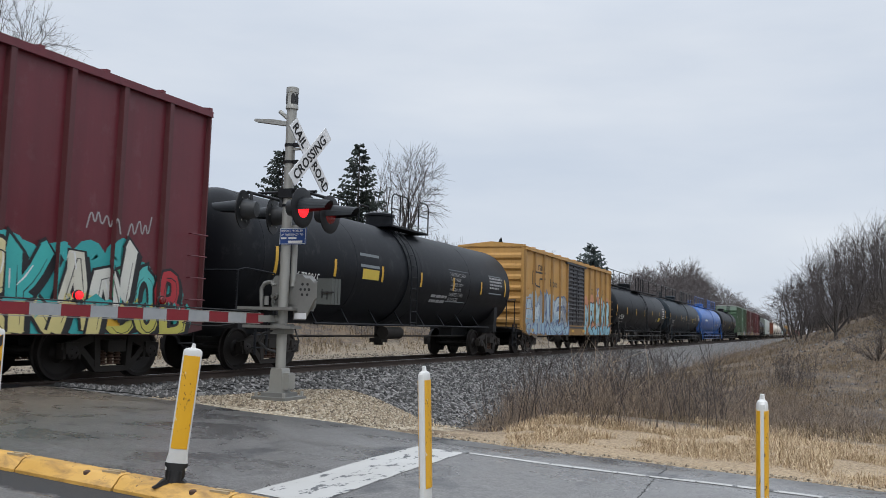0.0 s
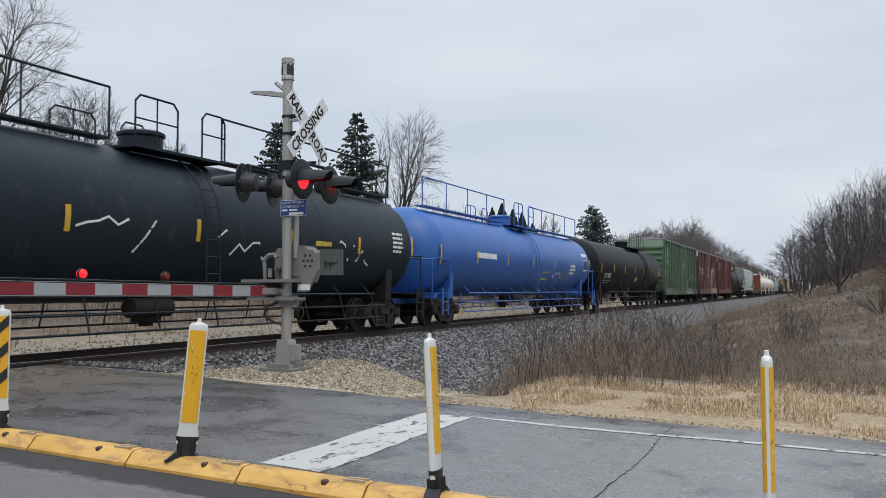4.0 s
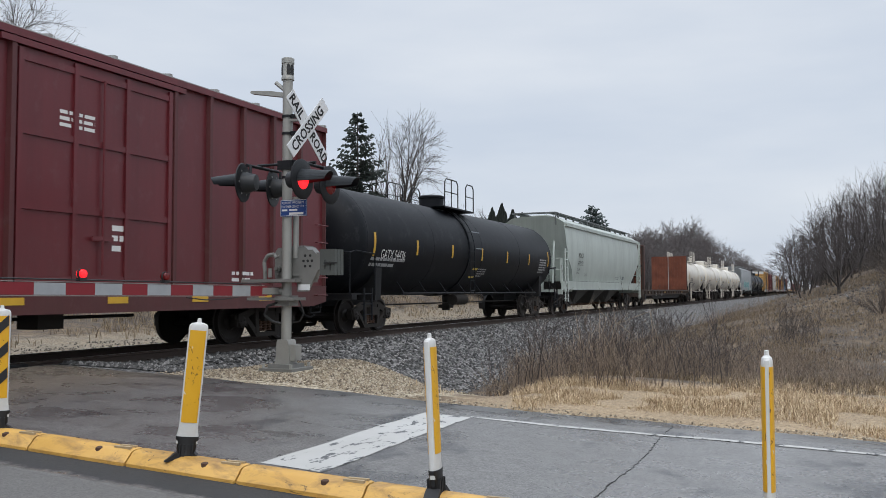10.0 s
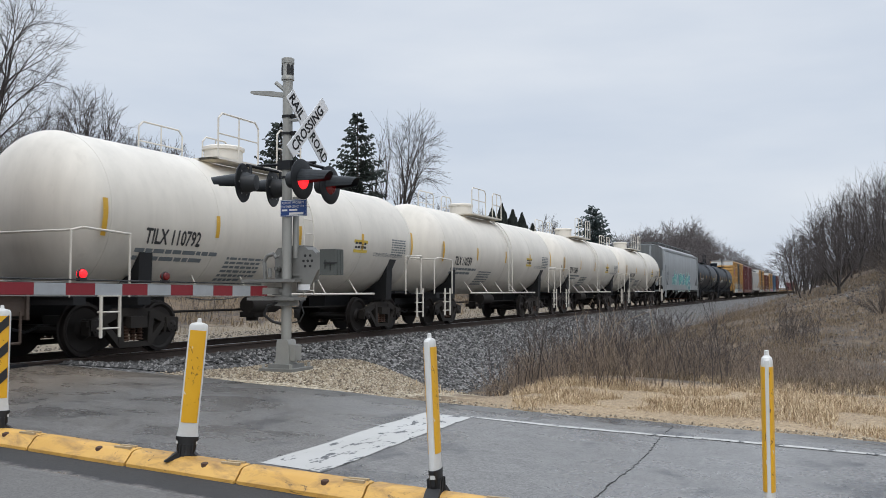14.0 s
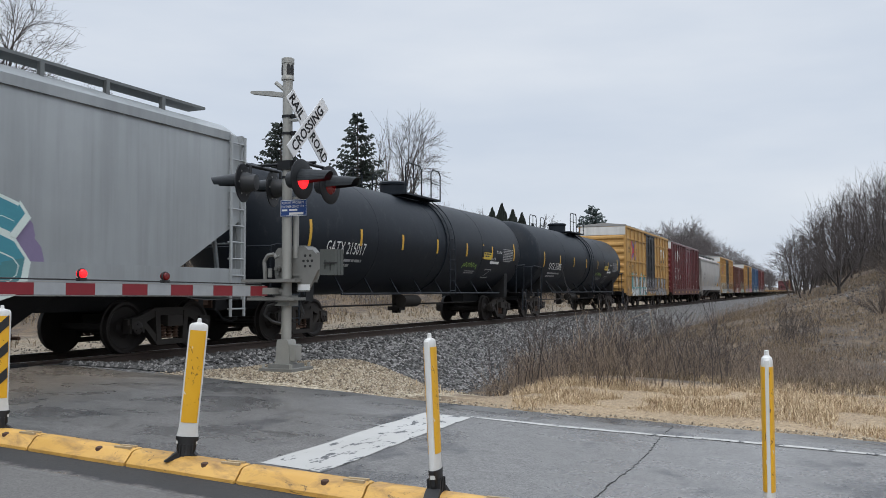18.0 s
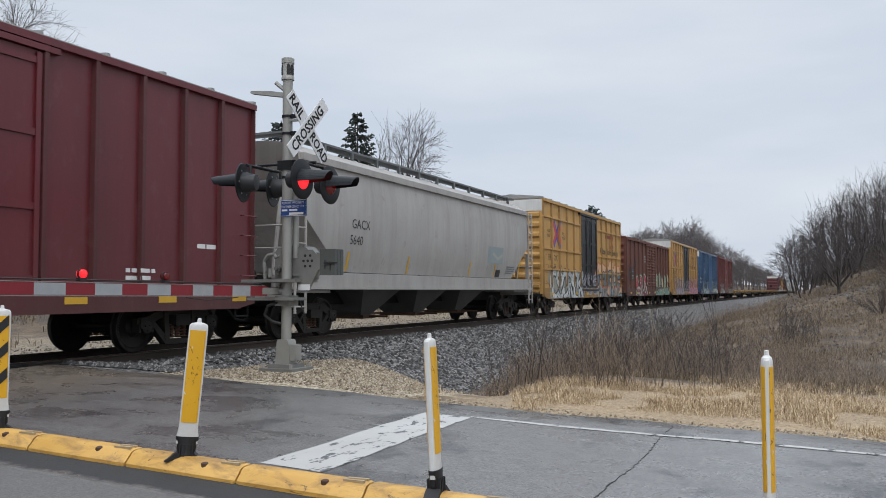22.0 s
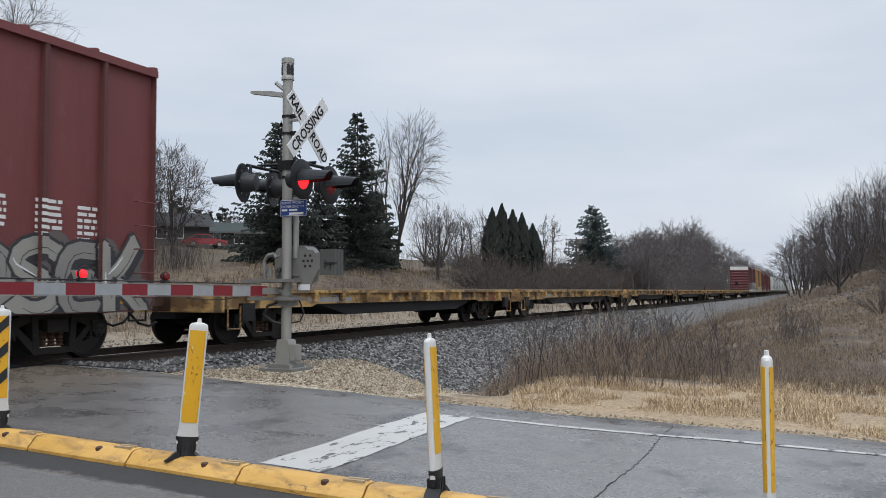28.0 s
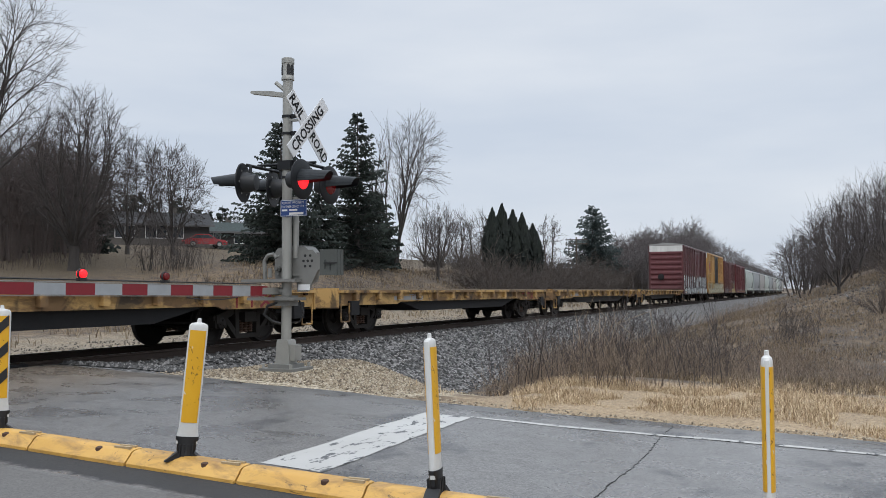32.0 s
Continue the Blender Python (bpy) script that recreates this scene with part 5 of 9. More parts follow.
def cedar(x, y, height, radius, seed):
    rng = random.Random(seed)
    t = thing("arborvitae", pose(x, y, land_z(x, y) - 0.1), "dark green columnar arborvitae in a short row", "tree", "row of arborvitae")
    v, f = [], []
    for i in range(1500):
        q = rng.random() ** 0.9
        h = height * q
        rr = radius * min(1.0, 0.55 + 1.2 * q) * (1 - max(0, (q - 0.45) / 0.55) ** 1.6) * rng.uniform(0.75, 1.06) + 0.03
        a = rng.uniform(0, 2 * math.pi)
        c = Vector((math.cos(a) * rr, math.sin(a) * rr, h))
        s = rng.uniform(0.10, 0.20)
        u = Vector((-math.sin(a), math.cos(a), 0)) * s + Vector((math.cos(a), math.sin(a), 0)) * rng.uniform(-0.1, 0.1)
        k = len(v)
        for p in (c - u, c + u, c + u * 0.3 + Vector((0, 0, s * 3.0)), c - u * 0.4 + Vector((0, 0, s * 2.4))):
            v.append((p.x, p.y, p.z))
        f += [(k, k + 1, k + 2), (k, k + 2, k + 3)]
    part("crown", sheet("crown", v, f, M_CEDAR, False), None, t, "dense upright sprays")
    part("trunk", Solid().tube((0, 0, 0), (0, 0, height * 0.8), 0.12, 6, 0.03), M_BARK, t)
    return t


def spot(turn, away):
    """A place by its bearing from the track's direction, in radians, and its distance from the crossing."""
    return away * math.cos(turn), away * math.sin(turn)


# trees by the houses and along the far side of the track
conifer(51.5, 28.8, 11.2, 3.3, "tall dark green spruce standing behind the track", 11, M_SPRUCE, levels=40, per=13)
conifer(44.4, 30.2, 9.3, 3.7, "broad dark green spruce with drooping boughs", 12, M_SPRUCE, levels=34, per=14, droop=0.30)
conifer(55.5, 29.6, 6.0, 2.3, "smaller dark spruce beside a taller one", 13, M_SPRUCE, levels=24)
conifer(48.6, 29.9, 5.6, 2.6, "low dark spruce filling the gap between two others", 15, M_SPRUCE, levels=22)
conifer(119.5, 29.1, 11.0, 5.6, "wide blue-green spruce standing alone", 14, M_BLUESPRUCE, levels=30, per=15, spray=1.5)
for i, (x, y, h) in enumerate(((79.9, 29.5, 6.3), (81.0, 28.9, 7.0), (82.3, 28.2, 6.6), (83.4, 27.6, 6.5), (84.8, 26.9, 5.7))):
    cedar(x, y, h, 1.02, 20 + i)
bare_tree(56.6, 28.6, 12.6, 3.4, "leafless multi-stemmed tree leaning over the bank", 31, 700, 0.26, (0.10, -0.13), 5, 0.26, stiff=0.5)
bare_tree(59.6, 26.4, 6.4, 1.7, "small dark leafless tree on the bank", 32, 200, 0.3, (0.05, -0.05))
bare_tree(34.2, 36.3, 10.2, 3.3, "large leafless maple on the lawn", 33, 3200, 0.12, (0.03, -0.03), 1, 0.30, bole=0.9, limbs=8)
bare_tree(43.6, 41.6, 8.4, 2.8, "leafless maple with steep limbs beside the house", 34, 1700, 0.14, (0.05, -0.05))
bare_tree(64.1, 55.6, 11.0, 3.9, "round-crowned leafless tree in a front yard", 35, 2000, 0.13, limbs=8)
bare_tree(22.9, 31.9, 13.6, 5.2, "tall leafless tree near the road", 36, 2600, 0.24, (0.10, -0.10), 1, 0.30)
bare_tree(36.6, 33.4, 3.6, 1.5, "low leafless shrub-like tree by the lawn", 39, 260, 0.05, stems=3)
for i, (u, away, h) in enumerate(((0.392, 98, 7.5), (0.372, 104, 8.2), (0.412, 92, 6.6), (0.288, 118, 9.0), (0.432, 90, 7.4), (0.355, 96, 6.8), (0.318, 108, 7.2))):
    bare_tree(*spot(u, away), h, 2.2, "leafless tree behind the bank", 140 + i, 230, 0.2, stems=2 if i % 2 else 1)
# scrubby trees on the bank beside the track: how high the thicket stands, by its bearing
BANK_TOP = [(-0.12, 0.158), (-0.063, 0.138), (-0.028, 0.122), (-0.008, 0.104), (0.006, 0.086), (0.032, 0.066), (0.060, 0.058)]
bank_rng = random.Random(59)
BANK = [(51.2, -0.95, 5.6), (54.8, 0.85, 4.1)]
for i in range(30):
    u, away = -0.10 + 0.130 * ((i * 0.618) % 1.0), bank_rng.uniform(54, 88)
    x, y = spot(u, away)
    BANK.append((x, y, (1.08 + lerp_table(BANK_TOP, u) * away - land_z(x, y)) * bank_rng.uniform(0.80, 1.0)))
for i, (x, y, h) in enumerate(BANK):
    h = max(2.2, h)
    bare_tree(x, y, h, 0.34 * h + 0.5, "leafless scrubby tree on the grassy bank", 260 + i, 210, 0.10, (0.0, 0.10 if i < 2 else 0.03), 2 if i % 3 else 1, h * 0.018, mat=M_BANKTWIG, least=0.0068)

rng = random.Random(77)
M_OAK = bark_material("rusty_oak_twigs", (0.058, 0.046, 0.043, 1), (0.112, 0.088, 0.079, 1))
FAR_TREES = [tree_pattern(400 + i, 150, 0.30 + 0.03 * i, 0.12, 0.0016) for i in range(4)]
YARD_TREES = [tree_pattern(410 + i, 300, 0.34, 0.08, 0.0013, lean=(0.04 * i, 0.0)) for i in range(4)]
FAR_TOP = [(0.052, 0.026), (0.063, 0.034), (0.086, 0.052), (0.104, 0.065), (0.125, 0.082), (0.146, 0.087), (0.176, 0.079), (0.214, 0.068), (0.26, 0.058)]
far = []
for i in range(135):
    u = rng.uniform(0.047, 0.215)
    near = max(118.0, 20.5 / math.sin(u))
    x, y = spot(u, near * rng.uniform(1.0, 1.5))
    far.append((x, y, max(2.5, (1.08 + lerp_table(FAR_TOP, u) * math.hypot(x, y) - land_z(x, y)) * rng.uniform(0.72, 1.0))))
# no mist stands before these woods; their paled twig colour imitates it
woods("far_woods", far, 78, M_TWIGHAZE, "leafless grey-brown woods along the far track, coloured paler for haze", FAR_TREES)
woods("distant_woods", [(rng.uniform(360, 640), rng.choice((-1, 1)) * rng.uniform(8, 60) + TRACK, rng.uniform(9, 13)) for _ in range(150)], 79, M_TWIGHAZE, "distant leafless woods round the track with haze painted into their colour", FAR_TREES)
woods("bank_woods", [(rng.uniform(92, 260), rng.uniform(-14, 2.5), rng.uniform(3.4, 6.0)) for _ in range(60)], 80, M_TWIGHAZE, "leafless trees crowding the bank", FAR_TREES)
woods("yard_woods", [(*spot(rng.uniform(0.60, 0.80), rng.uniform(118, 150)), rng.uniform(4.5, 6.5)) for _ in range(50)], 82, M_TWIG, "leafless woods behind the houses", FAR_TREES)
woods("oak_woods", [(*spot(rng.uniform(0.795, 0.96), rng.uniform(54, 84)), rng.uniform(6.5, 9.4)) for _ in range(74)], 83, M_OAK, "dark leafless oaks crowding beside the lawn", YARD_TREES)
for i in range(9):
    conifer(*spot(0.62 + 0.018 * i + rng.uniform(-0.006, 0.006), rng.uniform(122, 138)), rng.uniform(5.5, 7.6), 2.6, "small dark evergreen behind the houses", 90 + i, M_SPRUCE, levels=14, per=9, spray=1.8)
for i, (u, away, h) in enumerate(((0.80, 66, 6.0), (0.84, 64, 6.8))):
    conifer(*spot(u, away), h, 2.0, "dark evergreen among the oaks", 120 + i, M_SPRUCE, levels=18, per=9, spray=1.4)


def brush(name, spots, seed, mat, label, branches=5):
    """Thickets of thin stems."""
    rng = random.Random(seed)
    s = Sticks(3)
    for x, y, h in spots:
        z = land_z(x, y) - 0.05
        p = Vector((x, y, z))
        d = Vector((rng.gauss(0, 0.22), rng.gauss(0, 0.22), 1)).normalized()
        r = 0.004 + 0.0028 * h
        q = p + d * h * 0.55
        e = q + (d + Vector((rng.gauss(0, 0.2), rng.gauss(0, 0.2), 0))).normalized() * h * 0.45
        s.stick(p, q, r, r * 0.75), s.stick(q, e, r * 0.75, r * 0.3)
        for _ in range(branches):
            t = rng.uniform(0.25, 0.95)
            b = p + (q - p) * min(1, t / 0.55) if t < 0.55 else q + (e - q) * ((t - 0.55) / 0.45)
            s.stick(b, b + Vector((rng.gauss(0, 0.16), rng.gauss(0, 0.16), rng.uniform(0.12, 0.4))) * h, r * 0.5, r * 0.2)
    return tagged(new(name, s.mesh(name, mat)), label, "brush", "", "stuff")


def scatter(rng, n, x0, x1, y0, y1, h0, h1, clump=0.35, keep=None):
    out = []
    while len(out) < n:
        x, y = rng.uniform(x0, x1), rng.uniform(y0, y1)
        if noise.noise((x * 0.45, y * 0.45, 9.0)) + 0.3 < clump * rng.random():
            continue
        if keep and not keep(x, y):
            continue
        out.append((x, y, rng.uniform(h0, h1)))
    return out


rng = random.Random(101)


M_BUSH = bark_material("grey_brown_bush_twigs", (0.050, 0.041, 0.036, 1), (0.105, 0.086, 0.074, 1))


def shrub_mesh(seed):
    """A dome of stems that fan out from one stool."""
    rng = random.Random(seed)
    s = Sticks(3)
    for _ in range(40):
        a, tilt = rng.uniform(0, 6.283), 1.15 * math.sqrt(rng.random())
        d = Vector((math.cos(a) * math.sin(tilt), math.sin(a) * math.sin(tilt), math.cos(tilt)))
        ln = rng.uniform(0.75, 1.05) * (1.0 - 0.12 * tilt)
        p = d * 0.05
        for j in range(3):
            e = p + (d + Vector((rng.gauss(0, 0.15), rng.gauss(0, 0.15), rng.gauss(0.05, 0.12)))).normalized() * ln / 3
            s.stick(p, e, 0.010 - 0.0028 * j, 0.0072 - 0.0028 * j)
            for _ in range(3):
                c = p + (e - p) * rng.random()
                s.stick(c, c + (d + Vector((rng.gauss(0, 0.6), rng.gauss(0, 0.6), rng.gauss(0.1, 0.5)))).normalized() * ln * rng.uniform(0.15, 0.34), 0.0045, 0.002)
            p = e
    return s.mesh("crown", M_BUSH)


shrubs = [shrub_mesh(s_) for s_ in (1, 2, 3, 4)]
for i in range(66):
    x = 60 + 1.75 * (i % 46) + rng.uniform(-0.8, 0.8) + (16 if i >= 46 else 0)
    y = 22.6 + rng.uniform(-0.9, 3.6) + 0.012 * (x - 60) + (9.0 if i >= 46 else 0)
    k = rng.uniform(2.4, 4.4)
    b = thing("shrub", pose(x, y, land_z(x, y) - 0.08), "rounded leafless shrub on the far bank", "shrub", "shrubs along the far bank")
    part("crown", shrubs[i % 4], None, b, m=pose(0, 0, 0, 0, 0, rng.uniform(0, 360)) @ Matrix.Diagonal((k * 1.05, k * 1.05, k * 0.95, 1)))
brush("bank_brush", scatter(rng, 1500, 56, 130, 21.5, 29, 0.7, 2.2), 102, M_TWIG, "leafless thicket covering the far bank", 6)
brush("far_brush", scatter(rng, 1500, 118, 220, 18.0, 26, 2.5, 6.5), 107, M_TWIGHAZE, "leafless undergrowth beside the far track", 6)
brush("lawn_brush", scatter(rng, 600, 24, 52, 22, 29, 0.3, 1.1), 103, M_TWIG, "bare shrubs at the lawn's edge", 6)
for i in range(36):
    x, y = (rng.uniform(58, 112), rng.uniform(-6.0, 0.2)) if i < 22 else (rng.uniform(42, 64), rng.uniform(-7.5, -2.4))
    k = rng.uniform(1.3, 2.6)
    b = thing("shrub", pose(x, y, land_z(x, y) - 0.08), "leafless scrub bush on the grassy bank", "shrub", "bushes on the near bank")
    part("crown", shrubs[i % 4], None, b, m=pose(0, 0, 0, 0, 0, rng.uniform(0, 360)) @ Matrix.Diagonal((k, k, k, 1)))
brush("oak_undergrowth", [(*spot(rng.uniform(0.79, 0.95), rng.uniform(50, 66)), rng.uniform(0.8, 3.6)) for _ in range(900)], 109, M_OAK, "rusty undergrowth below the oaks", 6)
brush("yard_bush", [(37.9 + rng.gauss(0, 0.9), 32.6 + rng.gauss(0, 0.9), rng.uniform(0.8, 2.3)) for _ in range(170)], 108, M_TWIG, "grey leafless bush by the lawn", 6)
in_ditch = lambda x, y: x > 12.7 + 0.42 * max(0.0, 3.4 - y) + 0.8 * noise.noise((x * 0.6, y * 0.6, 8.0)) and -0.15 < noise.noise((x * 0.35, y * 0.5, 4.0)) + 0.45 - 0.03 * max(0, x - 16) and y < 0.365 * x - 0.3 + 0.9 * noise.noise((x * 0.7, y * 0.7, 1.5))
brush("ditch_weeds", [(x, y, h * (0.55 + 0.9 * abs(noise.noise((x * 0.8, y * 0.8, 6.0)))) * (0.5 + 0.5 * ease(0.2, 3.0, y))) for x, y, h in scatter(rng, 3900, 12.4, 30, -0.8, 7.6, 0.35, 1.3, 0.8, keep=in_ditch)], 104, M_WEED, "dead brown weeds filling the ditch", 5)
brush("tall_weeds", scatter(rng, 240, 12.8, 24, 1.4, 7.2, 0.8, 1.6, 0.8, keep=in_ditch), 110, M_TWIG, "tall dark weed stalks standing in the ditch", 7)
brush("bank_weeds", scatter(rng, 2600, 20, 60, -4, 6.5, 0.3, 0.9), 105, M_WEED, "sparse dead weeds on the bank", 3)
brush("bush", scatter(rng, 60, 33, 35.0, 0.0, 1.6, 0.8, 1.6), 106, M_TWIG, "small bare bush on the bank", 7)


def grass(name, spots, seed, mat, label, wide=1.0):
    rng = random.Random(seed)
    v, f = [], []
    for x, y, h in spots:
        z = land_z(x, y) - 0.02
        for _ in range(3):
            a = rng.uniform(0, 6.283)
            lean = h * rng.uniform(0.1, 1.3)
            w = rng.uniform(0.0022, 0.0055) * wide
            bx, by = x + rng.uniform(-0.06, 0.06), y + rng.uniform(-0.06, 0.06)
            cx_, cy_ = math.cos(a), math.sin(a)
            k = len(v)
            mx, my, mz = bx + cx_ * lean * 0.4, by + cy_ * lean * 0.4, z + h * 0.7
            v += [(bx - cy_ * w, by + cx_ * w, z), (bx + cy_ * w, by - cx_ * w, z), (mx + cy_ * w * 0.8, my - cx_ * w * 0.8, mz), (mx - cy_ * w * 0.8, my + cx_ * w * 0.8, mz), (bx + cx_ * lean, by + cy_ * lean, z + h)]
            f += [(k, k + 1, k + 2, k + 3), (k + 3, k + 2, k + 4)]
    return tagged(new(name, sheet(name, v, f, mat, False)), label, "grass", "", "stuff")


verge = lambda x, y: x > ROAD_R + 0.12 + 0.22 * noise.noise((y * 1.3, 0, 2)) and y < 0.36 * x - 0.2
thin_out = lambda x, y: verge(x, y) and noise.noise((x * 1.1, y * 1.1, 12.0)) > -0.12 + 0.9 * ease(3.4, 5.6, y)
grass("verge_grass", scatter(rng, 46000, ROAD_R, 14.6, -5.5, 5.6, 0.012, 0.065, 0.3, thin_out), 111, M_STRAW, "flattened straw-coloured verge grass", 0.8)
grass("verge_tufts", scatter(rng, 6000, ROAD_R + 0.3, 15.5, -5.5, 5.6, 0.05, 0.16, 0.6, thin_out), 116, M_STRAW, "tufts of taller dry grass on the verge", 0.8)
grass("verge_stubble", scatter(rng, 7000, 13.8, 18.0, -5.5, 4.8, 0.03, 0.15, 0.3, verge), 115, M_SLOPE, "dull stubble among the verge grass", 0.7)
grass("slope_grass", scatter(rng, 22000, 16, 60, -5, 7.2, 0.06, 0.26, 0.7, lambda x, y: y < 0.36 * x), 112, M_SLOPE, "dull straw-coloured grass on the bank", 1.1)
grass("far_side_grass", scatter(rng, 9000, 12, 90, TRACK + 8.0, TRACK + 19, 0.12, 0.4, 0.4), 113, M_SLOPE, "dry grass beyond the track", 2.2)
grass("gravel_tufts", scatter(rng, 30, 10.2, 14.5, 4.4, 6.0, 0.05, 0.16, 0.1), 114, M_STRAW, "thin straw tufts in the gravel")
# ---- houses, car, poles and stones ----
def siding(name, c):
    m = Nodes(name, 0.7)
    z = m.axis("Z")
    lap = m.math("FRACT", m.math("MULTIPLY", z, 6.0))
    col = m.mix(m.math("MULTIPLY", m.noise(2, 4), 0.7), scaled(c, 0.8), scaled(c, 1.15))
    return m.done(col, None, lap, 0.5, 0.02)


def shingles(name, c):
    m = Nodes(name, 0.9)
    r = m.axis("X", m.cells(7, m.stretch((1, 1, 2.2))))
    return m.done(m.mix(r, scaled(c, 0.7), scaled(c, 1.25)), None, r, 0.4, 0.02)


M_SIDE1, M_SIDE2 = siding("grey_brown_siding", (0.036, 0.034, 0.033, 1)), siding("dark_siding", (0.035, 0.032, 0.030, 1))
M_ROOF1, M_ROOF2 = shingles("grey_shingles", (0.022, 0.022, 0.024, 1)), shingles("green_grey_shingles", (0.026, 0.038, 0.036, 1))
M_STONE = plain("pale_stone_veneer", (0.11, 0.10, 0.09, 1), 0.9, 0, 0.5, 4)
M_FASCIA = plain("grey_fascia", (0.10, 0.10, 0.10, 1), 0.6, 0, 0.1, 5)
M_TRIM = plain("white_trim", (0.6, 0.6, 0.58, 1), 0.5, 0, 0.1, 5)


def window_glass():
    m = Nodes("dark_window_glass", 0.08)
    m.bsdf.inputs["Base Color"].default_value = (0.02, 0.024, 0.028, 1)
    return m.mat


M_GLASS = window_glass()


def house(x, y, turn, length, depth, wall_h, ridge, side, roof, label, windows, garage=None):
    z = land_z(x, y) - 0.05
    h = thing("house", pose(x, y, z, 0, 0, turn), label, "house")
    a, b = length / 2, depth / 2
    w = Solid()
    for k in (-1, 1):
        w.box(-a, a, *sorted((k * b, k * (b - 0.2))), -0.4, wall_h)
        w.prism([(-b + 0.2, -0.4), (b - 0.2, -0.4), (b - 0.2, wall_h), (0, ridge - 0.15), (-b + 0.2, wall_h)], "x", *sorted((k * a, k * (a - 0.2))))
    part("wall", w, side, h, "lapped siding walls")
    part("stone_base", Solid().box(-a - 0.05, a + 0.05, -b - 0.06, -b - 0.003, -0.4, 0.8), M_STONE, h, "pale stone lower wall")
    for k in (-1, 1):
        part("roof", Solid().prism([(k * (b + 0.6), wall_h - 0.25), (k * (b + 0.6), wall_h - 0.08), (0, ridge + 0.14), (0, ridge - 0.03)], "x", -a - 0.5, a + 0.5), roof, h, "shingled roof slope")
    part("fascia", Solid().box(-a - 0.5, a + 0.5, -b - 0.64, -b - 0.605, wall_h - 0.28, wall_h - 0.06), M_FASCIA, h)
    part("chimney", Solid().box(a * 0.3, a * 0.3 + 0.7, 0.3, 0.9, ridge - 0.6, ridge + 0.8), M_STONE, h)
    for wx, wz, ww, wh in windows:
        win = part("window", Solid().box(wx - 0.08, wx + ww + 0.08, -b - 0.10, -b - 0.065, wz - 0.08, wz).box(wx - 0.08, wx + ww + 0.08, -b - 0.10, -b - 0.065, wz + wh, wz + wh + 0.08).box(wx - 0.08, wx, -b - 0.10, -b - 0.065, wz, wz + wh).box(wx + ww, wx + ww + 0.08, -b - 0.10, -b - 0.065, wz, wz + wh).box(wx + ww / 2 - 0.04, wx + ww / 2 + 0.04, -b - 0.10, -b - 0.065, wz, wz + wh), M_TRIM, h, "white window frame")
        part("pane", Solid().box(wx, wx + ww, -b - 0.075, -b - 0.064, wz, wz + wh), M_GLASS, win)
    if garage:
        gx_, gw = garage
        g_ = part("garage_door", Solid().box(gx_, gx_ + gw, -b - 0.09, -b - 0.062, 0.0, 2.2), M_TRIM, h, "pale panelled garage door")
        for i in range(4):
            part("door_panel", Solid().box(gx_ + 0.1, gx_ + gw - 0.1, -b - 0.10, -b - 0.091, 0.1 + 0.54 * i, 0.5 + 0.54 * i), M_TRIM, g_)
    return h


house(79.0, 71.0, -44, 11.0, 8.5, 2.5, 4.0, M_SIDE1, M_ROOF1, "low grey ranch house with a stone base", [(-4.6, 0.9, 2.0, 1.3), (-1.4, 0.9, 2.2, 1.4), (1.4, 0.95, 1.2, 1.2)])
house(90.5, 72.0, -48, 11.0, 8.5, 2.4, 3.7, M_SIDE2, M_ROOF2, "low dark house with a green-grey roof", [(-4.5, 0.95, 1.6, 1.2), (-1.0, 0.95, 1.6, 1.2), (2.4, 0.9, 2.0, 1.2)])

# red car on the drive
M_CARRED = Nodes("red_car_paint", 0.25)
M_CARRED.bsdf.inputs["Coat Weight"].default_value = 0.6
M_CARRED = M_CARRED.done(M_CARRED.mix(M_CARRED.noise(2, 2), (0.22, 0.012, 0.015, 1), (0.28, 0.02, 0.02, 1)))
cz = land_z(75.8, 61.4) + 0.01
car = thing("car", pose(75.8, 61.4, cz, 0, 0, -38), "red parked saloon car on a drive", "car")
part("body", Solid().prism([(-2.25, 0.30), (-2.28, 0.62), (-2.1, 0.86), (-1.35, 0.94), (1.0, 0.94), (2.0, 0.80), (2.28, 0.62), (2.3, 0.30)], "y", -0.86, 0.86), M_CARRED, car, "red painted body")
part("cabin", Solid().prism([(-1.75, 0.93), (-1.1, 1.36), (-0.6, 1.42), (0.35, 1.40), (1.15, 0.93)], "y", -0.72, 0.72), M_CARRED, car)
part("side_glass", Solid().prism([(-1.5, 0.96), (-1.05, 1.30), (0.3, 1.33), (0.92, 0.96)], "y", -0.735, 0.735), M_GLASS, car, "dark glazing")
part("windscreen", Solid().prism([(0.42, 1.36), (1.12, 0.96), (1.17, 0.96), (0.47, 1.38)], "y", -0.62, 0.62), M_GLASS, car)
for dx in (-1.4, 1.42):
    for dy in (-0.80, 0.80):
        wh = part("wheel", Solid().lathe([(dy - 0.1, 0.2), (dy - 0.1, 0.33), (dy + 0.1, 0.33), (dy + 0.1, 0.2)], "y", 20, pose(dx, 0, 0.33)), M_RUBBER, car, "black tyre")
        part("rim", Solid().lathe([(dy - 0.105, 0.02), (dy - 0.105, 0.2), (dy + 0.105, 0.2), (dy + 0.105, 0.02)], "y", 16, pose(dx, 0, 0.33)), M_GALVPOLE, wh)
for dy in (-0.6, 0.6):
    part("headlight", Solid().box(2.2, 2.30, dy - 0.2, dy + 0.2, 0.60, 0.72), M_TRIM, car)
    part("tail_light", Solid().box(-2.29, -2.2, dy - 0.2, dy + 0.2, 0.64, 0.78), M_BANDRED, car)
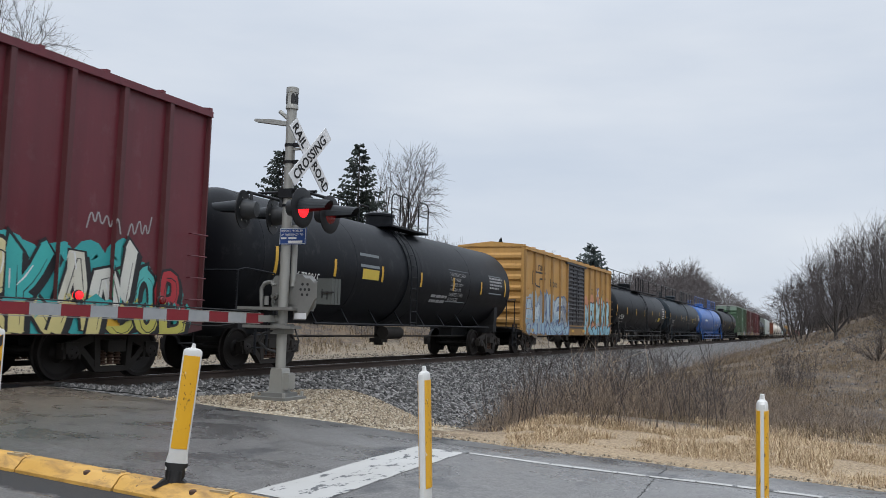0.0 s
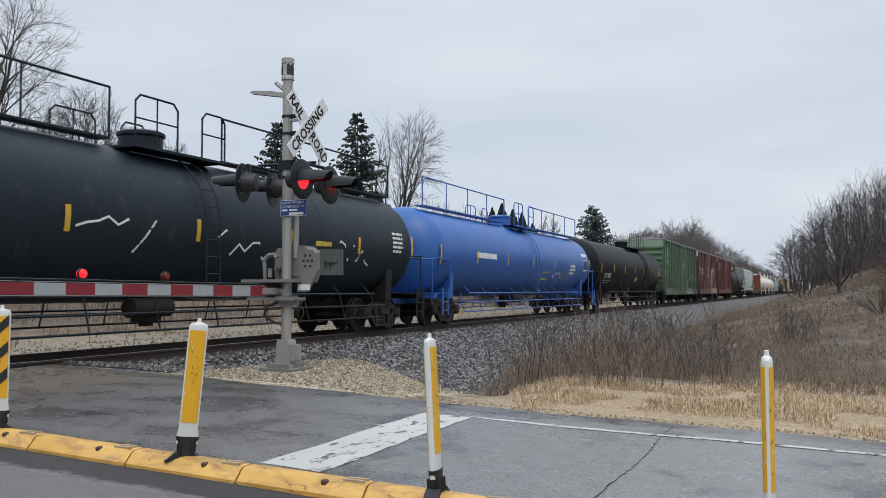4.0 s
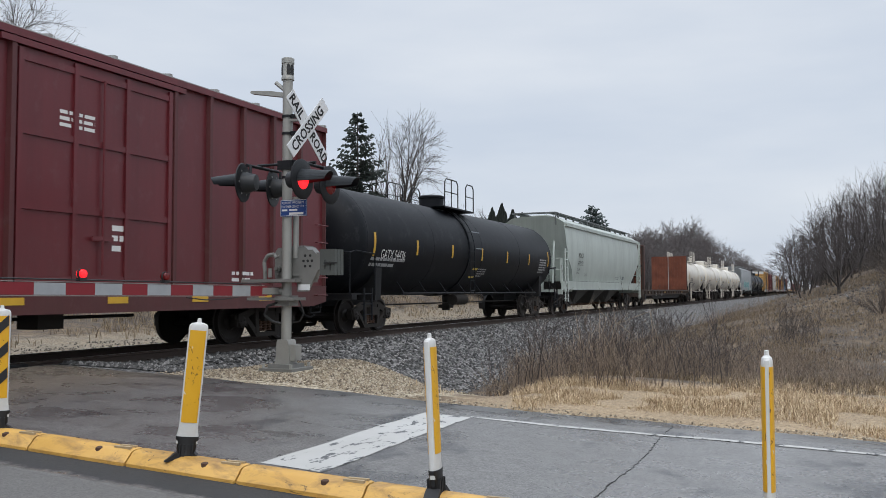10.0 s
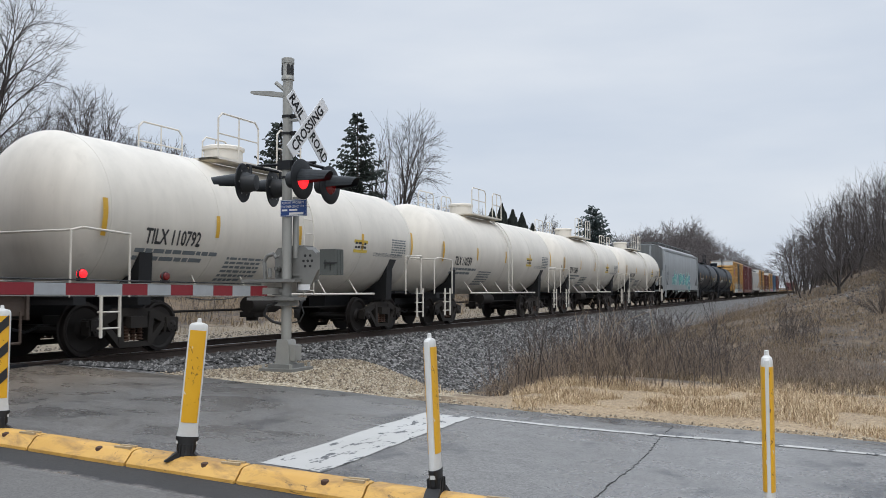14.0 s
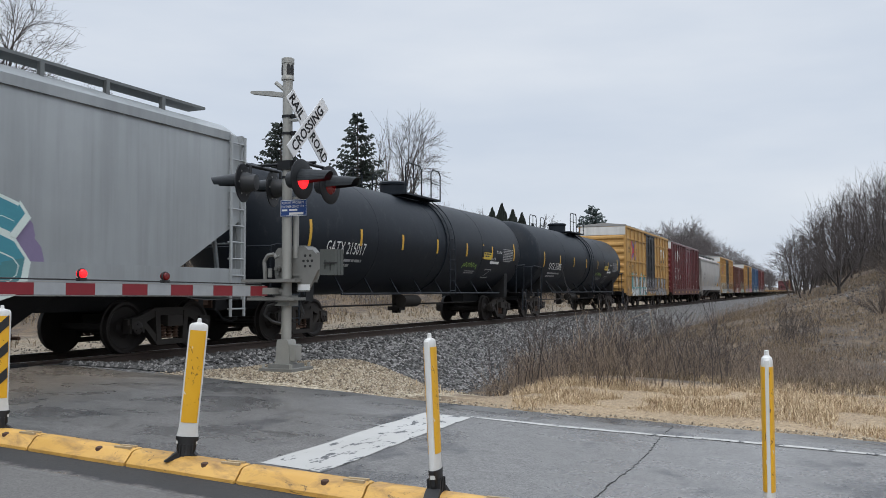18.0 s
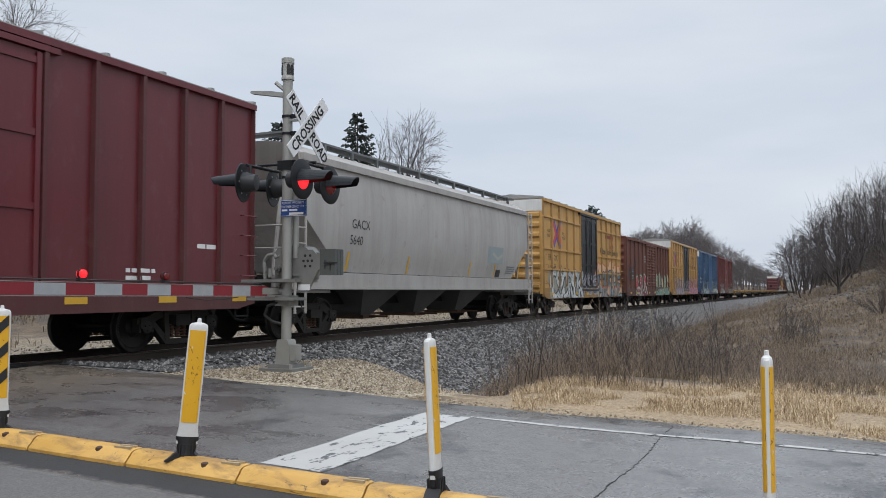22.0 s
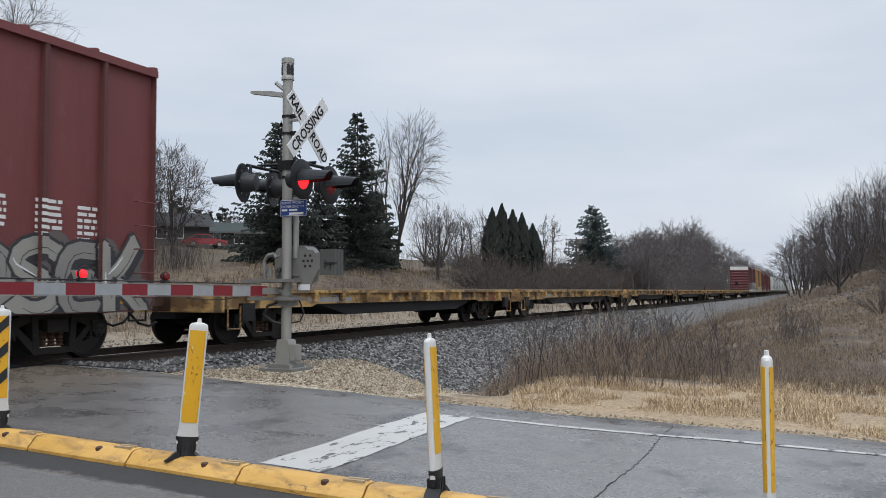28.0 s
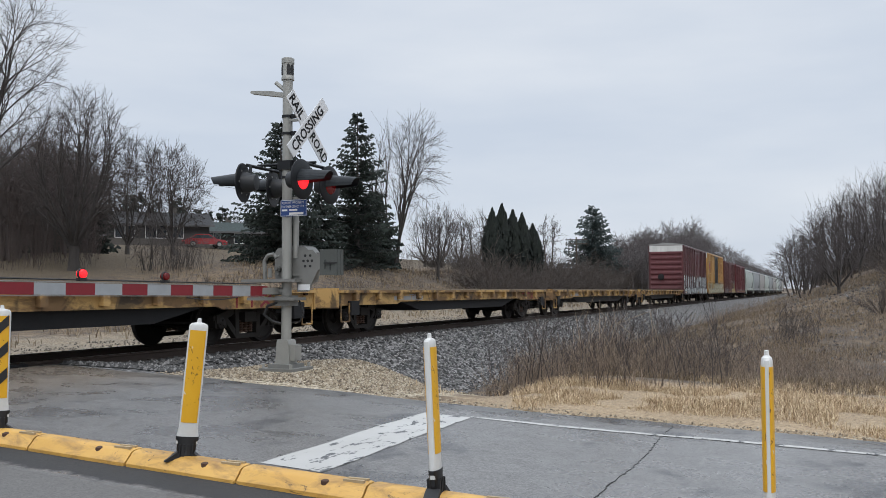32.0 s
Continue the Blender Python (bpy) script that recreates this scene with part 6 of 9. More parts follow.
part("bumper", Solid().box(-2.33, -2.2, -0.8, 0.8, 0.32, 0.5).box(2.2, 2.34, -0.8, 0.8, 0.30, 0.5), M_RUBBER, car)
# pale drive to the road
dv = [(76 + 1.1 * i, 70.0 - 1.0 * i + 0.02 * i * i) for i in range(14)]
vv, ff = [], []
for i, (x, y) in enumerate(dv):
    vv += [(x - 1.4, y - 1.4, land_z(x - 1.4, y - 1.4) + 0.05), (x + 1.4, y + 1.4, land_z(x + 1.4, y + 1.4) + 0.05)]
    if i:
        ff.append((2 * i - 2, 2 * i - 1, 2 * i + 1, 2 * i))
tagged(new("driveway", sheet("driveway", vv, ff, M_CONCRETE)), "pale concrete driveway by the house", "driveway", "", "structure")
# white van behind the lawn tree
vz = land_z(70.0, 74.0)
van = thing("van", pose(70.0, 74.0, vz, 0, 0, -50), "small white van parked by the house", "van")
part("body", Solid().prism([(-2.2, 0.35), (-2.2, 1.95), (-1.9, 2.05), (1.0, 2.05), (1.7, 1.25), (2.3, 1.1), (2.35, 0.4)], "y", -0.9, 0.9), M_TRIM, van, "white body")
part("side_glass", Solid().prism([(0.2, 1.25), (0.2, 1.8), (0.95, 1.8), (1.4, 1.25)], "y", -0.91, 0.91), M_GLASS, van)
for dx in (-1.4, 1.5):
    for dy in (-0.85, 0.85):
        part("wheel", Solid().lathe([(dy - 0.1, 0.05), (dy - 0.1, 0.34), (dy + 0.1, 0.34), (dy + 0.1, 0.05)], "y", 16, pose(dx, 0, 0.34)), M_RUBBER, van)

# old pole with crossarms and wires beyond the track
M_POLE = bark_material("weathered_pole", (0.06, 0.05, 0.042, 1), (0.11, 0.095, 0.08, 1))
for x, y, h in ((128.0, 22.0, 5.6), (101.0, 26.6, 5.6), (57.2, 60.6, 8.6)):
    pz = land_z(x, y) - 0.1
    p = thing("utility_pole", pose(x, y, pz, 0, 0, 10), "weathered wooden utility pole with crossarms", "utility pole")
    part("pole", Solid().tube((0, 0, 0), (0, 0, h), 0.13, 10, 0.09), M_POLE, p)
    for i in range(2):
        part("crossarm", Solid().box(-0.06, 0.06, -1.3, 1.3, h - 0.35 - 0.5 * i, h - 0.23 - 0.5 * i), M_POLE, p)
        for k in (-1.2, -0.7, 0.7, 1.2):
            part("insulator", Solid().tube((0, k, h - 0.23 - 0.5 * i), (0, k, h - 0.10 - 0.5 * i), 0.03, 6), M_GLASS, p)
wire = Solid()
pa, pb = Vector((57.2, 60.6, land_z(58.5, 60) + 8.3)), Vector((100.0, 62.0, land_z(58.5, 60) + 9.0))
pts = [pa + (pb - pa) * (i / 14) - Vector((0, 0, 0.8 * (1 - (2 * i / 14 - 1) ** 2))) for i in range(15)]
wire.path(pts, 0.02, 4)
tagged(new("power_line", wire.mesh("power_line", M_RUBBER)), "thin sagging power line by the houses", "wire")

# loose stones: ballast beside the rails and pale chips round the signal
def stone_field(name, n, seed, place, sizes, mat, label):
    rng = random.Random(seed)
    v, f = [], []
    base = [(1, 0, 0), (0, 1, 0), (-1, 0, 0), (0, -1, 0), (0, 0, 1), (0, 0, -0.6)]
    fc = [(0, 1, 4), (1, 2, 4), (2, 3, 4), (3, 0, 4), (1, 0, 5), (2, 1, 5), (3, 2, 5), (0, 3, 5)]
    while n:
        spot = place(rng)
        if spot is None:
            continue
        n -= 1
        x, y = spot
        s = rng.uniform(*sizes)
        a = rng.uniform(0, 6.28)
        c, d = math.cos(a), math.sin(a)
        z = land_z(x, y) + s * 0.25
        k = len(v)
        for p in base:
            q = [p[i] * s * rng.uniform(0.7, 1.3) for i in range(3)]
            v.append((x + q[0] * c - q[1] * d, y + q[0] * d + q[1] * c, z + q[2] * 0.8))
        f += [tuple(i + k for i in t) for t in fc]
    return tagged(new(name, sheet(name, v, f, mat, False)), label, "stones", "", "stuff")


def stone_mat(name, a, b, c):
    m = Nodes(name, 0.9)
    g = m.noise(30, 3)
    return m.done(m.mix(m.math("MULTIPLY", g, 0.4), m.ramp(m.island(), (0.0, a), (0.6, b), (1.0, c)), (0.05, 0.05, 0.05, 1)), None, g, 0.4, 0.006)


def on_bed(rng):
    x = 10.2 + 45 * rng.random() ** 1.7
    y = TRACK - rng.uniform(0.9, 4.5)
    if x < 14 and y < TRACK - 3.2:
        return None
    return x, y


stone_field("ballast_stones", 15000, 121, on_bed, (0.024, 0.055), stone_mat("grey_ballast", (0.022, 0.022, 0.022, 1), (0.095, 0.093, 0.090, 1), (0.33, 0.32, 0.31, 1)), "grey crushed ballast stones on the track bed")


def on_apron(rng):
    x, y = rng.uniform(ROAD_R - 0.1, 15.5), rng.uniform(4.6, 9.2)
    if ((x - 11.8) / 3.4) ** 2 + ((y - 7.0) / 2.3) ** 2 > 1.0 * rng.random() ** 0.3 or abs(x - SX) < 0.42 and abs(y - SY) < 0.42:
        return None
    return x, y


stone_field("gravel_chips", 9000, 122, on_apron, (0.010, 0.026), stone_mat("tan_limestone", (0.09, 0.066, 0.045, 1), (0.34, 0.27, 0.18, 1), (0.52, 0.46, 0.36, 1)), "tan limestone chips round the signal's foot")
stone_field("edge_gravel", 1500, 124, lambda r: (ROAD_R + r.uniform(-0.05, 0.45), r.uniform(-2.5, 5.5)), (0.008, 0.022), bpy.data.materials["tan_limestone"], "loose grit along the asphalt's edge")
stone_field("far_gravel", 7000, 123, lambda r: (r.uniform(6, 60), TRACK + r.uniform(1.4, 8.0)), (0.02, 0.045), stone_mat("grey_tan_gravel", (0.05, 0.042, 0.034, 1), (0.14, 0.115, 0.085, 1), (0.36, 0.32, 0.26, 1)), "pale gravel beyond the rails")
stone_field("bank_rocks", 1300, 125, lambda r: (r.uniform(22, 58), r.uniform(-5, 3)) if r.random() < 0.7 else (r.gauss(50, 4.0), r.gauss(-2.4, 1.6)), (0.02, 0.085), bpy.data.materials["grey_ballast"], "pale rocks lying on the bank")
# ---- the train ----
def gone(t):
    """How far the train has come by t seconds."""
    return 16.4218 * t + 0.0312 * t * t


TRAIN = []      # (wagon, its middle along the train)
WHEELS = []     # (wheelset, its middle along the train)
WR = 0.457


def wheelset_mesh():
    s = Solid().tube((0, -1.05, 0), (0, 1.05, 0), 0.075, 10)
    for k in (-1, 1):
        s.lathe([(k * 0.68, 0.12), (k * 0.685, 0.44), (k * 0.69, 0.485), (k * 0.715, 0.485), (k * 0.725, 0.458), (k * 0.815, 0.452), (k * 0.82, 0.40), (k * 0.785, 0.36), (k * 0.77, 0.18), (k * 0.83, 0.13), (k * 0.83, 0.05)], "y", 28)
        s.lathe([(k * 0.98, 0.06), (k * 0.98, 0.115), (k * 1.10, 0.115), (k * 1.11, 0.09), (k * 1.11, 0.02)], "y", 14)
        for a in range(3):
            c, n = math.cos(a * 2.094) * 0.062, math.sin(a * 2.094) * 0.062
            s.tube((c, k * 1.10, n), (c, k * 1.13, n), 0.02, 6)
    return s.mesh("wheelset", M_WHEEL)


def frame_mesh():
    """Cast side frame: arch, two legs to the bearings, open windows and a spring pocket."""
    s = Solid()
    top = [(-1.10, 0.50), (-1.10, 0.60), (-0.80, 0.66), (-0.42, 0.80), (0.42, 0.80), (0.80, 0.66), (1.10, 0.60), (1.10, 0.50), (0.72, 0.52), (0.36, 0.66), (-0.36, 0.66), (-0.72, 0.52)]
    s.prism(top, "y", -0.06, 0.06)
    s.prism([(-0.80, 0.55), (-0.66, 0.55), (-0.30, 0.22), (0.30, 0.22), (0.66, 0.55), (0.80, 0.55), (0.38, 0.13), (-0.38, 0.13)], "y", -0.07, 0.07)
    for k in (-1, 1):
        s.prism([(k * 0.28, 0.20), (k * 0.40, 0.20), (k * 0.44, 0.74), (k * 0.32, 0.74)], "y", -0.08, 0.08)
        s.box(k * 0.89 - 0.15, k * 0.89 + 0.15, -0.10, 0.10, 0.44, 0.62)
        s.box(k * 0.89 - 0.18, k * 0.89 - 0.13, -0.08, 0.08, 0.36, 0.52)
        s.box(k * 0.89 + 0.13, k * 0.89 + 0.18, -0.08, 0.08, 0.36, 0.52)
    return s.mesh("side_frame", M_STEEL)


def spring_mesh():
    rings = []
    for i in range(5):
        rings += [(0.24 + 0.055 * i, 0.05), (0.255 + 0.055 * i, 0.074), (0.27 + 0.055 * i, 0.05)]
    return Solid().lathe(rings, "z", 10).mesh("spring", M_RUST)


MESH = {}
MESH["wheelset"], MESH["side_frame"], MESH["spring"] = wheelset_mesh(), frame_mesh(), spring_mesh()
MESH["bolster"] = Solid().box(-0.2, 0.2, -1.15, 1.15, 0.46, 0.66).box(-0.3, 0.3, -0.3, 0.3, 0.6, 0.74).mesh("bolster", M_STEEL)
MESH["brake_beam"] = Solid().box(-0.60, -0.50, -0.85, 0.85, 0.32, 0.42).box(0.50, 0.60, -0.85, 0.85, 0.32, 0.42).tube((-0.6, 0.2, 0.3), (0.6, 0.2, 0.3), 0.03).mesh("brake_beam", M_STEEL)
MESH["cap"] = Solid().lathe([(-1.135, 0.02), (-1.14, 0.07), (-1.16, 0.075), (-1.17, 0.05), (-1.17, 0.01)], "y", 12).mesh("bearing_cap", M_RUST)
MESH["coupler"] = (Solid().box(-0.02, 0.55, -0.08, 0.08, 0.80, 0.95).prism([(0.55, -0.16), (0.72, -0.16), (0.84, -0.06), (0.84, 0.08), (0.70, 0.16), (0.55, 0.14)], "z", 0.74, 1.00)
                   .box(-0.1, 0.06, -0.22, 0.22, 0.70, 1.05).mesh("coupler", M_RUST))
MESH["hose"] = Solid().path([(0.1, -0.35, 0.72), (0.35, -0.36, 0.50), (0.62, -0.36, 0.44), (0.85, -0.34, 0.50)], 0.025).mesh("air_hose", M_BLACK)


def bogie(parent, x, at, mat_frame=None):
    """A two-axle truck under a wagon, its middle x along the wagon."""
    b = part("truck", MESH["bolster"], None, parent, "dark cast steel railway truck", m=pose(x, 0, 0))
    for k in (-1, 1):
        part("side_frame", MESH["side_frame"], None, b, m=pose(0, k * 1.0, 0))
        for dx in (-0.16, 0.0, 0.16):
            part("spring", MESH["spring"], None, b, m=pose(dx, k * 1.0, 0))
    part("brake_beam", MESH["brake_beam"], None, b)
    for k in (-0.89, 0.89):
        w = part("wheelset", MESH["wheelset"], None, b, m=pose(k, 0, WR))
        WHEELS.append((w, k, at + x + k))
    return b


def running_gear(w, half, at, inset, couple):
    """Trucks, couplers and hoses. half: from the middle to the end sill; couple: how far the coupler reaches beyond it."""
    for k in (-1, 1):
        bogie(w, k * (half - inset), at)
        c = part("coupler", MESH["coupler"], None, w, "rusty knuckle coupler", m=pose(k * (half - 0.84 + couple), 0, 0, 0, 0, 0 if k > 0 else 180))
        part("air_hose", MESH["hose"], None, w, m=pose(k * (half - 0.5 + couple), 0, 0, 0, 0, 0 if k > 0 else 180))


def ladder(x, y, z0, z1, width=0.42, rungs=5, along="x", r=0.012, rails=False):
    s = Solid()
    for i in range(rungs):
        z = z0 + (z1 - z0) * i / (rungs - 1)
        if along == "x":
            s.path([(x, y + 0.07, z), (x, y, z), (x + width, y, z), (x + width, y + 0.07, z)], r, 5)
        else:
            s.path([(x + 0.07, y, z), (x, y, z), (x, y + width, z), (x + 0.07, y + width, z)], r, 5)
    if rails:
        if along == "x":
            s.tube((x, y, z0 - 0.15), (x, y, z1 + 0.15), r * 1.8, 6).tube((x + width, y, z0 - 0.15), (x + width, y, z1 + 0.15), r * 1.8, 6)
        else:
            s.tube((x, y, z0 - 0.15), (x, y, z1 + 0.15), r * 1.8, 6).tube((x, y + width, z0 - 0.15), (x, y + width, z1 + 0.15), r * 1.8, 6)
    return s


def wagon(name, s0, s1, label, category):
    mid = 0.5 * (s0 + s1)
    ob = thing(name, pose(mid, TRACK, 0), label, category, "wagons of the freight train")
    TRAIN.append((ob, mid))
    return ob, mid, 0.5 * (s1 - s0)


def knit_mark(u0, z0, h):
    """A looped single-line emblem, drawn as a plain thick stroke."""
    w = h * 0.21
    p = lambda a, b: (u0 + a * h, z0 + b * h)
    return stroke([p(1.05, 0.86), p(0.35, 0.86), p(0.2, 0.72), p(0.2, 0.28), p(0.35, 0.14), p(1.0, 0.14), p(1.12, 0.3), p(1.12, 0.86), p(1.35, 0.86), p(1.95, 0.14), p(2.12, 0.14), p(2.12, 1.0)], w)


def arrow_mark(u0, z0, h, red=True):
    """Crossed bent bands."""
    p = lambda a, b: (u0 + a * h, z0 + b * h)
    if red:
        return stroke([p(0.08, 0.90), p(0.45, 0.5), p(0.08, 0.16)], h * 0.2) + stroke([p(0.95, 0.9), p(0.6, 0.5), p(0.95, 0.14)], h * 0.2)
    return stroke([p(0.2, 1.0), p(0.47, 0.66), p(0.47, 0.34), p(0.16, 0.0)], h * 0.12) + stroke([p(0.85, 1.0), p(0.57, 0.66), p(0.57, 0.34), p(0.88, 0.0)], h * 0.12)


BELTS = (1.98, 2.86, 4.22)
M_OLDRED = plain("faded_red_paint", (0.24, 0.055, 0.045, 1), 0.6, 0, 0.35, 3)
M_RED = plain("red_emblem_paint", (0.55, 0.05, 0.04, 1), 0.5, 0, 0.15, 4)
M_BLUE = plain("blue_emblem_paint", (0.03, 0.08, 0.38, 1), 0.5, 0, 0.15, 4)
M_ROOF = plain("galvanised_roof", (0.33, 0.33, 0.32, 1), 0.6, 0.3, 0.2, 2)
M_BANDWHITE = car_paint("white_end_band", (0.62, 0.62, 0.60, 1), 0.15, 0.0, 0.6)


def boxcar(name, s0, s1, top, paint, label, door=(-1.6, 1.6), door_paint=None, ribs=8, rib_w=0.10, rib_d=0.075, band=False, deep=0.18, horiz=False, slats=False, marks=(), band_paint=None):
    """A riveted and ribbed box wagon. marks: (material, triangles) painted on the near side."""
    w, mid, half = wagon(name, s0, s1, label, "boxcar")
    hw, z0 = 1.40, 1.05
    rub = worn(paint)
    yo = -hw - rib_d
    dx0, dx1 = door
    # walls with real thickness round a hollow, so that the door sits in an opening
    t = 0.09
    for k in (-1, 1):
        a, b = sorted((k * hw, k * (hw - t)))
        part("side_wall", Solid().box(-half, dx0, a, b, z0, top), paint, w, "ribbed steel side")
        part("side_wall", Solid().box(dx1, half, a, b, z0, top), paint, w, "ribbed steel side")
        part("door_header", Solid().box(dx0, dx1, a, b, top - 0.22, top), paint, w)
        part("door_sill", Solid().box(dx0, dx1, a, b, z0, z0 + 0.12), paint, w)
        a, b = sorted((k * half, k * (half - 0.08)))
        part("end_wall", Solid().box(a, b, -hw + t, hw - t, z0, top), paint, w, "corrugated steel end")
    part("floor_panel", Solid().box(-half + 0.08, half - 0.08, -hw + t, hw - t, z0, z0 + 0.08), M_BLACK, w)
    roof = Solid().prism([(-hw - 0.04, top), (-hw - 0.04, top + 0.05), (-0.7, top + 0.15), (0, top + 0.19), (0.7, top + 0.15), (hw + 0.04, top + 0.05), (hw + 0.04, top)], "x", -half - 0.03, half + 0.03)
    roof_seams = []
    n = 12
    for i in range(n + 1):
        x = -half + 2 * half * i / n
        roof_seams.append(Solid().prism([(-hw - 0.05, top + 0.03), (-hw - 0.05, top + 0.09), (0, top + 0.23), (hw + 0.05, top + 0.09), (hw + 0.05, top + 0.03)], "x", x - 0.04, x + 0.04))
    roof = part("roof", roof, M_ROOF if band else paint, w, "shallow pitched panelled metal roof")
    for seam in roof_seams:
        part("roof_seam", seam, M_ROOF if band else paint, roof)
    # eave rail and side sill
    rail_z = top - 0.14
    steps = []                       # face of the near side along x
    spots = []
    for a, b in ((-half, dx0), (dx1, half)):
        m = max(1, round(ribs * (b - a) / half))
        spots += [a + (b - a) * i / m for i in range(m + 1)]
    spots = sorted(set(round(v, 3) for v in spots))
    cuts = []
    for k in (-1, 1):
        for v in spots:
            a, b = max(-half, v - rib_w / 2), min(half, v + rib_w / 2)
            if a < dx1 and b > dx0:
                a, b = (dx0 - rib_w, dx0) if v <= dx0 + 0.01 else (dx1, dx1 + rib_w)
            y0, y1 = sorted((k * hw, k * (hw + rib_d)))
            part("rib", Solid().prism([(a, y0 if k > 0 else y1), (b, y0 if k > 0 else y1), (b - 0.02, y1 if k > 0 else y0), (a + 0.02, y1 if k > 0 else y0)], "z", z0 + 0.02, top - 0.02), rub, w)
            if k < 0:
                cuts.append((a, b))
    if horiz:
        for zz in BELTS:
            for a, b in ((-half, dx0 - rib_w), (dx1 + rib_w, half)):
                part("belt_rail", Solid().box(a, b, -hw - rib_d * 0.8, -hw + 0.01, zz, zz + 0.07), paint, w)
    for k in (-1, 1):
        y0, y1 = sorted((k * (hw - 0.02), k * (hw + rib_d + 0.012)))
        part("eave_rail", Solid().box(-half - 0.005, half + 0.005, y0, y1, top - 0.10, top + 0.012), paint, w)
        sill = Solid().prism([(-half, z0 + 0.16), (half, z0 + 0.16), (half, z0 - 0.20), (half * 0.93, z0 - deep - 0.12), (-half * 0.93, z0 - deep - 0.12), (-half, z0 - 0.20)], "y", y0 + 0.01, y1 - 0.004)
        part("side_sill", sill, rub, w)
    e = -half
    for a, b in sorted(cuts) + [(half, half)]:
        if a > e:
            steps.append((e, a, -hw - 0.005))
        if b > a:
            steps.append((a, b, -hw - rib_d - 0.005))
        e = b
    # door on both sides
    dp = door_paint or paint
    for k in (-1, 1):
        yf = hw + 0.035
        y0, y1 = sorted((k * (hw - 0.05), k * yf))
        mids = [dx0 + (dx1 - dx0) * i / 3 for i in (0, 1, 2, 3)]
        d = part("door", Solid().box(dx0 + 0.02, dx1 - 0.02, y0, y1, z0 + 0.13, top - 0.22), dp, w, "sliding steel side door")
        if k < 0:
            if slats:
                zz = z0 + 0.3
                while zz < top - 0.4:
                    part("door_corrugation", Solid().prism([(-yf + 0.002, zz), (-yf - 0.045, zz + 0.035), (-yf - 0.045, zz + 0.085), (-yf + 0.002, zz + 0.12)], "x", dx0 + 0.08, dx1 - 0.08), dp, d)
                    zz += 0.19
            else:
                for zz in (z0 + 0.18, z0 + 1.25, z0 + 2.35, top - 0.42):
                    part("door_bar", Solid().box(dx0 + 0.06, dx1 - 0.06, -yf - 0.03, -yf + 0.002, zz, zz + 0.1), dp, d)
            for xx in mids:
                xx = min(max(xx, dx0 + 0.07), dx1 - 0.07)
                part("door_post", Solid().box(xx - 0.045, xx + 0.045, -yf - 0.04, -yf + 0.002, z0 + 0.15, top - 0.25), dp, d)
            xm = (dx0 + dx1) / 2
            part("lock_rod", Solid().tube((xm, -yf - 0.06, z0 + 0.3), (xm, -yf - 0.06, top - 0.4), 0.022, 6).box(xm - 0.22, xm + 0.22, -yf - 0.075, -yf - 0.045, z0 + 0.85, z0 + 0.92), dp, d, "door locking rod and handle")
        for zz in (z0 + 0.02, top - 0.21):
            part("door_track", Solid().box(dx0 - 0.3, dx1 + 0.3, *sorted((k * (hw + 0.0), k * (hw + 0.10))), zz, zz + 0.09), dp, w)
    # ends: pressed horizontal corrugations
    for k in (-1, 1):
        zz, i = z0 + 0.10, 0
        while zz < top - (0.62 if band else 0.25):
            s = Solid().prism([(k * half, zz), (k * (half + 0.075), zz + 0.09), (k * (half + 0.075), zz + 0.20), (k * half, zz + 0.29)], "y", -hw + 0.12, hw - 0.12)
            part("end_corrugation", s, paint, w)
            zz += 0.43
        if band:
            part("end_band", Solid().box(*sorted((k * (half - 0.01), k * (half + 0.03))), -hw + 0.01, hw - 0.01, top - 0.52, top - 0.02), band_paint or M_BANDWHITE, w, "pale painted band across the top of the end")
        for c in (-1, 1):
            part("corner_post", Solid().box(*sorted((k * (half - 0.02), k * (half + 0.02))), *sorted((c * hw, c * (hw - 0.12))), z0 - 0.1, top), paint, w)
    # grab irons at the corners, brake wheel, end platform
    part("side_ladder", ladder(-half + 0.08, -hw - rib_d - 0.09, z0 - 0.05, z0 + 1.55, 0.45, 5), paint, w, "steel grab irons")
    part("side_ladder", ladder(half - 0.53, -hw - rib_d - 0.09, z0 - 0.05, z0 + 1.55, 0.45, 5), paint, w, "steel grab irons")
    part("end_ladder", ladder(-half - 0.12, -hw + 0.08, z0 - 0.05, z0 + 1.55, 0.42, 5, "y"), paint, w, "steel grab irons")
    part("stirrup", Solid().path([(-half + 0.1, -hw + 0.02, z0 - 0.1), (-half + 0.1, -hw + 0.02, z0 - 0.45), (-half + 0.5, -hw + 0.02, z0 - 0.45), (-half + 0.5, -hw + 0.02, z0 - 0.1)], 0.018), M_BLACK, w)
    part("stirrup", Solid().path([(half - 0.1, -hw + 0.02, z0 - 0.1), (half - 0.1, -hw + 0.02, z0 - 0.45), (half - 0.5, -hw + 0.02, z0 - 0.45), (half - 0.5, -hw + 0.02, z0 - 0.1)], 0.018), M_BLACK, w)
    part("end_platform", Solid().box(-half - 0.42, -half - 0.02, -0.9, 0.9, z0 - 0.02, z0 + 0.02).box(-half - 0.12, -half - 0.05, 0.2, 0.6, z0 + 1.0, z0 + 1.35), M_BLACK, w, "dark brake platform and gear box")
    part("brake_wheel", Solid().lathe([(-half - 0.20, 0.22), (-half - 0.22, 0.27), (-half - 0.24, 0.22)], "x", 18, pose(0, 0.4, z0 + 1.2)), M_BLACK, w)
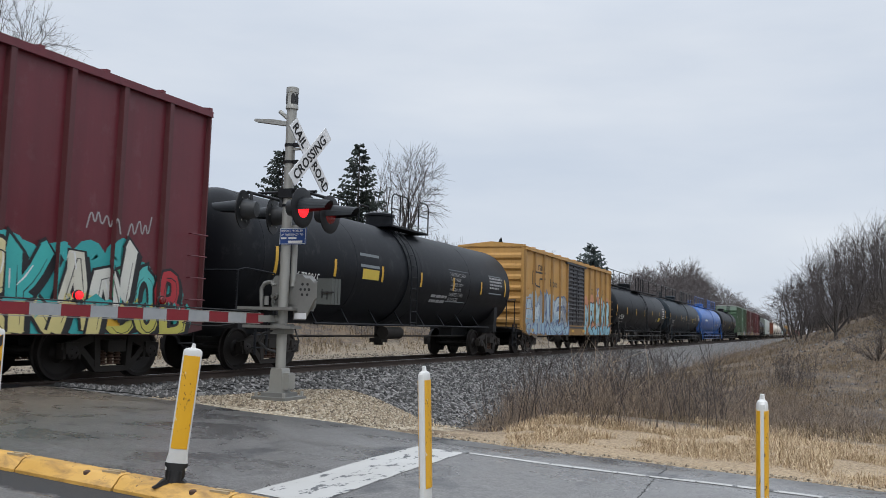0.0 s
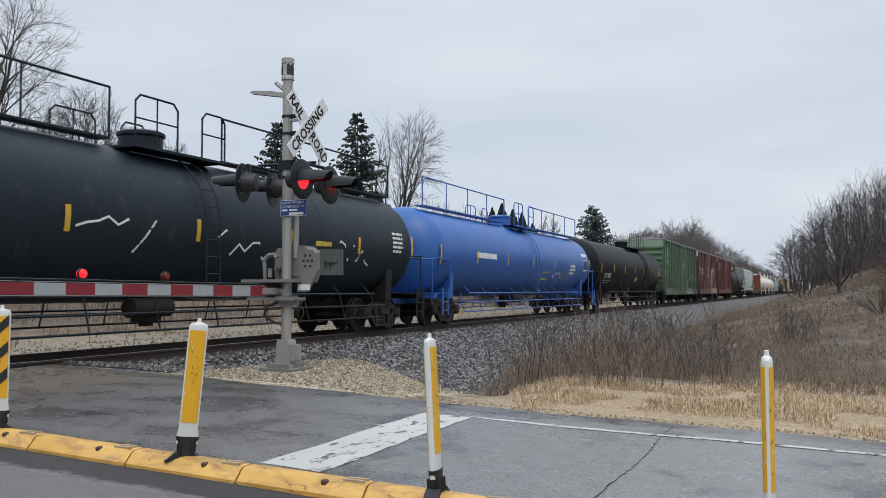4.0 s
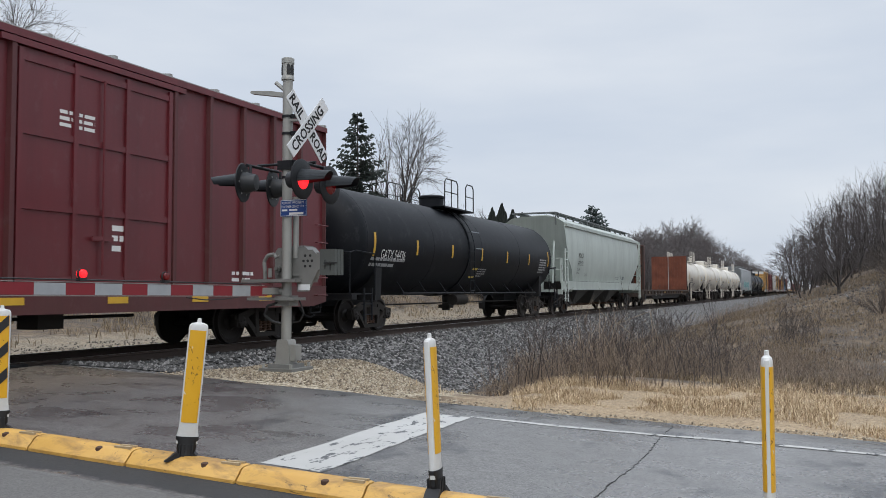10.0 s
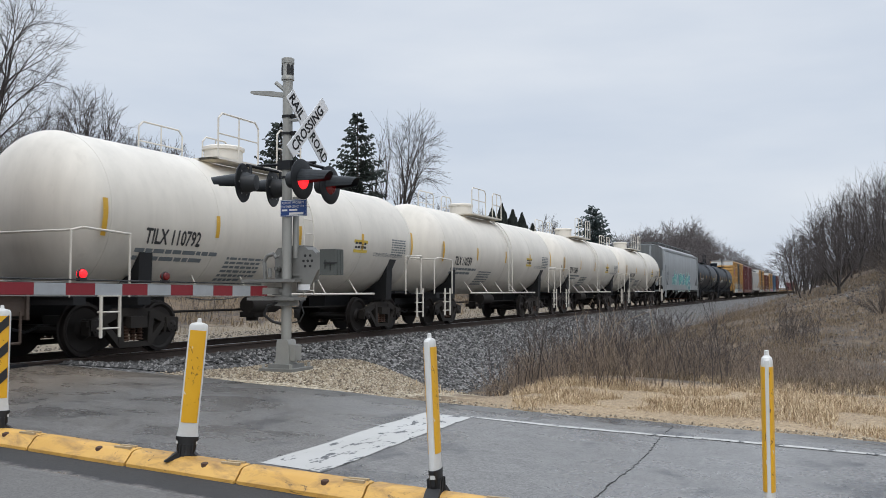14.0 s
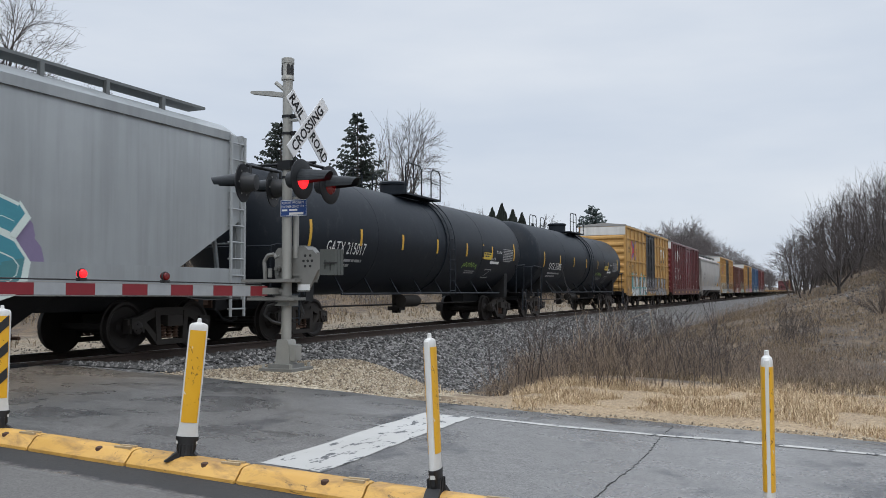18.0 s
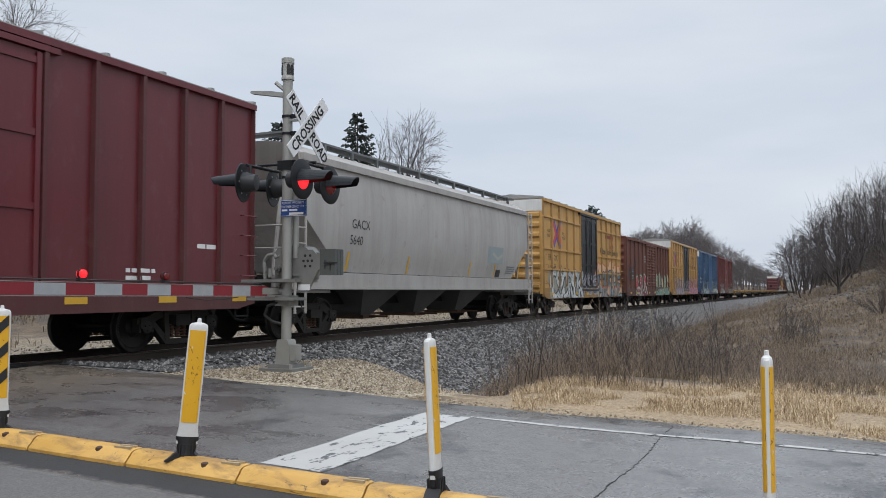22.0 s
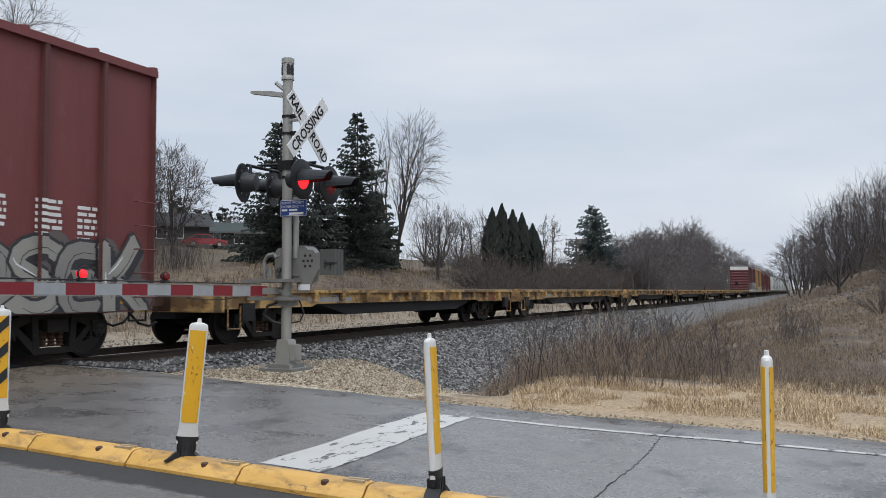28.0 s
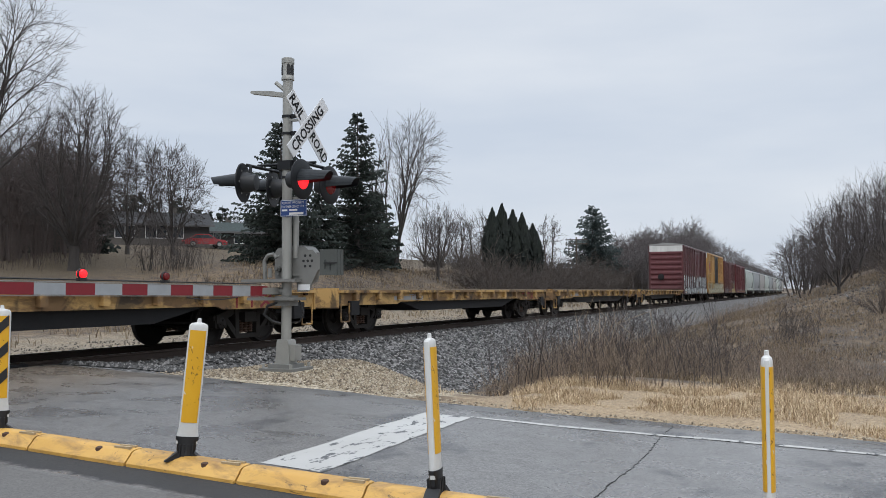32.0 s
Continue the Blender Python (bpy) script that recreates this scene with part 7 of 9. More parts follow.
    part("centre_sill", Solid().box(-half - 0.45, half + 0.45, -0.22, 0.22, 0.72, 1.04).box(-half, -half + 0.25, -hw + 0.05, hw - 0.05, 0.86, 1.06).box(half - 0.25, half, -hw + 0.05, hw - 0.05, 0.86, 1.06), M_BLACK, w)
    part("brake_tank", Solid().tube((-1.4, -0.7, 0.62), (-0.3, -0.7, 0.62), 0.19, 14).box(0.3, 0.8, -0.95, -0.5, 0.5, 0.9).tube((-2.8, -0.5, 0.66), (2.8, -0.5, 0.66), 0.03), M_STEEL, w)
    for mat, tris, what in marks:
        decal("marking", tris, mat, w, sorted(steps_with_door(steps, dx0, dx1, hw)), what)
    face = sorted(steps_with_door(steps, dx0, dx1, hw))
    for src in sorted({paint.name, dp.name}):
        for tag in PAINT_ARGS[src][4] or ():
            graffiti(w, face, tag, (z0 + 0.165, -hw - rib_d - 0.006, z0 - deep - 0.10))
    x = -half + 0.9
    while x < half - 0.6:
        decal("reflector_strip", quad(x, z0 - 0.155, x + 0.45, z0 - 0.045), M_AMBER, w, [(-half, half, -hw - rib_d - 0.0125)], "amber reflective strip")
        x += 2.05
    running_gear(w, half, mid, 1.75, 0.98)
    return w


def steps_with_door(steps, dx0, dx1, hw):
    out = []
    for a, b, y in steps:
        if b <= dx0 or a >= dx1:
            out.append((a, b, y))
        else:
            out.append((a, b, -hw - 0.039))
    return out


def tank_paint(name, color, rough=0.45, dirt=0.3, rust=0.0, tags=None):
    mat = car_paint(name, color, rust, dirt, rough, tags, 0.2)
    if max(color[:3]) < 0.05:
        for n in mat.node_tree.nodes:
            if n.type == "BSDF_PRINCIPLED":
                n.inputs["Specular IOR Level"].default_value = 0.14
    return mat


def tank(name, s0, s1, r, zc, paint, label, couple=0.95, frame_mat=None, marks=(), amber=7, dome="cap", long_rail=False, jacket=None, fit_mat=None, low_rail=True, low_walk=False, ladder_x=0.3, reach=None, deck_half=1.25, deck_mid=0.0):
    """A tank wagon: shell with dished heads, saddles, handrails, hatch platform."""
    w, mid, half = wagon(name, s0, s1, label, "tank car")
    fm = frame_mat or M_BLACK
    ft = fit_mat or paint
    hs = half - 0.05
    hd = r * 0.52
    prof = [(-hs + hd * (1 - math.cos(math.pi / 2 * i / 10)), max(0.02, r * math.sin(math.pi / 2 * i / 10))) for i in range(11)]
    full = prof + [(-x, rr) for x, rr in reversed(prof)]
    shell = part("shell", Solid().lathe(full, "x", 64, pose(0, 0, zc)), paint, w, "welded cylindrical tank shell", 50)
    for x in (-hs + hd, -hs * 0.45, 0.0, hs * 0.45, hs - hd):
        part("weld_seam", Solid().lathe([(x - 0.014, r - 0.01), (x - 0.006, r + 0.004), (x + 0.006, r + 0.004), (x + 0.014, r - 0.01)], "x", 64, pose(0, 0, zc)), paint, shell)
    if jacket is not None:
        part("hatch_band", Solid().lathe([(jacket - 0.24, r - 0.02), (jacket - 0.24, r + 0.035), (jacket + 0.24, r + 0.035), (jacket + 0.24, r - 0.02)], "x", 64, pose(0, 0, zc)), ft, shell)
    # saddles and stub sills
    for k in (-1, 1):
        xb = k * (half - 1.75)
        part("saddle", Solid().prism([(-1.25, 0.86), (1.25, 0.86), (1.28, zc - r * 0.45), (1.05, zc - r * 0.72), (0.5, zc - r * 0.96), (-0.5, zc - r * 0.96), (-1.05, zc - r * 0.72), (-1.28, zc - r * 0.45)], "x", xb - 0.16, xb + 0.16), fm, w, "steel saddle under the tank")
        part("stub_sill", Solid().box(*sorted((k * (half - 3.4), k * (half + 0.35))), -0.24, 0.24, 0.70, zc - r * 0.92).box(*sorted((k * (half - 0.25), k * half)), -1.45, 1.45, 0.88, 1.02), fm, w)
        part("end_sheet", Solid().box(*sorted((k * (half - 0.75), k * (half + 0.03))), -1.45, 1.45, 1.0, 1.04), fm, w)
        # bent end handrail
        xe, xi = k * (half + 0.02), k * (half - 1.15)
        part("end_rail", Solid().path([(xi, -1.48, 1.0), (xi, -1.48, 2.05), (xe - k * 0.15, -1.48, 2.1), (xe, -1.40, 2.05), (xe, -1.0, 2.05), (xe, 0.0, 2.05), (xe, 1.4, 2.05)], 0.02).tube((xe, -1.40, 1.0), (xe, -1.4, 2.05), 0.02, 6), ft, w, "bent steel pipe handrail")
        part("end_ladder", ladder(k * (half - 0.5) - (0.0 if k < 0 else 0.0), -1.52, 0.5, 1.02, 0.4, 3, "x", 0.016, True), ft, w)
        part("end_ladder", Solid().path([(k * (half - 0.02), 0.9, 1.0), (k * (half - 0.02), 0.9, 2.05)], 0.018), ft, w)
    # low side rail with hangers
    if low_rail:
        for k in (-1, 1):
            s = Solid()
            s.tube((-half + 2.9, k * 1.42, 1.02), (half - 2.9, k * 1.42, 1.02), 0.028, 6)
            x = -half + 3.0
            while x < half - 2.9:
                s.tube((x, k * 1.42, 1.02), (x + 0.22, k * 1.05, zc - r * 0.72), 0.018, 5)
                x += 1.5
            part("side_rail", s, ft, w, "low pipe rail along the tank")
    if low_walk:
        for k in (-1, 1):
            s = Solid().tube((-half + 2.4, k * 1.46, 0.72), (half - 2.4, k * 1.46, 0.72), 0.022, 6).tube((-half + 2.4, k * 1.46, 0.42), (half - 2.4, k * 1.46, 0.42), 0.022, 6)
            x = -half + 2.4
            while x <= half - 2.3:
                s.tube((x, k * 1.46, 0.40), (x, k * 1.30, 1.04), 0.018, 5)
                x += 1.6
            part("step_rail", s, ft, w, "lower step rail with hangers")
    part("outlet", Solid().tube((0.2, 0, 0.42), (0.2, 0, zc - r * 0.97), 0.14, 12).box(0.0, 0.4, -0.2, 0.2, 0.5, 0.62).tube((-1.1, -0.8, 0.8), (-0.1, -0.8, 0.8), 0.18, 12).tube((-half + 2.6, -0.5, 0.7), (half - 2.6, -0.5, 0.7), 0.025, 5), M_STEEL, w, "bottom outlet and brake gear")
    # hatch, platform and rails on top
    zt = zc + r
    if dome == "cap":
        d = part("dome", Solid().lathe([(zt - 0.15, 0.42), (zt + 0.32, 0.42), (zt + 0.34, 0.46), (zt + 0.40, 0.46), (zt + 0.44, 0.38), (zt + 0.46, 0.05)], "z", 24, pose(deck_mid, 0, 0)), ft, w, "bolted valve housing")
    elif dome == "box":
        d = part("dome", Solid().box(deck_mid - 0.55, deck_mid + 0.55, -0.5, 0.5, zt - 0.12, zt + 0.42).box(deck_mid - 0.6, deck_mid + 0.6, -0.55, 0.55, zt + 0.38, zt + 0.46), ft, w, "boxy valve housing")
    pl, dm = deck_half, deck_mid
    deck = Solid()
    for k in (-1, 1):
        deck.box(dm - pl, dm + pl, *sorted((k * 0.55, k * 1.05)), zt - 0.10, zt - 0.05)
    deck.box(dm - pl, dm - pl + 0.4, -1.05, 1.05, zt - 0.1, zt - 0.05).box(dm + pl - 0.4, dm + pl, -1.05, 1.05, zt - 0.1, zt - 0.05)
    part("platform", deck, ft, w, "hatch platform of grating")
    for k in (-1, 1):
        for x0, x1 in ((dm - pl, dm - 0.15), (dm + 0.55, dm + pl)):
            hr = Solid().path([(x0, k * 1.03, zt - 0.08), (x0, k * 1.03, zt + 0.72), (x0 + 0.12, k * 1.03, zt + 0.84), (x1 - 0.12, k * 1.03, zt + 0.84), (x1, k * 1.03, zt + 0.72), (x1, k * 1.03, zt - 0.08)], 0.02)
            hr.tube((x0, k * 1.03, zt + 0.42), (x1, k * 1.03, zt + 0.42), 0.015, 6)
            for j in range(1, int((x1 - x0) / 0.9) + 1):
                xm = x0 + (x1 - x0) * j / (int((x1 - x0) / 0.9) + 1)
                hr.tube((xm, k * 1.03, zt - 0.08), (xm, k * 1.03, zt + 0.84), 0.016, 6)
            part("platform_rail", hr, ft, w)
    lad = Solid()
    for dx in (-0.2, 0.2):
        pts = [(ladder_x + dx, -math.sqrt(max(0.0, (r + 0.1) ** 2 - (z - zc) ** 2)), z) for z in [zt - 0.02 - 0.1 * i for i in range(int((zt - zc) / 0.1) + 1)]] + [(ladder_x + dx, -r - 0.1, 1.0)]
        lad.path(pts[1:], 0.016, 5)
    z = 1.1
    while z < zt - 0.1:
        y = -r - 0.1 if z < zc else -math.sqrt(max(0.01, (r + 0.1) ** 2 - (z - zc) ** 2))
        lad.tube((ladder_x - 0.2, y, z), (ladder_x + 0.2, y, z), 0.013, 5)
        z += 0.32
    part("tank_ladder", lad, ft, w, "narrow ladder curving up the tank")
    if long_rail:
        s = Solid()
        for x0, x1 in ((-hs + 0.7, -pl - 0.3), (pl + 0.3, hs - 0.7)):
            s.box(x0, x1, -0.75, -0.45, zt + 0.0, zt + 0.04)
            s.path([(x0, -0.72, zt), (x0, -0.72, zt + 0.92), (x1, -0.72, zt + 0.92), (x1, -0.72, zt)], 0.022)
            s.tube((x0, -0.72, zt + 0.5), (x1, -0.72, zt + 0.5), 0.014, 5) if long_rail == 2 else None
            x = x0 + 1.9
            while x < x1:
                s.tube((x, -0.72, zt), (x, -0.72, zt + 0.92), 0.018, 5)
                x += 1.9
        part("roof_walk", s, ft, w, "running board with tall pipe rail on the tank's top")
    y_of = lambda z: -math.sqrt(max(0.0, (r + 0.006) ** 2 - (z - zc) ** 2))
    if amber:
        for i in range(amber):
            x = (reach or hs - hd * 0.75) * (2 * i / (amber - 1) - 1)
            h = 0.62 if i in (0, amber - 1) else 0.42
            b = zc - 0.30 if i else zc - 0.42
            tr = []
            for j in range(6):
                tr += quad(x - 0.055, b + h * j / 6, x + 0.055, b + h * (j + 1) / 6)
            decal("reflector_strip", tr, M_AMBER, w, y_of, "upright amber reflective strip")
    for mat, tris, what in marks:
        decal("marking", tris, mat, w, y_of, what)
    running_gear(w, half, mid, 1.75, couple)
    return w


def hopper(name, s0, s1, top, paint, label, bays=3, marks=(), curved=True, sill=True, couple=0.9):
    """A covered hopper: bulging sides, sloped ends with open framing, chutes, hatch walkway."""
    w, mid, half = wagon(name, s0, s1, label, "hopper car")
    hb = half - 1.35                    # body's half length at the top
    z1 = 1.55
    if curved:
        side = [(-1.36, z1), (-1.47, z1 + 0.5), (-1.53, z1 + 1.2), (-1.52, z1 + 1.9), (-1.42, top - 0.28), (-1.05, top - 0.05), (-0.55, top + 0.02)]
    else:
        side = [(-1.50, z1 - 0.02), (-1.50, z1 + 0.95), (-1.50, z1 + 1.3), (-1.50, top - 0.55), (-1.42, top - 0.32), (-1.05, top - 0.06), (-0.55, top + 0.02)]
    outline = side + [(-y, z) for y, z in reversed(side)]
    s = Solid()
    n = len(outline)
    rings = []
    # slope sheets: the lower body is shorter than the upper
    for k, grow in ((-1, 0), (1, 0)):
        ring = []
        for y, z in outline:
            inset = 1.7 * (1 - ease(z1 - 0.1, z1 + 1.5, z)) if curved else 1.75 * (1 - min(1.0, max(0.0, (z - z1) / 0.95)))
            ring.append((k * (hb + (0.9 if curved else 1.15) - inset), y, z))
        rings.append(ring)
    base = [p for rg in rings for p in rg]
    f = [(i, (i + 1) % n, n + (i + 1) % n, n + i) for i in range(n)]
    s.add(base, f)
    s.add(rings[0], [tuple(range(n))])
    s.add(rings[1], [tuple(range(n))])
    part("body", s, paint, w, "smooth bulging covered hopper body", 30)
    for k in (-1, 1):
        part("side_sill", Solid().box(-half + 0.1, half - 0.1, *sorted((k * 1.38, k * 1.54)), z1 - 0.42, z1 - 0.02).box(-half + 0.1, half - 0.1, *sorted((k * 1.54, k * 1.58)), z1 - 0.42, z1 - 0.36), paint, w)
        part("top_chord", Solid().box(-hb - 0.8, hb + 0.8, *sorted((k * 1.38, k * 1.52)), top - 0.46, top - 0.30), paint, w)
        e = k * (half - 0.15)
        # end frame
        for c in (-1, 1):
            part("end_post", Solid().box(*sorted((e, e - k * 0.1)), *sorted((c * 1.42, c * 1.32)), z1 - 0.1, z1 + 1.0).tube((e - k * 0.05, c * 0.95, z1 - 0.1), (k * (hb + 0.75), c * 0.95, top - 0.6), 0.05, 6), paint, w)
        if not curved:
            for c in (-1, 1):
                part("corner_post", Solid().box(*sorted((e, e - k * 0.09)), *sorted((c * 1.545, c * 1.40)), z1 - 0.45, top - 0.32), paint, w, "full-height corner post")
            for c in (-0.5, 0.5):
                part("end_rib", Solid().box(*sorted((e + k * 0.02, e - k * 0.06)), c - 0.06, c + 0.06, z1 + 0.9, top - 0.1), paint, w)
        part("end_platform", Solid().box(*sorted((e, k * (half - 1.9))), -1.4, 1.4, z1 - 0.5, z1 - 0.44).box(*sorted((k * (half + 0.05), k * (half - 0.1))), -1.45, 1.45, z1 - 0.62, z1 - 0.4), paint, w, "open end platform")
        part("end_ladder", ladder(e - (0.42 if k > 0 else 0), -1.56, z1 - 0.8, top - 0.5 if k > 0 else z1 + 1.3, 0.42, 11 if k > 0 else 7, "x", 0.018, True), paint, w, "end ladder")
        part("end_rail", Solid().path([(e, -1.4, z1 + 1.0), (e, 0, z1 + 1.0), (e, 1.4, z1 + 1.0)], 0.02).path([(e, -1.4, z1 + 0.5), (e, 1.4, z1 + 0.5)], 0.018), paint, w)
        part("slope_rib", Solid().box(*sorted((k * (half - 1.75), k * (half - 1.6))), -0.06, 0.06, z1 - 0.4, top - 1.0), paint, w)
        part("air_tank", Solid().tube((k * (half - 1.1), 0.3, z1 - 0.12), (k * (half - 1.1), 1.1, z1 - 0.12), 0.24, 14), M_STEEL, w)
    # chutes
    span = 2 * (half - 3.6)
    for i in range(bays):
        x = -span / 2 + span * (i + 0.5) / bays
        u = span / bays * 0.47
        ch = Solid()
        v = [(x - u, -1.36, z1), (x + u, -1.36, z1), (x + u, 1.36, z1), (x - u, 1.36, z1), (x - 0.28, -0.5, 0.42), (x + 0.28, -0.5, 0.42), (x + 0.28, 0.5, 0.42), (x - 0.28, 0.5, 0.42)]
        ch.add(v, [(3, 2, 1, 0), (4, 5, 6, 7), (0, 1, 5, 4), (1, 2, 6, 5), (2, 3, 7, 6), (3, 0, 4, 7)])
        c = part("chute", ch, M_GREYDARK if curved else M_BLACK, w, "sloped discharge chute")
        part("chute_gate", Solid().box(x - 0.36, x + 0.36, -0.62, 0.62, 0.34, 0.44).tube((x, -1.2, 0.40), (x, 1.2, 0.40), 0.03, 6), M_RUST, c)
    # roof walkway and hatches
    walk_s = Solid()
    for k in (-1, 1):
        walk_s.box(-hb - 0.6, hb + 0.6, *sorted((k * 0.62, k * 1.05)), top + 0.15, top + 0.20)
    x = -hb - 0.5
    i = 0
    while x < hb + 0.5:
        walk_s.box(x - 0.04, x + 0.04, -1.08, -1.0, top - 0.12, top + 0.16).box(x - 0.04, x + 0.04, 1.0, 1.08, top - 0.12, top + 0.16)
        x += 1.35
    part("roof_walk", walk_s, M_GALV, w, "grated roof walkway on brackets")
    hat = Solid().box(-hb, hb, -0.42, 0.42, top - 0.02, top + 0.14)
    part("roof_hatch", hat, paint, w, "long trough hatch cover")
    part("end_crossover", Solid().box(-hb - 0.95, -hb - 0.55, -1.05, 1.05, top + 0.15, top + 0.2).path([(-hb - 0.9, -1.05, top - 0.4), (-hb - 0.9, -1.05, top + 0.18)], 0.03), M_GALV, w)
    part("centre_sill", Solid().box(-half - 0.3, half + 0.3, -0.2, 0.2, 0.74, 1.06), M_BLACK, w)
    yt = sorted((z, y) for y, z in side)

    def y_of(z):
        return lerp_table(yt, z) - 0.008
    for mat, tris, what in marks:
        decal("marking", tris, mat, w, y_of, what)
    for tag in PAINT_ARGS[paint.name][4] or ():
        if "tail" not in label:
            graffiti(w, y_of, tag)
    running_gear(w, half, mid, 1.65, couple)
    return w


def flatcar(name, s0, s1, paint, label, deck_mat, marks=(), bulkhead=None, stakes=(), couple=0.85):
    """A flat wagon: plank deck, deep side sills with stake pockets, trucks."""
    w, mid, half = wagon(name, s0, s1, label, "flatcar")
    zd = 1.10
    for k in (-1, 1):
        y0, y1 = sorted((k * 1.38, k * 1.46))
        sill = [(-half, zd), (half, zd), (half, zd - 0.36), (half - 3.2, zd - 0.36), (half - 3.4, zd - 0.30), (-half + 3.4, zd - 0.30), (-half + 3.2, zd - 0.36), (-half, zd - 0.36)]
        sd = part("side_sill", Solid().prism(sill, "y", y0, y1), paint, w, "weathered painted fish-belly side sill")
        part("sill_flange", Solid().box(-half, half, *sorted((k * 1.40, k * 1.56)), zd - 0.05, zd + 0.012), paint, sd)
        x = -half + 0.8
        while x < half - 0.5:
            part("stake_pocket", Solid().box(x - 0.07, x + 0.07, *sorted((k * 1.46, k * 1.57)), zd - 0.24, zd - 0.051), paint, sd)
            x += 1.22
    nb = int(2 * half / 0.26)
    deck = Solid()
    rng = random.Random(int(s0))
    for i in range(nb):
        x = -half + 2 * half * i / nb
        z = zd + 0.055 + rng.uniform(-0.006, 0.008)
        deck.box(x + 0.006, x + 2 * half / nb - 0.006, -1.50 + rng.uniform(-0.015, 0.015), 1.5, zd + 0.013, z)
    part("deck", deck, deck_mat, w, "worn timber deck planks", 0)
    part("under_frame", Solid().box(-half, half, -0.3, 0.3, zd - 0.55, zd - 0.02).box(-half, -half + 0.3, -1.38, 1.38, zd - 0.4, zd).box(half - 0.3, half, -1.38, 1.38, zd - 0.4, zd).prism([(-half + 3.5, zd - 0.28), (half - 3.5, zd - 0.28), (half - 5.0, zd - 0.58), (-half + 5.0, zd - 0.58)], "y", -1.34, 1.34), M_BLACK, w)
    for k in (-1, 1):
        part("corner_step", Solid().path([(k * (half - 0.1), -1.5, zd - 0.3), (k * (half - 0.1), -1.5, zd - 0.75), (k * (half - 0.5), -1.5, zd - 0.75), (k * (half - 0.5), -1.5, zd - 0.3)], 0.02), paint, w)
        part("end_plate", Solid().box(*sorted((k * half, k * (half + 0.05))), -1.5, 1.5, zd - 0.42, zd + 0.06), paint, w)
        part("end_box", Solid().box(*sorted((k * (half - 0.9), k * (half - 0.5))), -1.56, -1.46, zd - 0.6, zd - 0.25), M_BLACK, w)
    if bulkhead:
        for k in (-1, 1):
            xb = k * (half - 0.83)
            bh = part("bulkhead", Solid().box(xb - 0.07, xb + 0.07, -1.48, 1.48, zd + 0.06, bulkhead), M_BULK, w, "tall rusty timber-faced bulkhead")
            for c in (-1.42, -0.72, 0.0, 0.72, 1.42):
                part("bulkhead_post", Solid().box(*sorted((xb + k * 0.07, xb + k * 0.30)), c - 0.07, c + 0.07, zd + 0.06, bulkhead - 0.03), M_BULKDARK, bh)
            for zz in (bulkhead - 0.16, bulkhead - 1.4, zd + 0.9):
                part("bulkhead_beam", Solid().box(*sorted((xb + k * 0.072, xb + k * 0.24)), -1.47, 1.47, zz, zz + 0.13), M_BULKDARK, bh)
            n = 12
            for i in range(n):
                y = -1.48 + 2.96 * i / n
                part("board", Solid().box(*sorted((xb - k * 0.07, xb - k * (0.105 + 0.01 * (i % 3)))), y + 0.006, y + 2.96 / n - 0.006, zd + 0.09, bulkhead - 0.02 - 0.02 * (i % 2)), M_BULK, bh)
            part("tie_strap", Solid().box(*sorted((xb - k * 0.128, xb - k * 0.137)), 0.02, 0.07, zd + 0.07, bulkhead), M_DULLWHITE, bh, "pale strap hanging down the boards")
    for x, h in stakes:
        part("stake", Solid().box(x - 0.06, x + 0.06, -1.52, -1.40, zd - 0.1, zd + h), M_RUST, w, "rusty upright stake")
    for mat, tris, what in marks:
        decal("marking", tris, mat, w, [(-half, half, -1.466)], what)
    running_gear(w, half, mid, 1.9, couple)
    return w


M_GREYDARK = plain("grimy_grey_paint", (0.10, 0.10, 0.095, 1), 0.7, 0, 0.35, 2)
M_GALV = plain("galvanised_grating", (0.16, 0.17, 0.17, 1), 0.5, 0.5, 0.2, 6)
M_BULK = plain("rusty_boards", (0.165, 0.052, 0.028, 1), 0.9, 0, 0.75, 1.6)
M_BULKDARK = plain("dark_rust_frame", (0.05, 0.028, 0.022, 1), 0.9, 0.1, 0.4, 3)
M_DECK = plain("weathered_planks", (0.22, 0.18, 0.13, 1), 0.9, 0, 0.45, 2.5)
M_DECKDARK = plain("dark_rusty_deck", (0.09, 0.06, 0.045, 1), 0.9, 0, 0.45, 2.5)
# ---- the wagons, in order from the head of the visible train ----
TEAL, WHITE_P, PINK = (0.10, 0.42, 0.42, 1), (0.55, 0.60, 0.60, 1), (0.55, 0.28, 0.36, 1)
BLACK_P, CREAM, LIME, REDP = (0.015, 0.015, 0.018, 1), (0.50, 0.46, 0.30, 1), (0.32, 0.5, 0.08, 1), (0.42, 0.03, 0.04, 1)
SKY_P, GREY_P, GOLD, PURPLE = (0.28, 0.48, 0.55, 1), (0.30, 0.31, 0.32, 1), (0.42, 0.32, 0.07, 1), (0.12, 0.08, 0.22, 1)
MAROON, YELLOW, CNRED = (0.085, 0.022, 0.024, 1), (0.50, 0.285, 0.085, 1), (0.075, 0.019, 0.019, 1)


def spec(x, z, seed, mat=None, w=0.8, h=0.5, rows=5):
    return (mat or M_WHITE, bars(x, z, w, h, rows, seed), "small print")


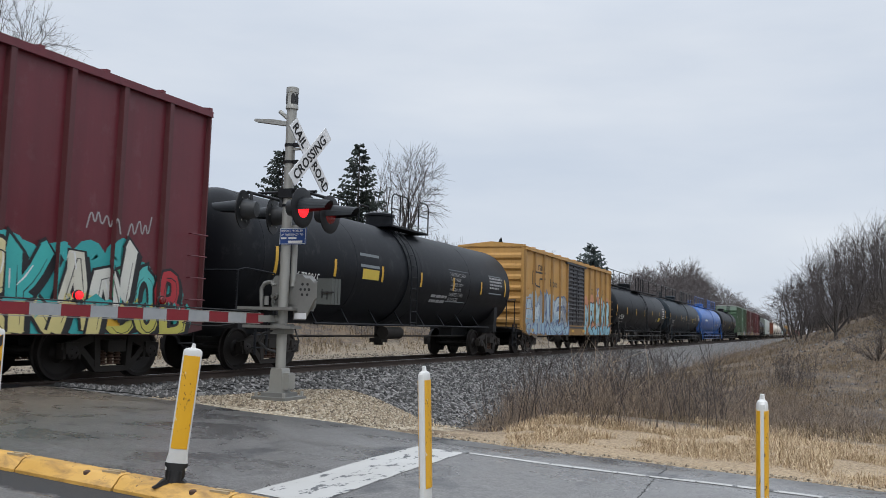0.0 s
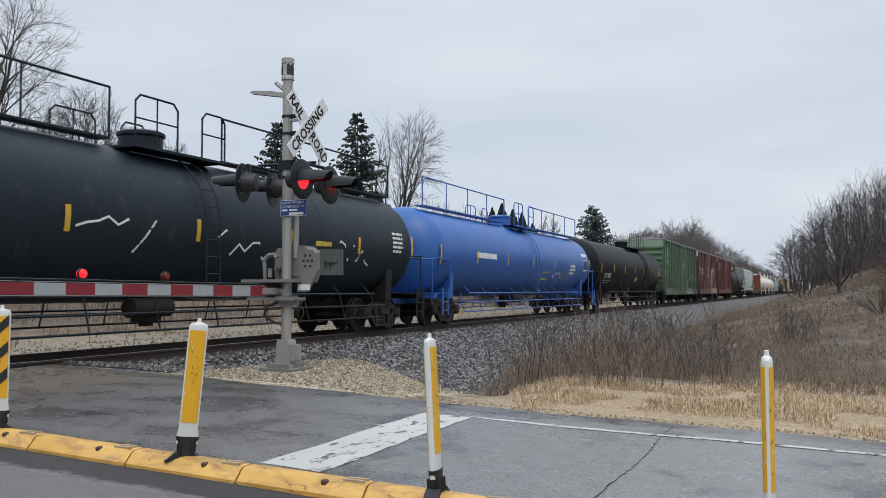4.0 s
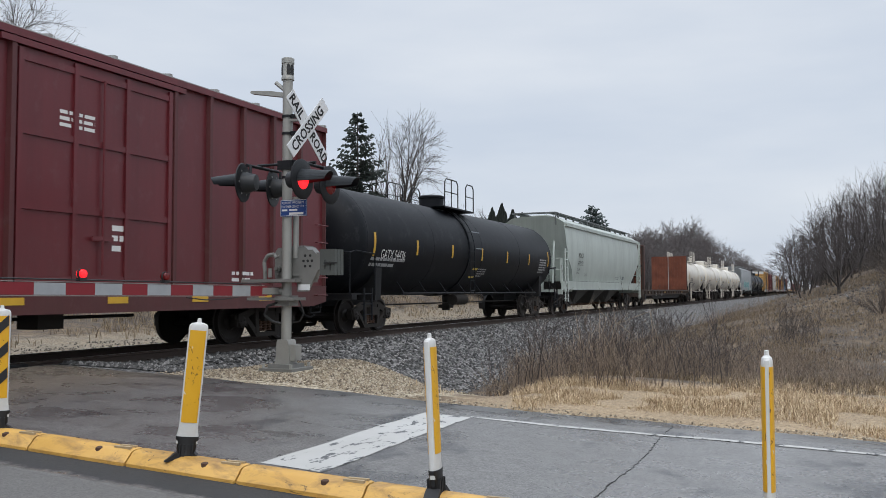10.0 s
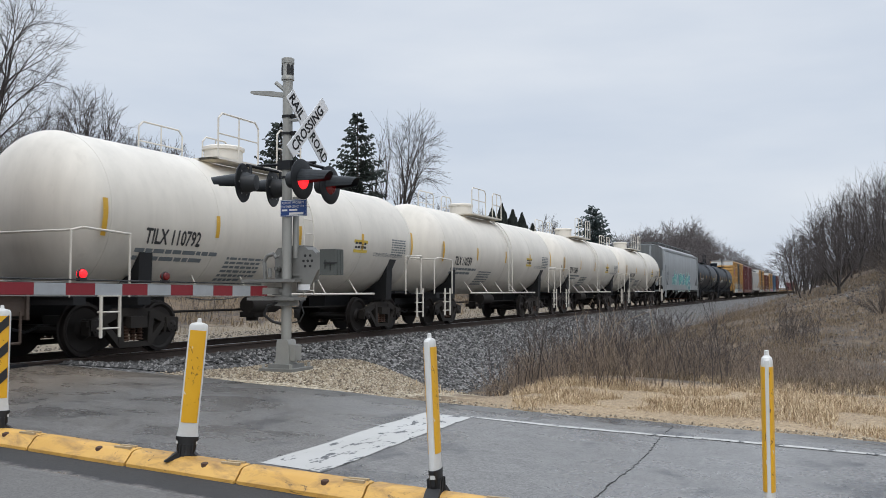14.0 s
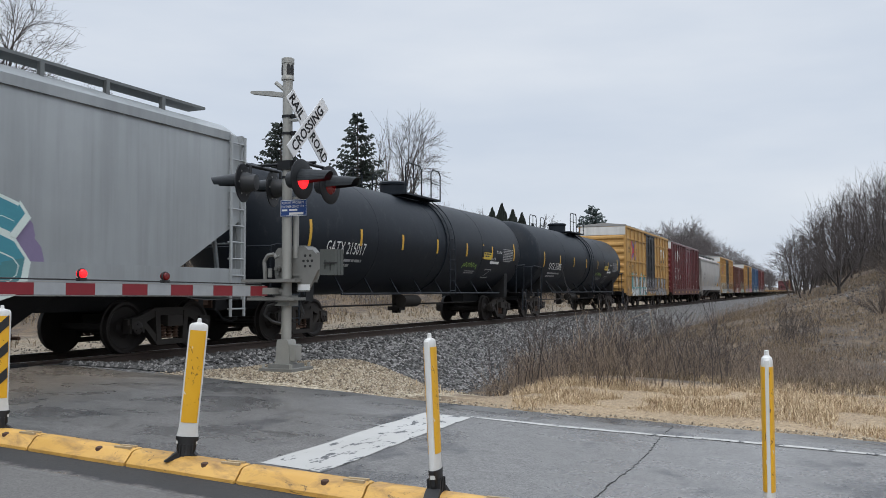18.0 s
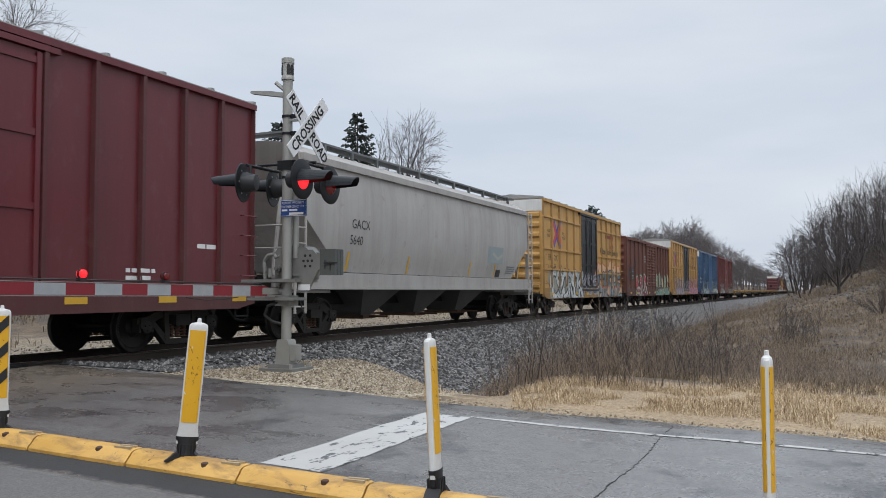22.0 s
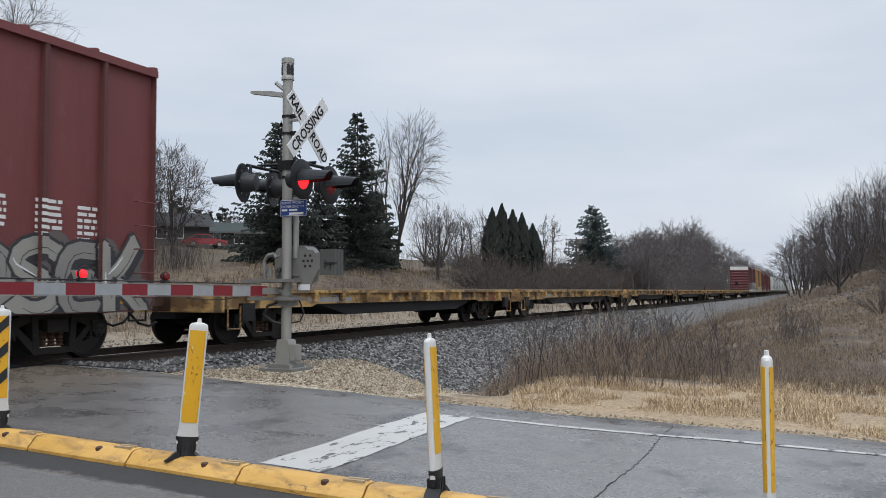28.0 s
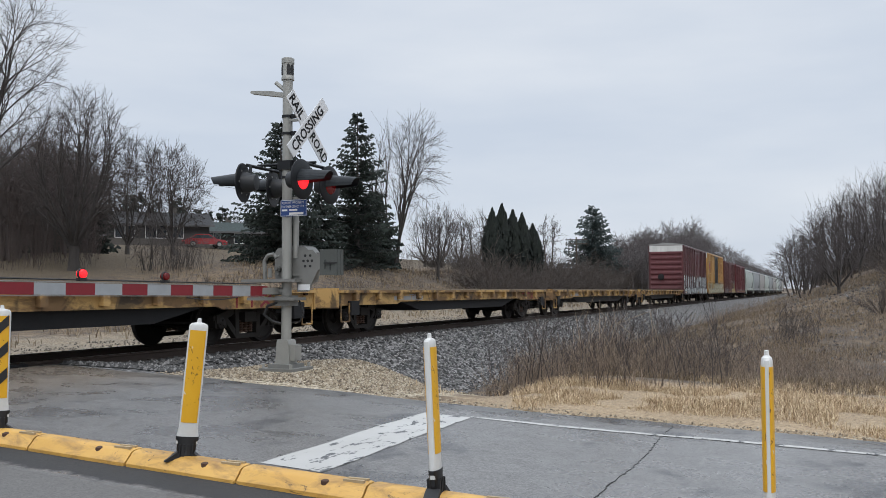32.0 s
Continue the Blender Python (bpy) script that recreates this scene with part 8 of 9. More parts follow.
P_MAROON0 = car_paint("maroon_boxcar_paint", (0.115, 0.013, 0.021, 1), 0.12, 0.35, 0.42, [(-7.4, -2.2, 0.75, 2.1, 1.0, [CREAM, WHITE_P, TEAL], BLACK_P, 3.0, {"shapes": "NCRHE", "low": TEAL}),
    (1.3, 6.0, 0.68, 2.1, 1.05, [(0.62, 0.60, 0.50, 1), (0.66, 0.66, 0.60, 1), (0.60, 0.54, 0.30, 1), (0.05, 0.42, 0.40, 1)], BLACK_P, 5.0, {"shapes": "MERKAN", "low": (0.60, 0.52, 0.22, 1), "cloud": (0.04, 0.36, 0.36, 1), "crown": 0.12}),
    (5.5, 7.3, 0.72, 1.9, 1.0, [(0.08, 0.42, 0.22, 1), (0.10, 0.48, 0.46, 1), REDP], BLACK_P, 7.0, {"shapes": "SOB", "low": (0.50, 0.46, 0.10, 1), "cloud": (0.03, 0.30, 0.28, 1)})])
boxcar("boxcar", -2.65, 13.1, 4.98, P_MAROON0, "maroon ribbed boxcar with bright graffiti along its lower side", (-2.0, 1.2), None, 7, 0.14, 0.09,
       marks=[spec(4.4, 2.14, 1, None, 0.34, 0.2, 2), spec(5.1, 2.14, 2, None, 0.30, 0.2, 2), (M_DULLWHITE, scrawl(5.05, 5.68, 2.45, 2.76, 3, 0.03, 8), "chalky scribble"), (M_DULLWHITE, scrawl(5.95, 6.5, 2.36, 2.74, 4, 0.03, 7), "chalky scribble")])

P_TANKBLACK = tank_paint("satin_black_tank", (0.0085, 0.0098, 0.0125, 1), 0.48, 0.05)
tank("tank_car", 14.25, 31.55, 1.45, 2.45, P_TANKBLACK, "satin black tank car with grey patches and amber strips", jacket=-0.7, ladder_x=-0.7, reach=7.4,
     marks=[(M_WHITE, letters("CBTX 728015", -7.15, 1.92, 0.25, 0.74), "painted reporting number"), spec(-7.1, 1.82, 3, M_DULLWHITE, 1.7, 0.24, 2),
            (M_GREYPATCH, quad(-3.68, 2.48, -2.64, 2.84), "grey patch"), (M_YELPAPER, quad(-3.55, 2.18, -2.66, 2.44), "yellow placard"),
            (M_GREYPATCH, quad(2.1, 1.80, 3.75, 2.82), "grey patch"), (M_GREYPATCH, quad(5.7, 2.2, 7.0, 2.85), "grey patch"), spec(5.75, 2.8, 5, M_DULLWHITE, 1.3, 0.45, 4),
            *[(M_DULLWHITE, letters(t, 2.2, 2.62 - 0.16 * i, 0.11), "painted warning") for i, t in enumerate(["NOT FOR CLASS 3", "FLAMMABLE", "LIQUIDS WITH", "API GRAVITY", "GREATER THAN", "50 DEGREES"])],
            spec(0.9, 2.0, 6, M_DULLWHITE, 1.2, 0.3, 2)])

P_RBOX = car_paint("yellow_boxcar_paint", (0.48, 0.265, 0.075, 1), 0.35, 0.4, 0.55, [(-7.5, -1.4, 0.76, 2.35, 1.1, [(0.42, 0.52, 0.58, 1), (0.50, 0.58, 0.62, 1), GREY_P], (0.10, 0.14, 0.26, 1), 11.0, {"shapes": "AMKUES", "low": (0.30, 0.44, 0.54, 1), "cloud": (0.34, 0.40, 0.44, 1)}),
    (1.75, 7.35, 0.76, 2.42, 1.2, [(0.38, 0.60, 0.66, 1), (0.44, 0.66, 0.72, 1)], (0.012, 0.014, 0.02, 1), 12.0, {"shapes": "AESKYB", "low": (0.26, 0.50, 0.60, 1), "cloud": (0.58, 0.27, 0.16, 1), "crown": 0.40})])
P_RDOOR = car_paint("grey_black_door_paint", (0.045, 0.045, 0.05, 1), 0.35, 0.4, 0.6)
boxcar("boxcar", 32.65, 48.13, 4.25, P_RBOX, "faded yellow boxcar with a black corrugated door and blue graffiti", (-1.3, 1.7), P_RDOOR, 6, 0.12, 0.09, slats=True,
       marks=[(M_DARKLET, letters("rail", -5.9, 3.45, 0.34, 1.5), "painted word"), (M_DARKLET, letters("box", -4.1, 2.85, 0.34, 1.5), "painted word"),
              (M_DARKLET, stroke([(-6.6, 3.3), (-6.6, 2.85), (-5.6, 2.75), (-5.6, 3.1), (-5.0, 3.1), (-5.0, 3.35), (-6.6, 3.35)], 0.07), "outlined emblem"),
              (M_DARKLET, letters("RBOX", -6.9, 2.1, 0.24), "reporting mark"), (M_DARKLET, letters("32213", -5.4, 2.05, 0.24), "reporting number"),
              (M_DARKLET, letters("next", 3.42, 3.02, 0.15), "painted word"), (M_DARKLET, letters("load", 3.45, 2.84, 0.15), "painted word"), (M_DARKLET, letters("any", 5.84, 3.06, 0.15), "painted word"), (M_DARKLET, letters("road", 5.80, 2.88, 0.15), "painted word"),
              (M_BANDWHITE, arrow_mark(4.58, 2.70, 0.52), "faded crossed emblem"), (M_BLUE, arrow_mark(4.58, 2.70, 0.52, False), "faded crossed emblem")])

tank("tank_car", 49.5, 68.2, 1.43, 2.32, P_TANKBLACK, "long matt black tank car with a full-length top rail", long_rail=True, low_walk=True,
     marks=[(M_WHITE, letters("TILX 302298", -7.95, 1.74, 0.24, 0.74), "painted reporting number"), spec(-7.9, 1.62, 8, M_DULLWHITE, 1.5, 0.25, 2), (M_YELPAPER, quad(5.6, 1.75, 6.4, 2.0), "yellow placard"), spec(7.3, 2.75, 9, M_WHITE, 0.7, 0.8, 6), spec(4.6, 1.9, 10, M_DULLWHITE, 0.7, 0.2, 3)])
P_TANKGREY = tank_paint("slate_grey_tank", (0.016, 0.023, 0.030, 1), 0.48, 0.08)
scr = random.Random(5)
tank("tank_car", 69.3, 88.95, 1.43, 2.32, P_TANKGREY, "slate grey tank car with white scrawls", long_rail=True, low_walk=True,
     marks=[(M_WHITE, letters("TILX 302255", -7.8, 1.74, 0.24, 0.74), "painted reporting number"), spec(-7.7, 1.62, 11, M_DULLWHITE, 1.7, 0.25, 2),
            *[(M_WHITE, stroke([(x0 + 0.22 * i, 1.75 + scr.uniform(0, 0.6)) for i in range(9)], 0.04), "white paint scrawl") for x0 in (-2.9, 0.6, 5.0)],
            (M_WHITE, stroke([(-9.1 + 0.10 * i, 2.8 + scr.uniform(0, 0.6)) for i in range(8)], 0.05), "white paint scrawl"), (M_YELPAPER, quad(4.1, 1.95, 4.8, 2.25), "yellow placard"), spec(8.0, 2.7, 12, M_WHITE, 0.6, 0.6, 5)])
P_BLUE = tank_paint("bright_blue_tank", (0.02, 0.105, 0.36, 1), 0.4, 0.2, 0.1)
tank("tank_car", 89.8, 109.65, 1.43, 2.32, P_BLUE, "bright blue tank car with placards and a tall blue rail", long_rail=True, frame_mat=P_BLUE, low_walk=True,
     marks=[spec(-6.3, 2.45, 13, M_WHITE, 2.6, 0.34, 1), (M_YELPAPER, quad(1.4, 1.55, 2.4, 1.9), "yellow placard"), spec(5.6, 2.3, 14, M_WHITE, 0.9, 0.5, 3), (M_GREYPATCH, quad(4.4, 1.65, 5.6, 1.95), "grey patch"),
            (M_WHITE, quad(7.9, 2.75, 8.9, 2.9), "white stripe"), (M_WHITE, quad(8.1, 2.05, 8.9, 2.6), "white data panel"), (M_DARKLET, bars(8.15, 2.55, 0.7, 0.45, 6, 3), "small print"), (M_WHITE, stroke([(3.0 + 0.2 * i, 1.6 + scr.uniform(0, 0.3)) for i in range(8)], 0.03), "white scrawl")])
tank("tank_car", 110.2, 130.8, 1.48, 2.42, P_TANKBLACK, "black pressure tank car with amber strips", dome="cap", low_walk=True, reach=9.0, deck_half=2.3, deck_mid=2.9, jacket=3.6, ladder_x=3.6,
     marks=[(M_WHITE, letters("CBTX 785452", -8.08, 1.80, 0.25, 0.74), "painted reporting number"), spec(-8.05, 1.70, 15, M_DULLWHITE, 1.9, 0.24, 2), (M_YELPAPER, quad(0.45, 1.66, 1.1, 1.92), "yellow placard"),
            (M_DULLWHITE, letters("NON-ODORIZED", 7.1, 2.25, 0.13), "painted warning"), (M_DULLWHITE, letters("LIQUEFIED PETROLEUM GAS", 7.1, 2.05, 0.1, 0.75), "painted warning"), spec(8.4, 2.5, 16, M_DULLWHITE, 0.7, 0.45, 6)])

P_GREEN = car_paint("faded_green_boxcar_paint", (0.062, 0.122, 0.068, 1), 0.30, 0.45, 0.6, [(-8.3, -3.4, 0.75, 1.7, 0.9, [(0.12, 0.15, 0.10, 1), (0.17, 0.12, 0.11, 1), (0.07, 0.13, 0.09, 1)], (0.03, 0.045, 0.035, 1), 21.0, {"shapes": "KSWHEZ", "low": (0.14, 0.20, 0.15, 1), "cloud": (0.06, 0.12, 0.075, 1)}),
    (1.75, 5.65, 0.72, 2.1, 1.15, [(0.17, 0.12, 0.085, 1), (0.40, 0.46, 0.33, 1), (0.52, 0.40, 0.40, 1), (0.34, 0.32, 0.42, 1), (0.20, 0.19, 0.32, 1)], (0.02, 0.025, 0.025, 1), 22.0, {"shapes": "AERUB", "cloud": (0.025, 0.035, 0.03, 1), "crown": 0.15})])
boxcar("boxcar", 131.84, 150.0, 4.92, P_GREEN, "tall faded green ribbed boxcar with graffiti on its lower side", (-1.0, 2.6), None, 8, 0.12, 0.085, band=True, band_paint=car_paint("pale_green_band", (0.20, 0.27, 0.22, 1), 0.15, 0.0, 0.6),
       marks=[(M_WHITE, [t for i in range(12) for t in stroke([(-7.6 + 0.52 * math.cos(i * 0.5236), 3.75 + 0.72 * math.sin(i * 0.5236)), (-7.6 + 0.52 * math.cos(i * 0.5236 + 0.53), 3.75 + 0.72 * math.sin(i * 0.5236 + 0.53))], 0.09)] + stroke([(-7.9, 3.2), (-7.5, 4.25)], 0.1) + stroke([(-7.65, 3.15), (-7.25, 4.0)], 0.1), "round white emblem"),
              (M_WHITE, letters("IBT", -8.4, 2.35, 0.26), "reporting mark"), spec(-4.5, 2.6, 18, M_DULLWHITE, 0.4, 0.4, 2), spec(0.6, 3.4, 19, M_WHITE, 0.8, 0.4, 4), spec(5.4, 2.6, 20, M_WHITE, 0.6, 0.6, 6), spec(7.0, 2.6, 24, M_WHITE, 0.6, 0.6, 6),
              (M_DULLWHITE, scrawl(5.75, 7.1, 1.9, 2.5, 5), "pale green scrawl"), (M_DULLWHITE, scrawl(5.75, 7.4, 1.2, 1.7, 6), "pale green scrawl"), (M_DULLWHITE, scrawl(7.2, 8.6, 1.6, 2.5, 7), "pale green scrawl")])
P_GTW = car_paint("brown_red_boxcar_paint", (0.098, 0.020, 0.019, 1), 0.25, 0.4, 0.5, [(-6.6, -2.0, 0.80, 1.5, 0.8, [(0.12, 0.10, 0.11, 1), GREY_P, (0.085, 0.030, 0.028, 1)], (0.035, 0.025, 0.03, 1), 31.0, {"shapes": "UNKHESO", "cloud": None}),
    (2.0, 7.1, 0.62, 2.15, 1.05, [(0.46, 0.34, 0.08, 1), (0.50, 0.39, 0.12, 1), (0.16, 0.16, 0.18, 1)], (0.33, 0.32, 0.28, 1), 32.0, {"shapes": "WAKAL", "low": (0.36, 0.26, 0.06, 1), "cloud": (0.15, 0.155, 0.175, 1), "crown": 0.2})])
boxcar("boxcar", 151.74, 167.32, 4.90, P_GTW, "brown-red ribbed boxcar with a big white emblem and gold graffiti", (-1.87, 2.1), None, 7, 0.11, 0.08, band=True,
       marks=[(M_WHITE, knit_mark(2.75, 1.90, 1.60), "large white looped emblem"), (M_WHITE, blocks(((-6.9, 3), (-5.6, 3), (-4.6, 2)), 3.04, 0.28), "line of heavy lettering"), (M_WHITE, blocks(((-6.85, 3), (-5.6, 3), (-4.6, 2)), 2.68, 0.28), "line of heavy lettering"),
              (M_WHITE, letters("GTW", -6.75, 2.22, 0.25), "reporting mark"), (M_WHITE, letters("406413", -5.45, 2.22, 0.25, 1.15), "reporting number"), spec(-3.2, 2.0, 31), spec(-0.7, 2.9, 32), spec(0.9, 2.4, 33), spec(-0.6, 3.4, 34, None, 1.2, 0.4, 2)])
P_GTW2 = car_paint("dark_maroon_boxcar_paint", (0.118, 0.015, 0.020, 1), 0.10, 0.3, 0.42)
for s0, s1, nums in ((168.88, 184.73, ("40", "68", "29")), (375.0, 391.0, ("40", "72", "49"))):
    boxcar("boxcar", s0, s1, 4.90, P_GTW2, "clean dark maroon ribbed boxcar with a white looped emblem", (-0.6, 2.7), None, 7, 0.12, 0.085, band=True,
           marks=[(M_WHITE, knit_mark(-6.0, 3.35, 1.0), "white looped emblem"), (M_WHITE, letters("GT", -6.2, 2.55, 0.34), "reporting mark"), (M_WHITE, letters("W", -4.75, 2.55, 0.34), "reporting mark"),
                  (M_WHITE, letters(nums[0], -6.2, 1.98, 0.34), "reporting number"), (M_WHITE, letters(nums[1], -4.85, 1.98, 0.34), "reporting number"), (M_WHITE, letters(nums[2], -3.7, 1.98, 0.34), "reporting number"),
                  (M_WHITE, letters("LD LMT", -7.5, 1.52, 0.12) + letters("LT WT", -7.5, 1.34, 0.12) + letters("CU FT", -7.5, 1.16, 0.12) + letters("214600", -6.2, 1.52, 0.12) + letters("71400", -6.2, 1.34, 0.12), "painted weights"),
                  (M_YELPAPER, quad(-6.2, 1.12, -5.6, 1.24), "yellow tag"), spec(0.2, 3.9, 41, None, 0.7, 0.3, 3), spec(1.3, 2.2, 42, None, 0.3, 0.5, 3), spec(4.5, 1.5, 43, None, 0.7, 0.25, 2), spec(6.3, 2.0, 44, None, 0.6, 0.15, 1)])
tank("tank_car", 186.0, 204.0, 1.46, 2.42, P_TANKBLACK, "black tank car with a raised hatch band and amber strips", jacket=-1.0, ladder_x=-1.2, dome="cap", deck_mid=-1.0, reach=7.8,
     marks=[(M_WHITE, letters("GATX 54436", -7.4, 1.95, 0.25, 0.74), "painted reporting number"), spec(-7.9, 2.0, 45, M_DULLWHITE, 2.0, 0.3, 2), (M_YELPAPER, quad(-0.62, 1.53, -0.16, 1.86), "yellow placard"), spec(-0.1, 1.86, 47, M_DULLWHITE, 0.75, 0.3, 4), spec(6.6, 2.4, 46, M_DULLWHITE, 0.9, 0.6, 6), (M_GREYPATCH, quad(-0.62, 2.5, 0.12, 3.1), "grey patch")])
P_HOP1 = car_paint("pale_green_grey_hopper_paint", (0.43, 0.475, 0.44, 1), 0.05, 0.15, 0.45)
hopper("hopper_car", 205.0, 222.9, 4.50, P_HOP1, "pale grey-green covered hopper with a long roof walkway", 3,
       marks=[(M_DARKLET, letters("AOKX", -6.3, 2.66, 0.24), "reporting mark"), (M_DARKLET, letters("600370", -6.4, 2.28, 0.24), "reporting number"), (M_DARKLET, letters("LD LMT", -6.5, 2.05, 0.11) + letters("LT WT", -6.5, 1.88, 0.11) + letters("CU FT", -4.9, 1.8, 0.13), "painted weights"), spec(2.1, 1.85, 47, M_GREYPATCH, 0.9, 0.15, 2), (M_GREYPATCH, quad(3.9, 1.7, 4.4, 1.9), "grey data panel")])
P_FLATOLD = car_paint("rusty_brown_sill", (0.075, 0.052, 0.040, 1), 0.7, 0.2, 0.8)
flatcar("bulkhead_flatcar", 223.9, 245.1, P_FLATOLD, "empty bulkhead flatcar with rusty boarded ends", M_DECKDARK, bulkhead=4.05,
        marks=[(M_DULLWHITE, letters("JABS", -5.6, 0.72, 0.2), "reporting mark"), (M_DULLWHITE, letters("400313", -3.4, 0.72, 0.2), "reporting number"), (M_AMBER, quad(-8.6, 0.9, -7.8, 1.02) + quad(-1.8, 0.9, -1.0, 1.02) + quad(2.5, 0.9, 3.3, 1.02) + quad(6.5, 0.9, 7.3, 1.02), "amber strips")])
P_TANKWHITE = tank_paint("off_white_tank", (0.64, 0.60, 0.53, 1), 0.45, 0.28, 0.10)
for i, num in enumerate(("TILX 110792", "TILX 110559", "TILX 110048", "OLNX 718241")):
    s0 = 246.0 + 13.8 * i
    tank("tank_car", s0, s0 + 12.8, 1.43, 2.42, P_TANKWHITE, "short off-white chemical tank car with pale rails and placards", dome="cap", deck_mid=-0.9, deck_half=1.5, ladder_x=0.2, low_rail=True, amber=5, reach=5.75,
         marks=[(M_DARKLET, heavy(letters(num, -4.78, 1.93, 0.26, 0.72), 0.009), "painted reporting number"), spec(-4.95, 1.86, 50 + i, M_GREYPATCH, 2.2, 0.26, 2), (M_YELPAPER, quad(2.45, 2.06, 3.15, 2.38), "yellow placard"), (M_DARKLET, bars(2.5, 2.34, 0.6, 0.2, 2, 8), "small print"), spec(-2.4, 1.78, 55 + i, M_GREYPATCH, 1.2, 0.5, 6), spec(4.5, 2.5, 60 + i, M_GREYPATCH, 0.85, 0.46, 7),
                (M_GREYPATCH, letters("SODIUM HYPOCHLORITE SOLUTION", 3.5, 2.0, 0.1, 0.7), "painted contents"), (M_DARKLET, quad(4.5, 1.72, 4.9, 1.95), "dark panel")])
P_HOP2 = car_paint("cool_grey_hopper_paint", (0.285, 0.305, 0.315, 1), 0.06, 0.25, 0.5, [(-5.5, 4.1, 1.17, 2.35, 1.25, [(0.04, 0.30, 0.28, 1), (0.10, 0.42, 0.38, 1), (0.05, 0.24, 0.30, 1)], (0.62, 0.70, 0.66, 1), 61.0, {"shapes": "NTUEOENKS", "low": (0.06, 0.20, 0.22, 1), "cloud": (0.20, 0.16, 0.27, 1)})])
hopper("hopper_car", 301.0, 320.0, 4.50, P_HOP2, "grey covered hopper with a teal graffiti piece", 4, curved=False,
       marks=[(M_DARKLET, letters("HLTX", -7.95, 2.26, 0.26, 0.9), "reporting mark"), (M_DARKLET, letters("7518", -7.95, 1.92, 0.26, 0.9), "reporting number"), (M_DARKLET, scrawl(-8.75, -8.15, 1.5, 1.95, 8, 0.04), "black scrawl")])
P_TANKDK = tank_paint("charcoal_tank", (0.014, 0.018, 0.024, 1), 0.48, 0.08)
for s0, s1, num in ((321.0, 338.0, "GATX 215017"), (339.0, 356.3, "GATX 215006")):
    tank("tank_car", s0, s1, 1.50, 2.52, P_TANKDK, "charcoal tank car with a valve dome and amber strips", jacket=0.9, ladder_x=0.9,
         reach=7.1,
         marks=[(M_WHITE, letters(num, -6.35, 2.0, 0.29, 0.76), "painted reporting number"), spec(-6.3, 1.9, 70, M_DULLWHITE, 1.8, 0.24, 2), (M_AMBER, quad(3.84, 2.20, 3.93, 2.68), "amber strip"), (M_YELPAPER, quad(3.96, 2.18, 4.70, 2.42), "yellow placard"), (M_DARKLET, bars(4.0, 2.40, 0.66, 0.16, 2, 9), "small print"),
                (M_WHITE, quad(4.66, 2.04, 5.52, 2.13), "white panel"), (M_WHITE, letters("SR 8754", 4.70, 2.17, 0.09), "painted code"), (M_WHITE, letters("SR 13450", 5.22, 2.42, 0.09), "painted code"), spec(5.9, 2.62, 71, M_DULLWHITE, 1.05, 0.48, 8),
                (M_DULLWHITE, stroke([(4.4, 1.56), (5.0, 1.56), (5.0, 1.84), (4.4, 1.84), (4.4, 1.54)], 0.035) + stroke([(4.55, 1.62), (4.85, 1.78)], 0.03), "stencilled frame"), (spray((0.30, 0.46, 0.10, 1)), scrawl(2.2, 3.5, 1.84, 2.06, 12, 0.03, 12), "lime green scrawl"), spec(2.6, 1.78, 72, M_DULLWHITE, 0.9, 0.12, 2)])


def fbox(s0, s1, tags, nums, label, extra=(), slogan=None):
    p = car_paint("mustard_boxcar_paint", YELLOW, 0.22, 0.35, 0.55, tags)
    half = (s1 - s0) / 2
    old_slogan = [(M_OLDRED, stroke([(4.0, 4.02), (5.15, 4.02)], 0.17) + stroke([(4.35, 4.02), (4.35, 3.42)], 0.17) + stroke([(4.9, 4.02), (4.9, 3.42)], 0.17) + stroke([(5.2, 4.08), (5.85, 3.44)], 0.17) + stroke([(5.85, 4.08), (5.2, 3.44)], 0.17), "angular red emblem"),
             (M_DARKLET, heavy(letters("Railcar Pooling Experts", 2.7, 3.05, 0.31, 1.03), 0.011), "painted slogan")]
    marks = [(M_RED, arrow_mark(-6.1, 3.02, 1.12), "red crossed emblem"), (M_BLUE, arrow_mark(-6.1, 3.02, 1.12, False), "blue crossed emblem"),
             (M_DARKLET, letters("next", -7.0, 3.62, 0.17), "painted word"), (M_DARKLET, letters("load", -7.0, 3.40, 0.17), "painted word"), (M_DARKLET, letters("any", -4.66, 3.62, 0.17), "painted word"), (M_DARKLET, letters("road", -4.66, 3.40, 0.17), "painted word"),
             (M_DARKLET, letters("FB", -6.85, 2.40, 0.27), "reporting mark"), (M_DARKLET, letters("OX", -6.0, 2.40, 0.27), "reporting mark"), *[(M_DARKLET, letters(n, x, 1.98, 0.27), "reporting number") for n, x in zip(nums, (-6.85, -6.0, -5.1))],
             *(slogan or old_slogan), *extra]
    return boxcar("boxcar", s0, s1, 4.98, p, label, (-1.45, 1.75), M_BLACKDOOR, 6, 0.10, 0.075, band=True, horiz=True, marks=marks)


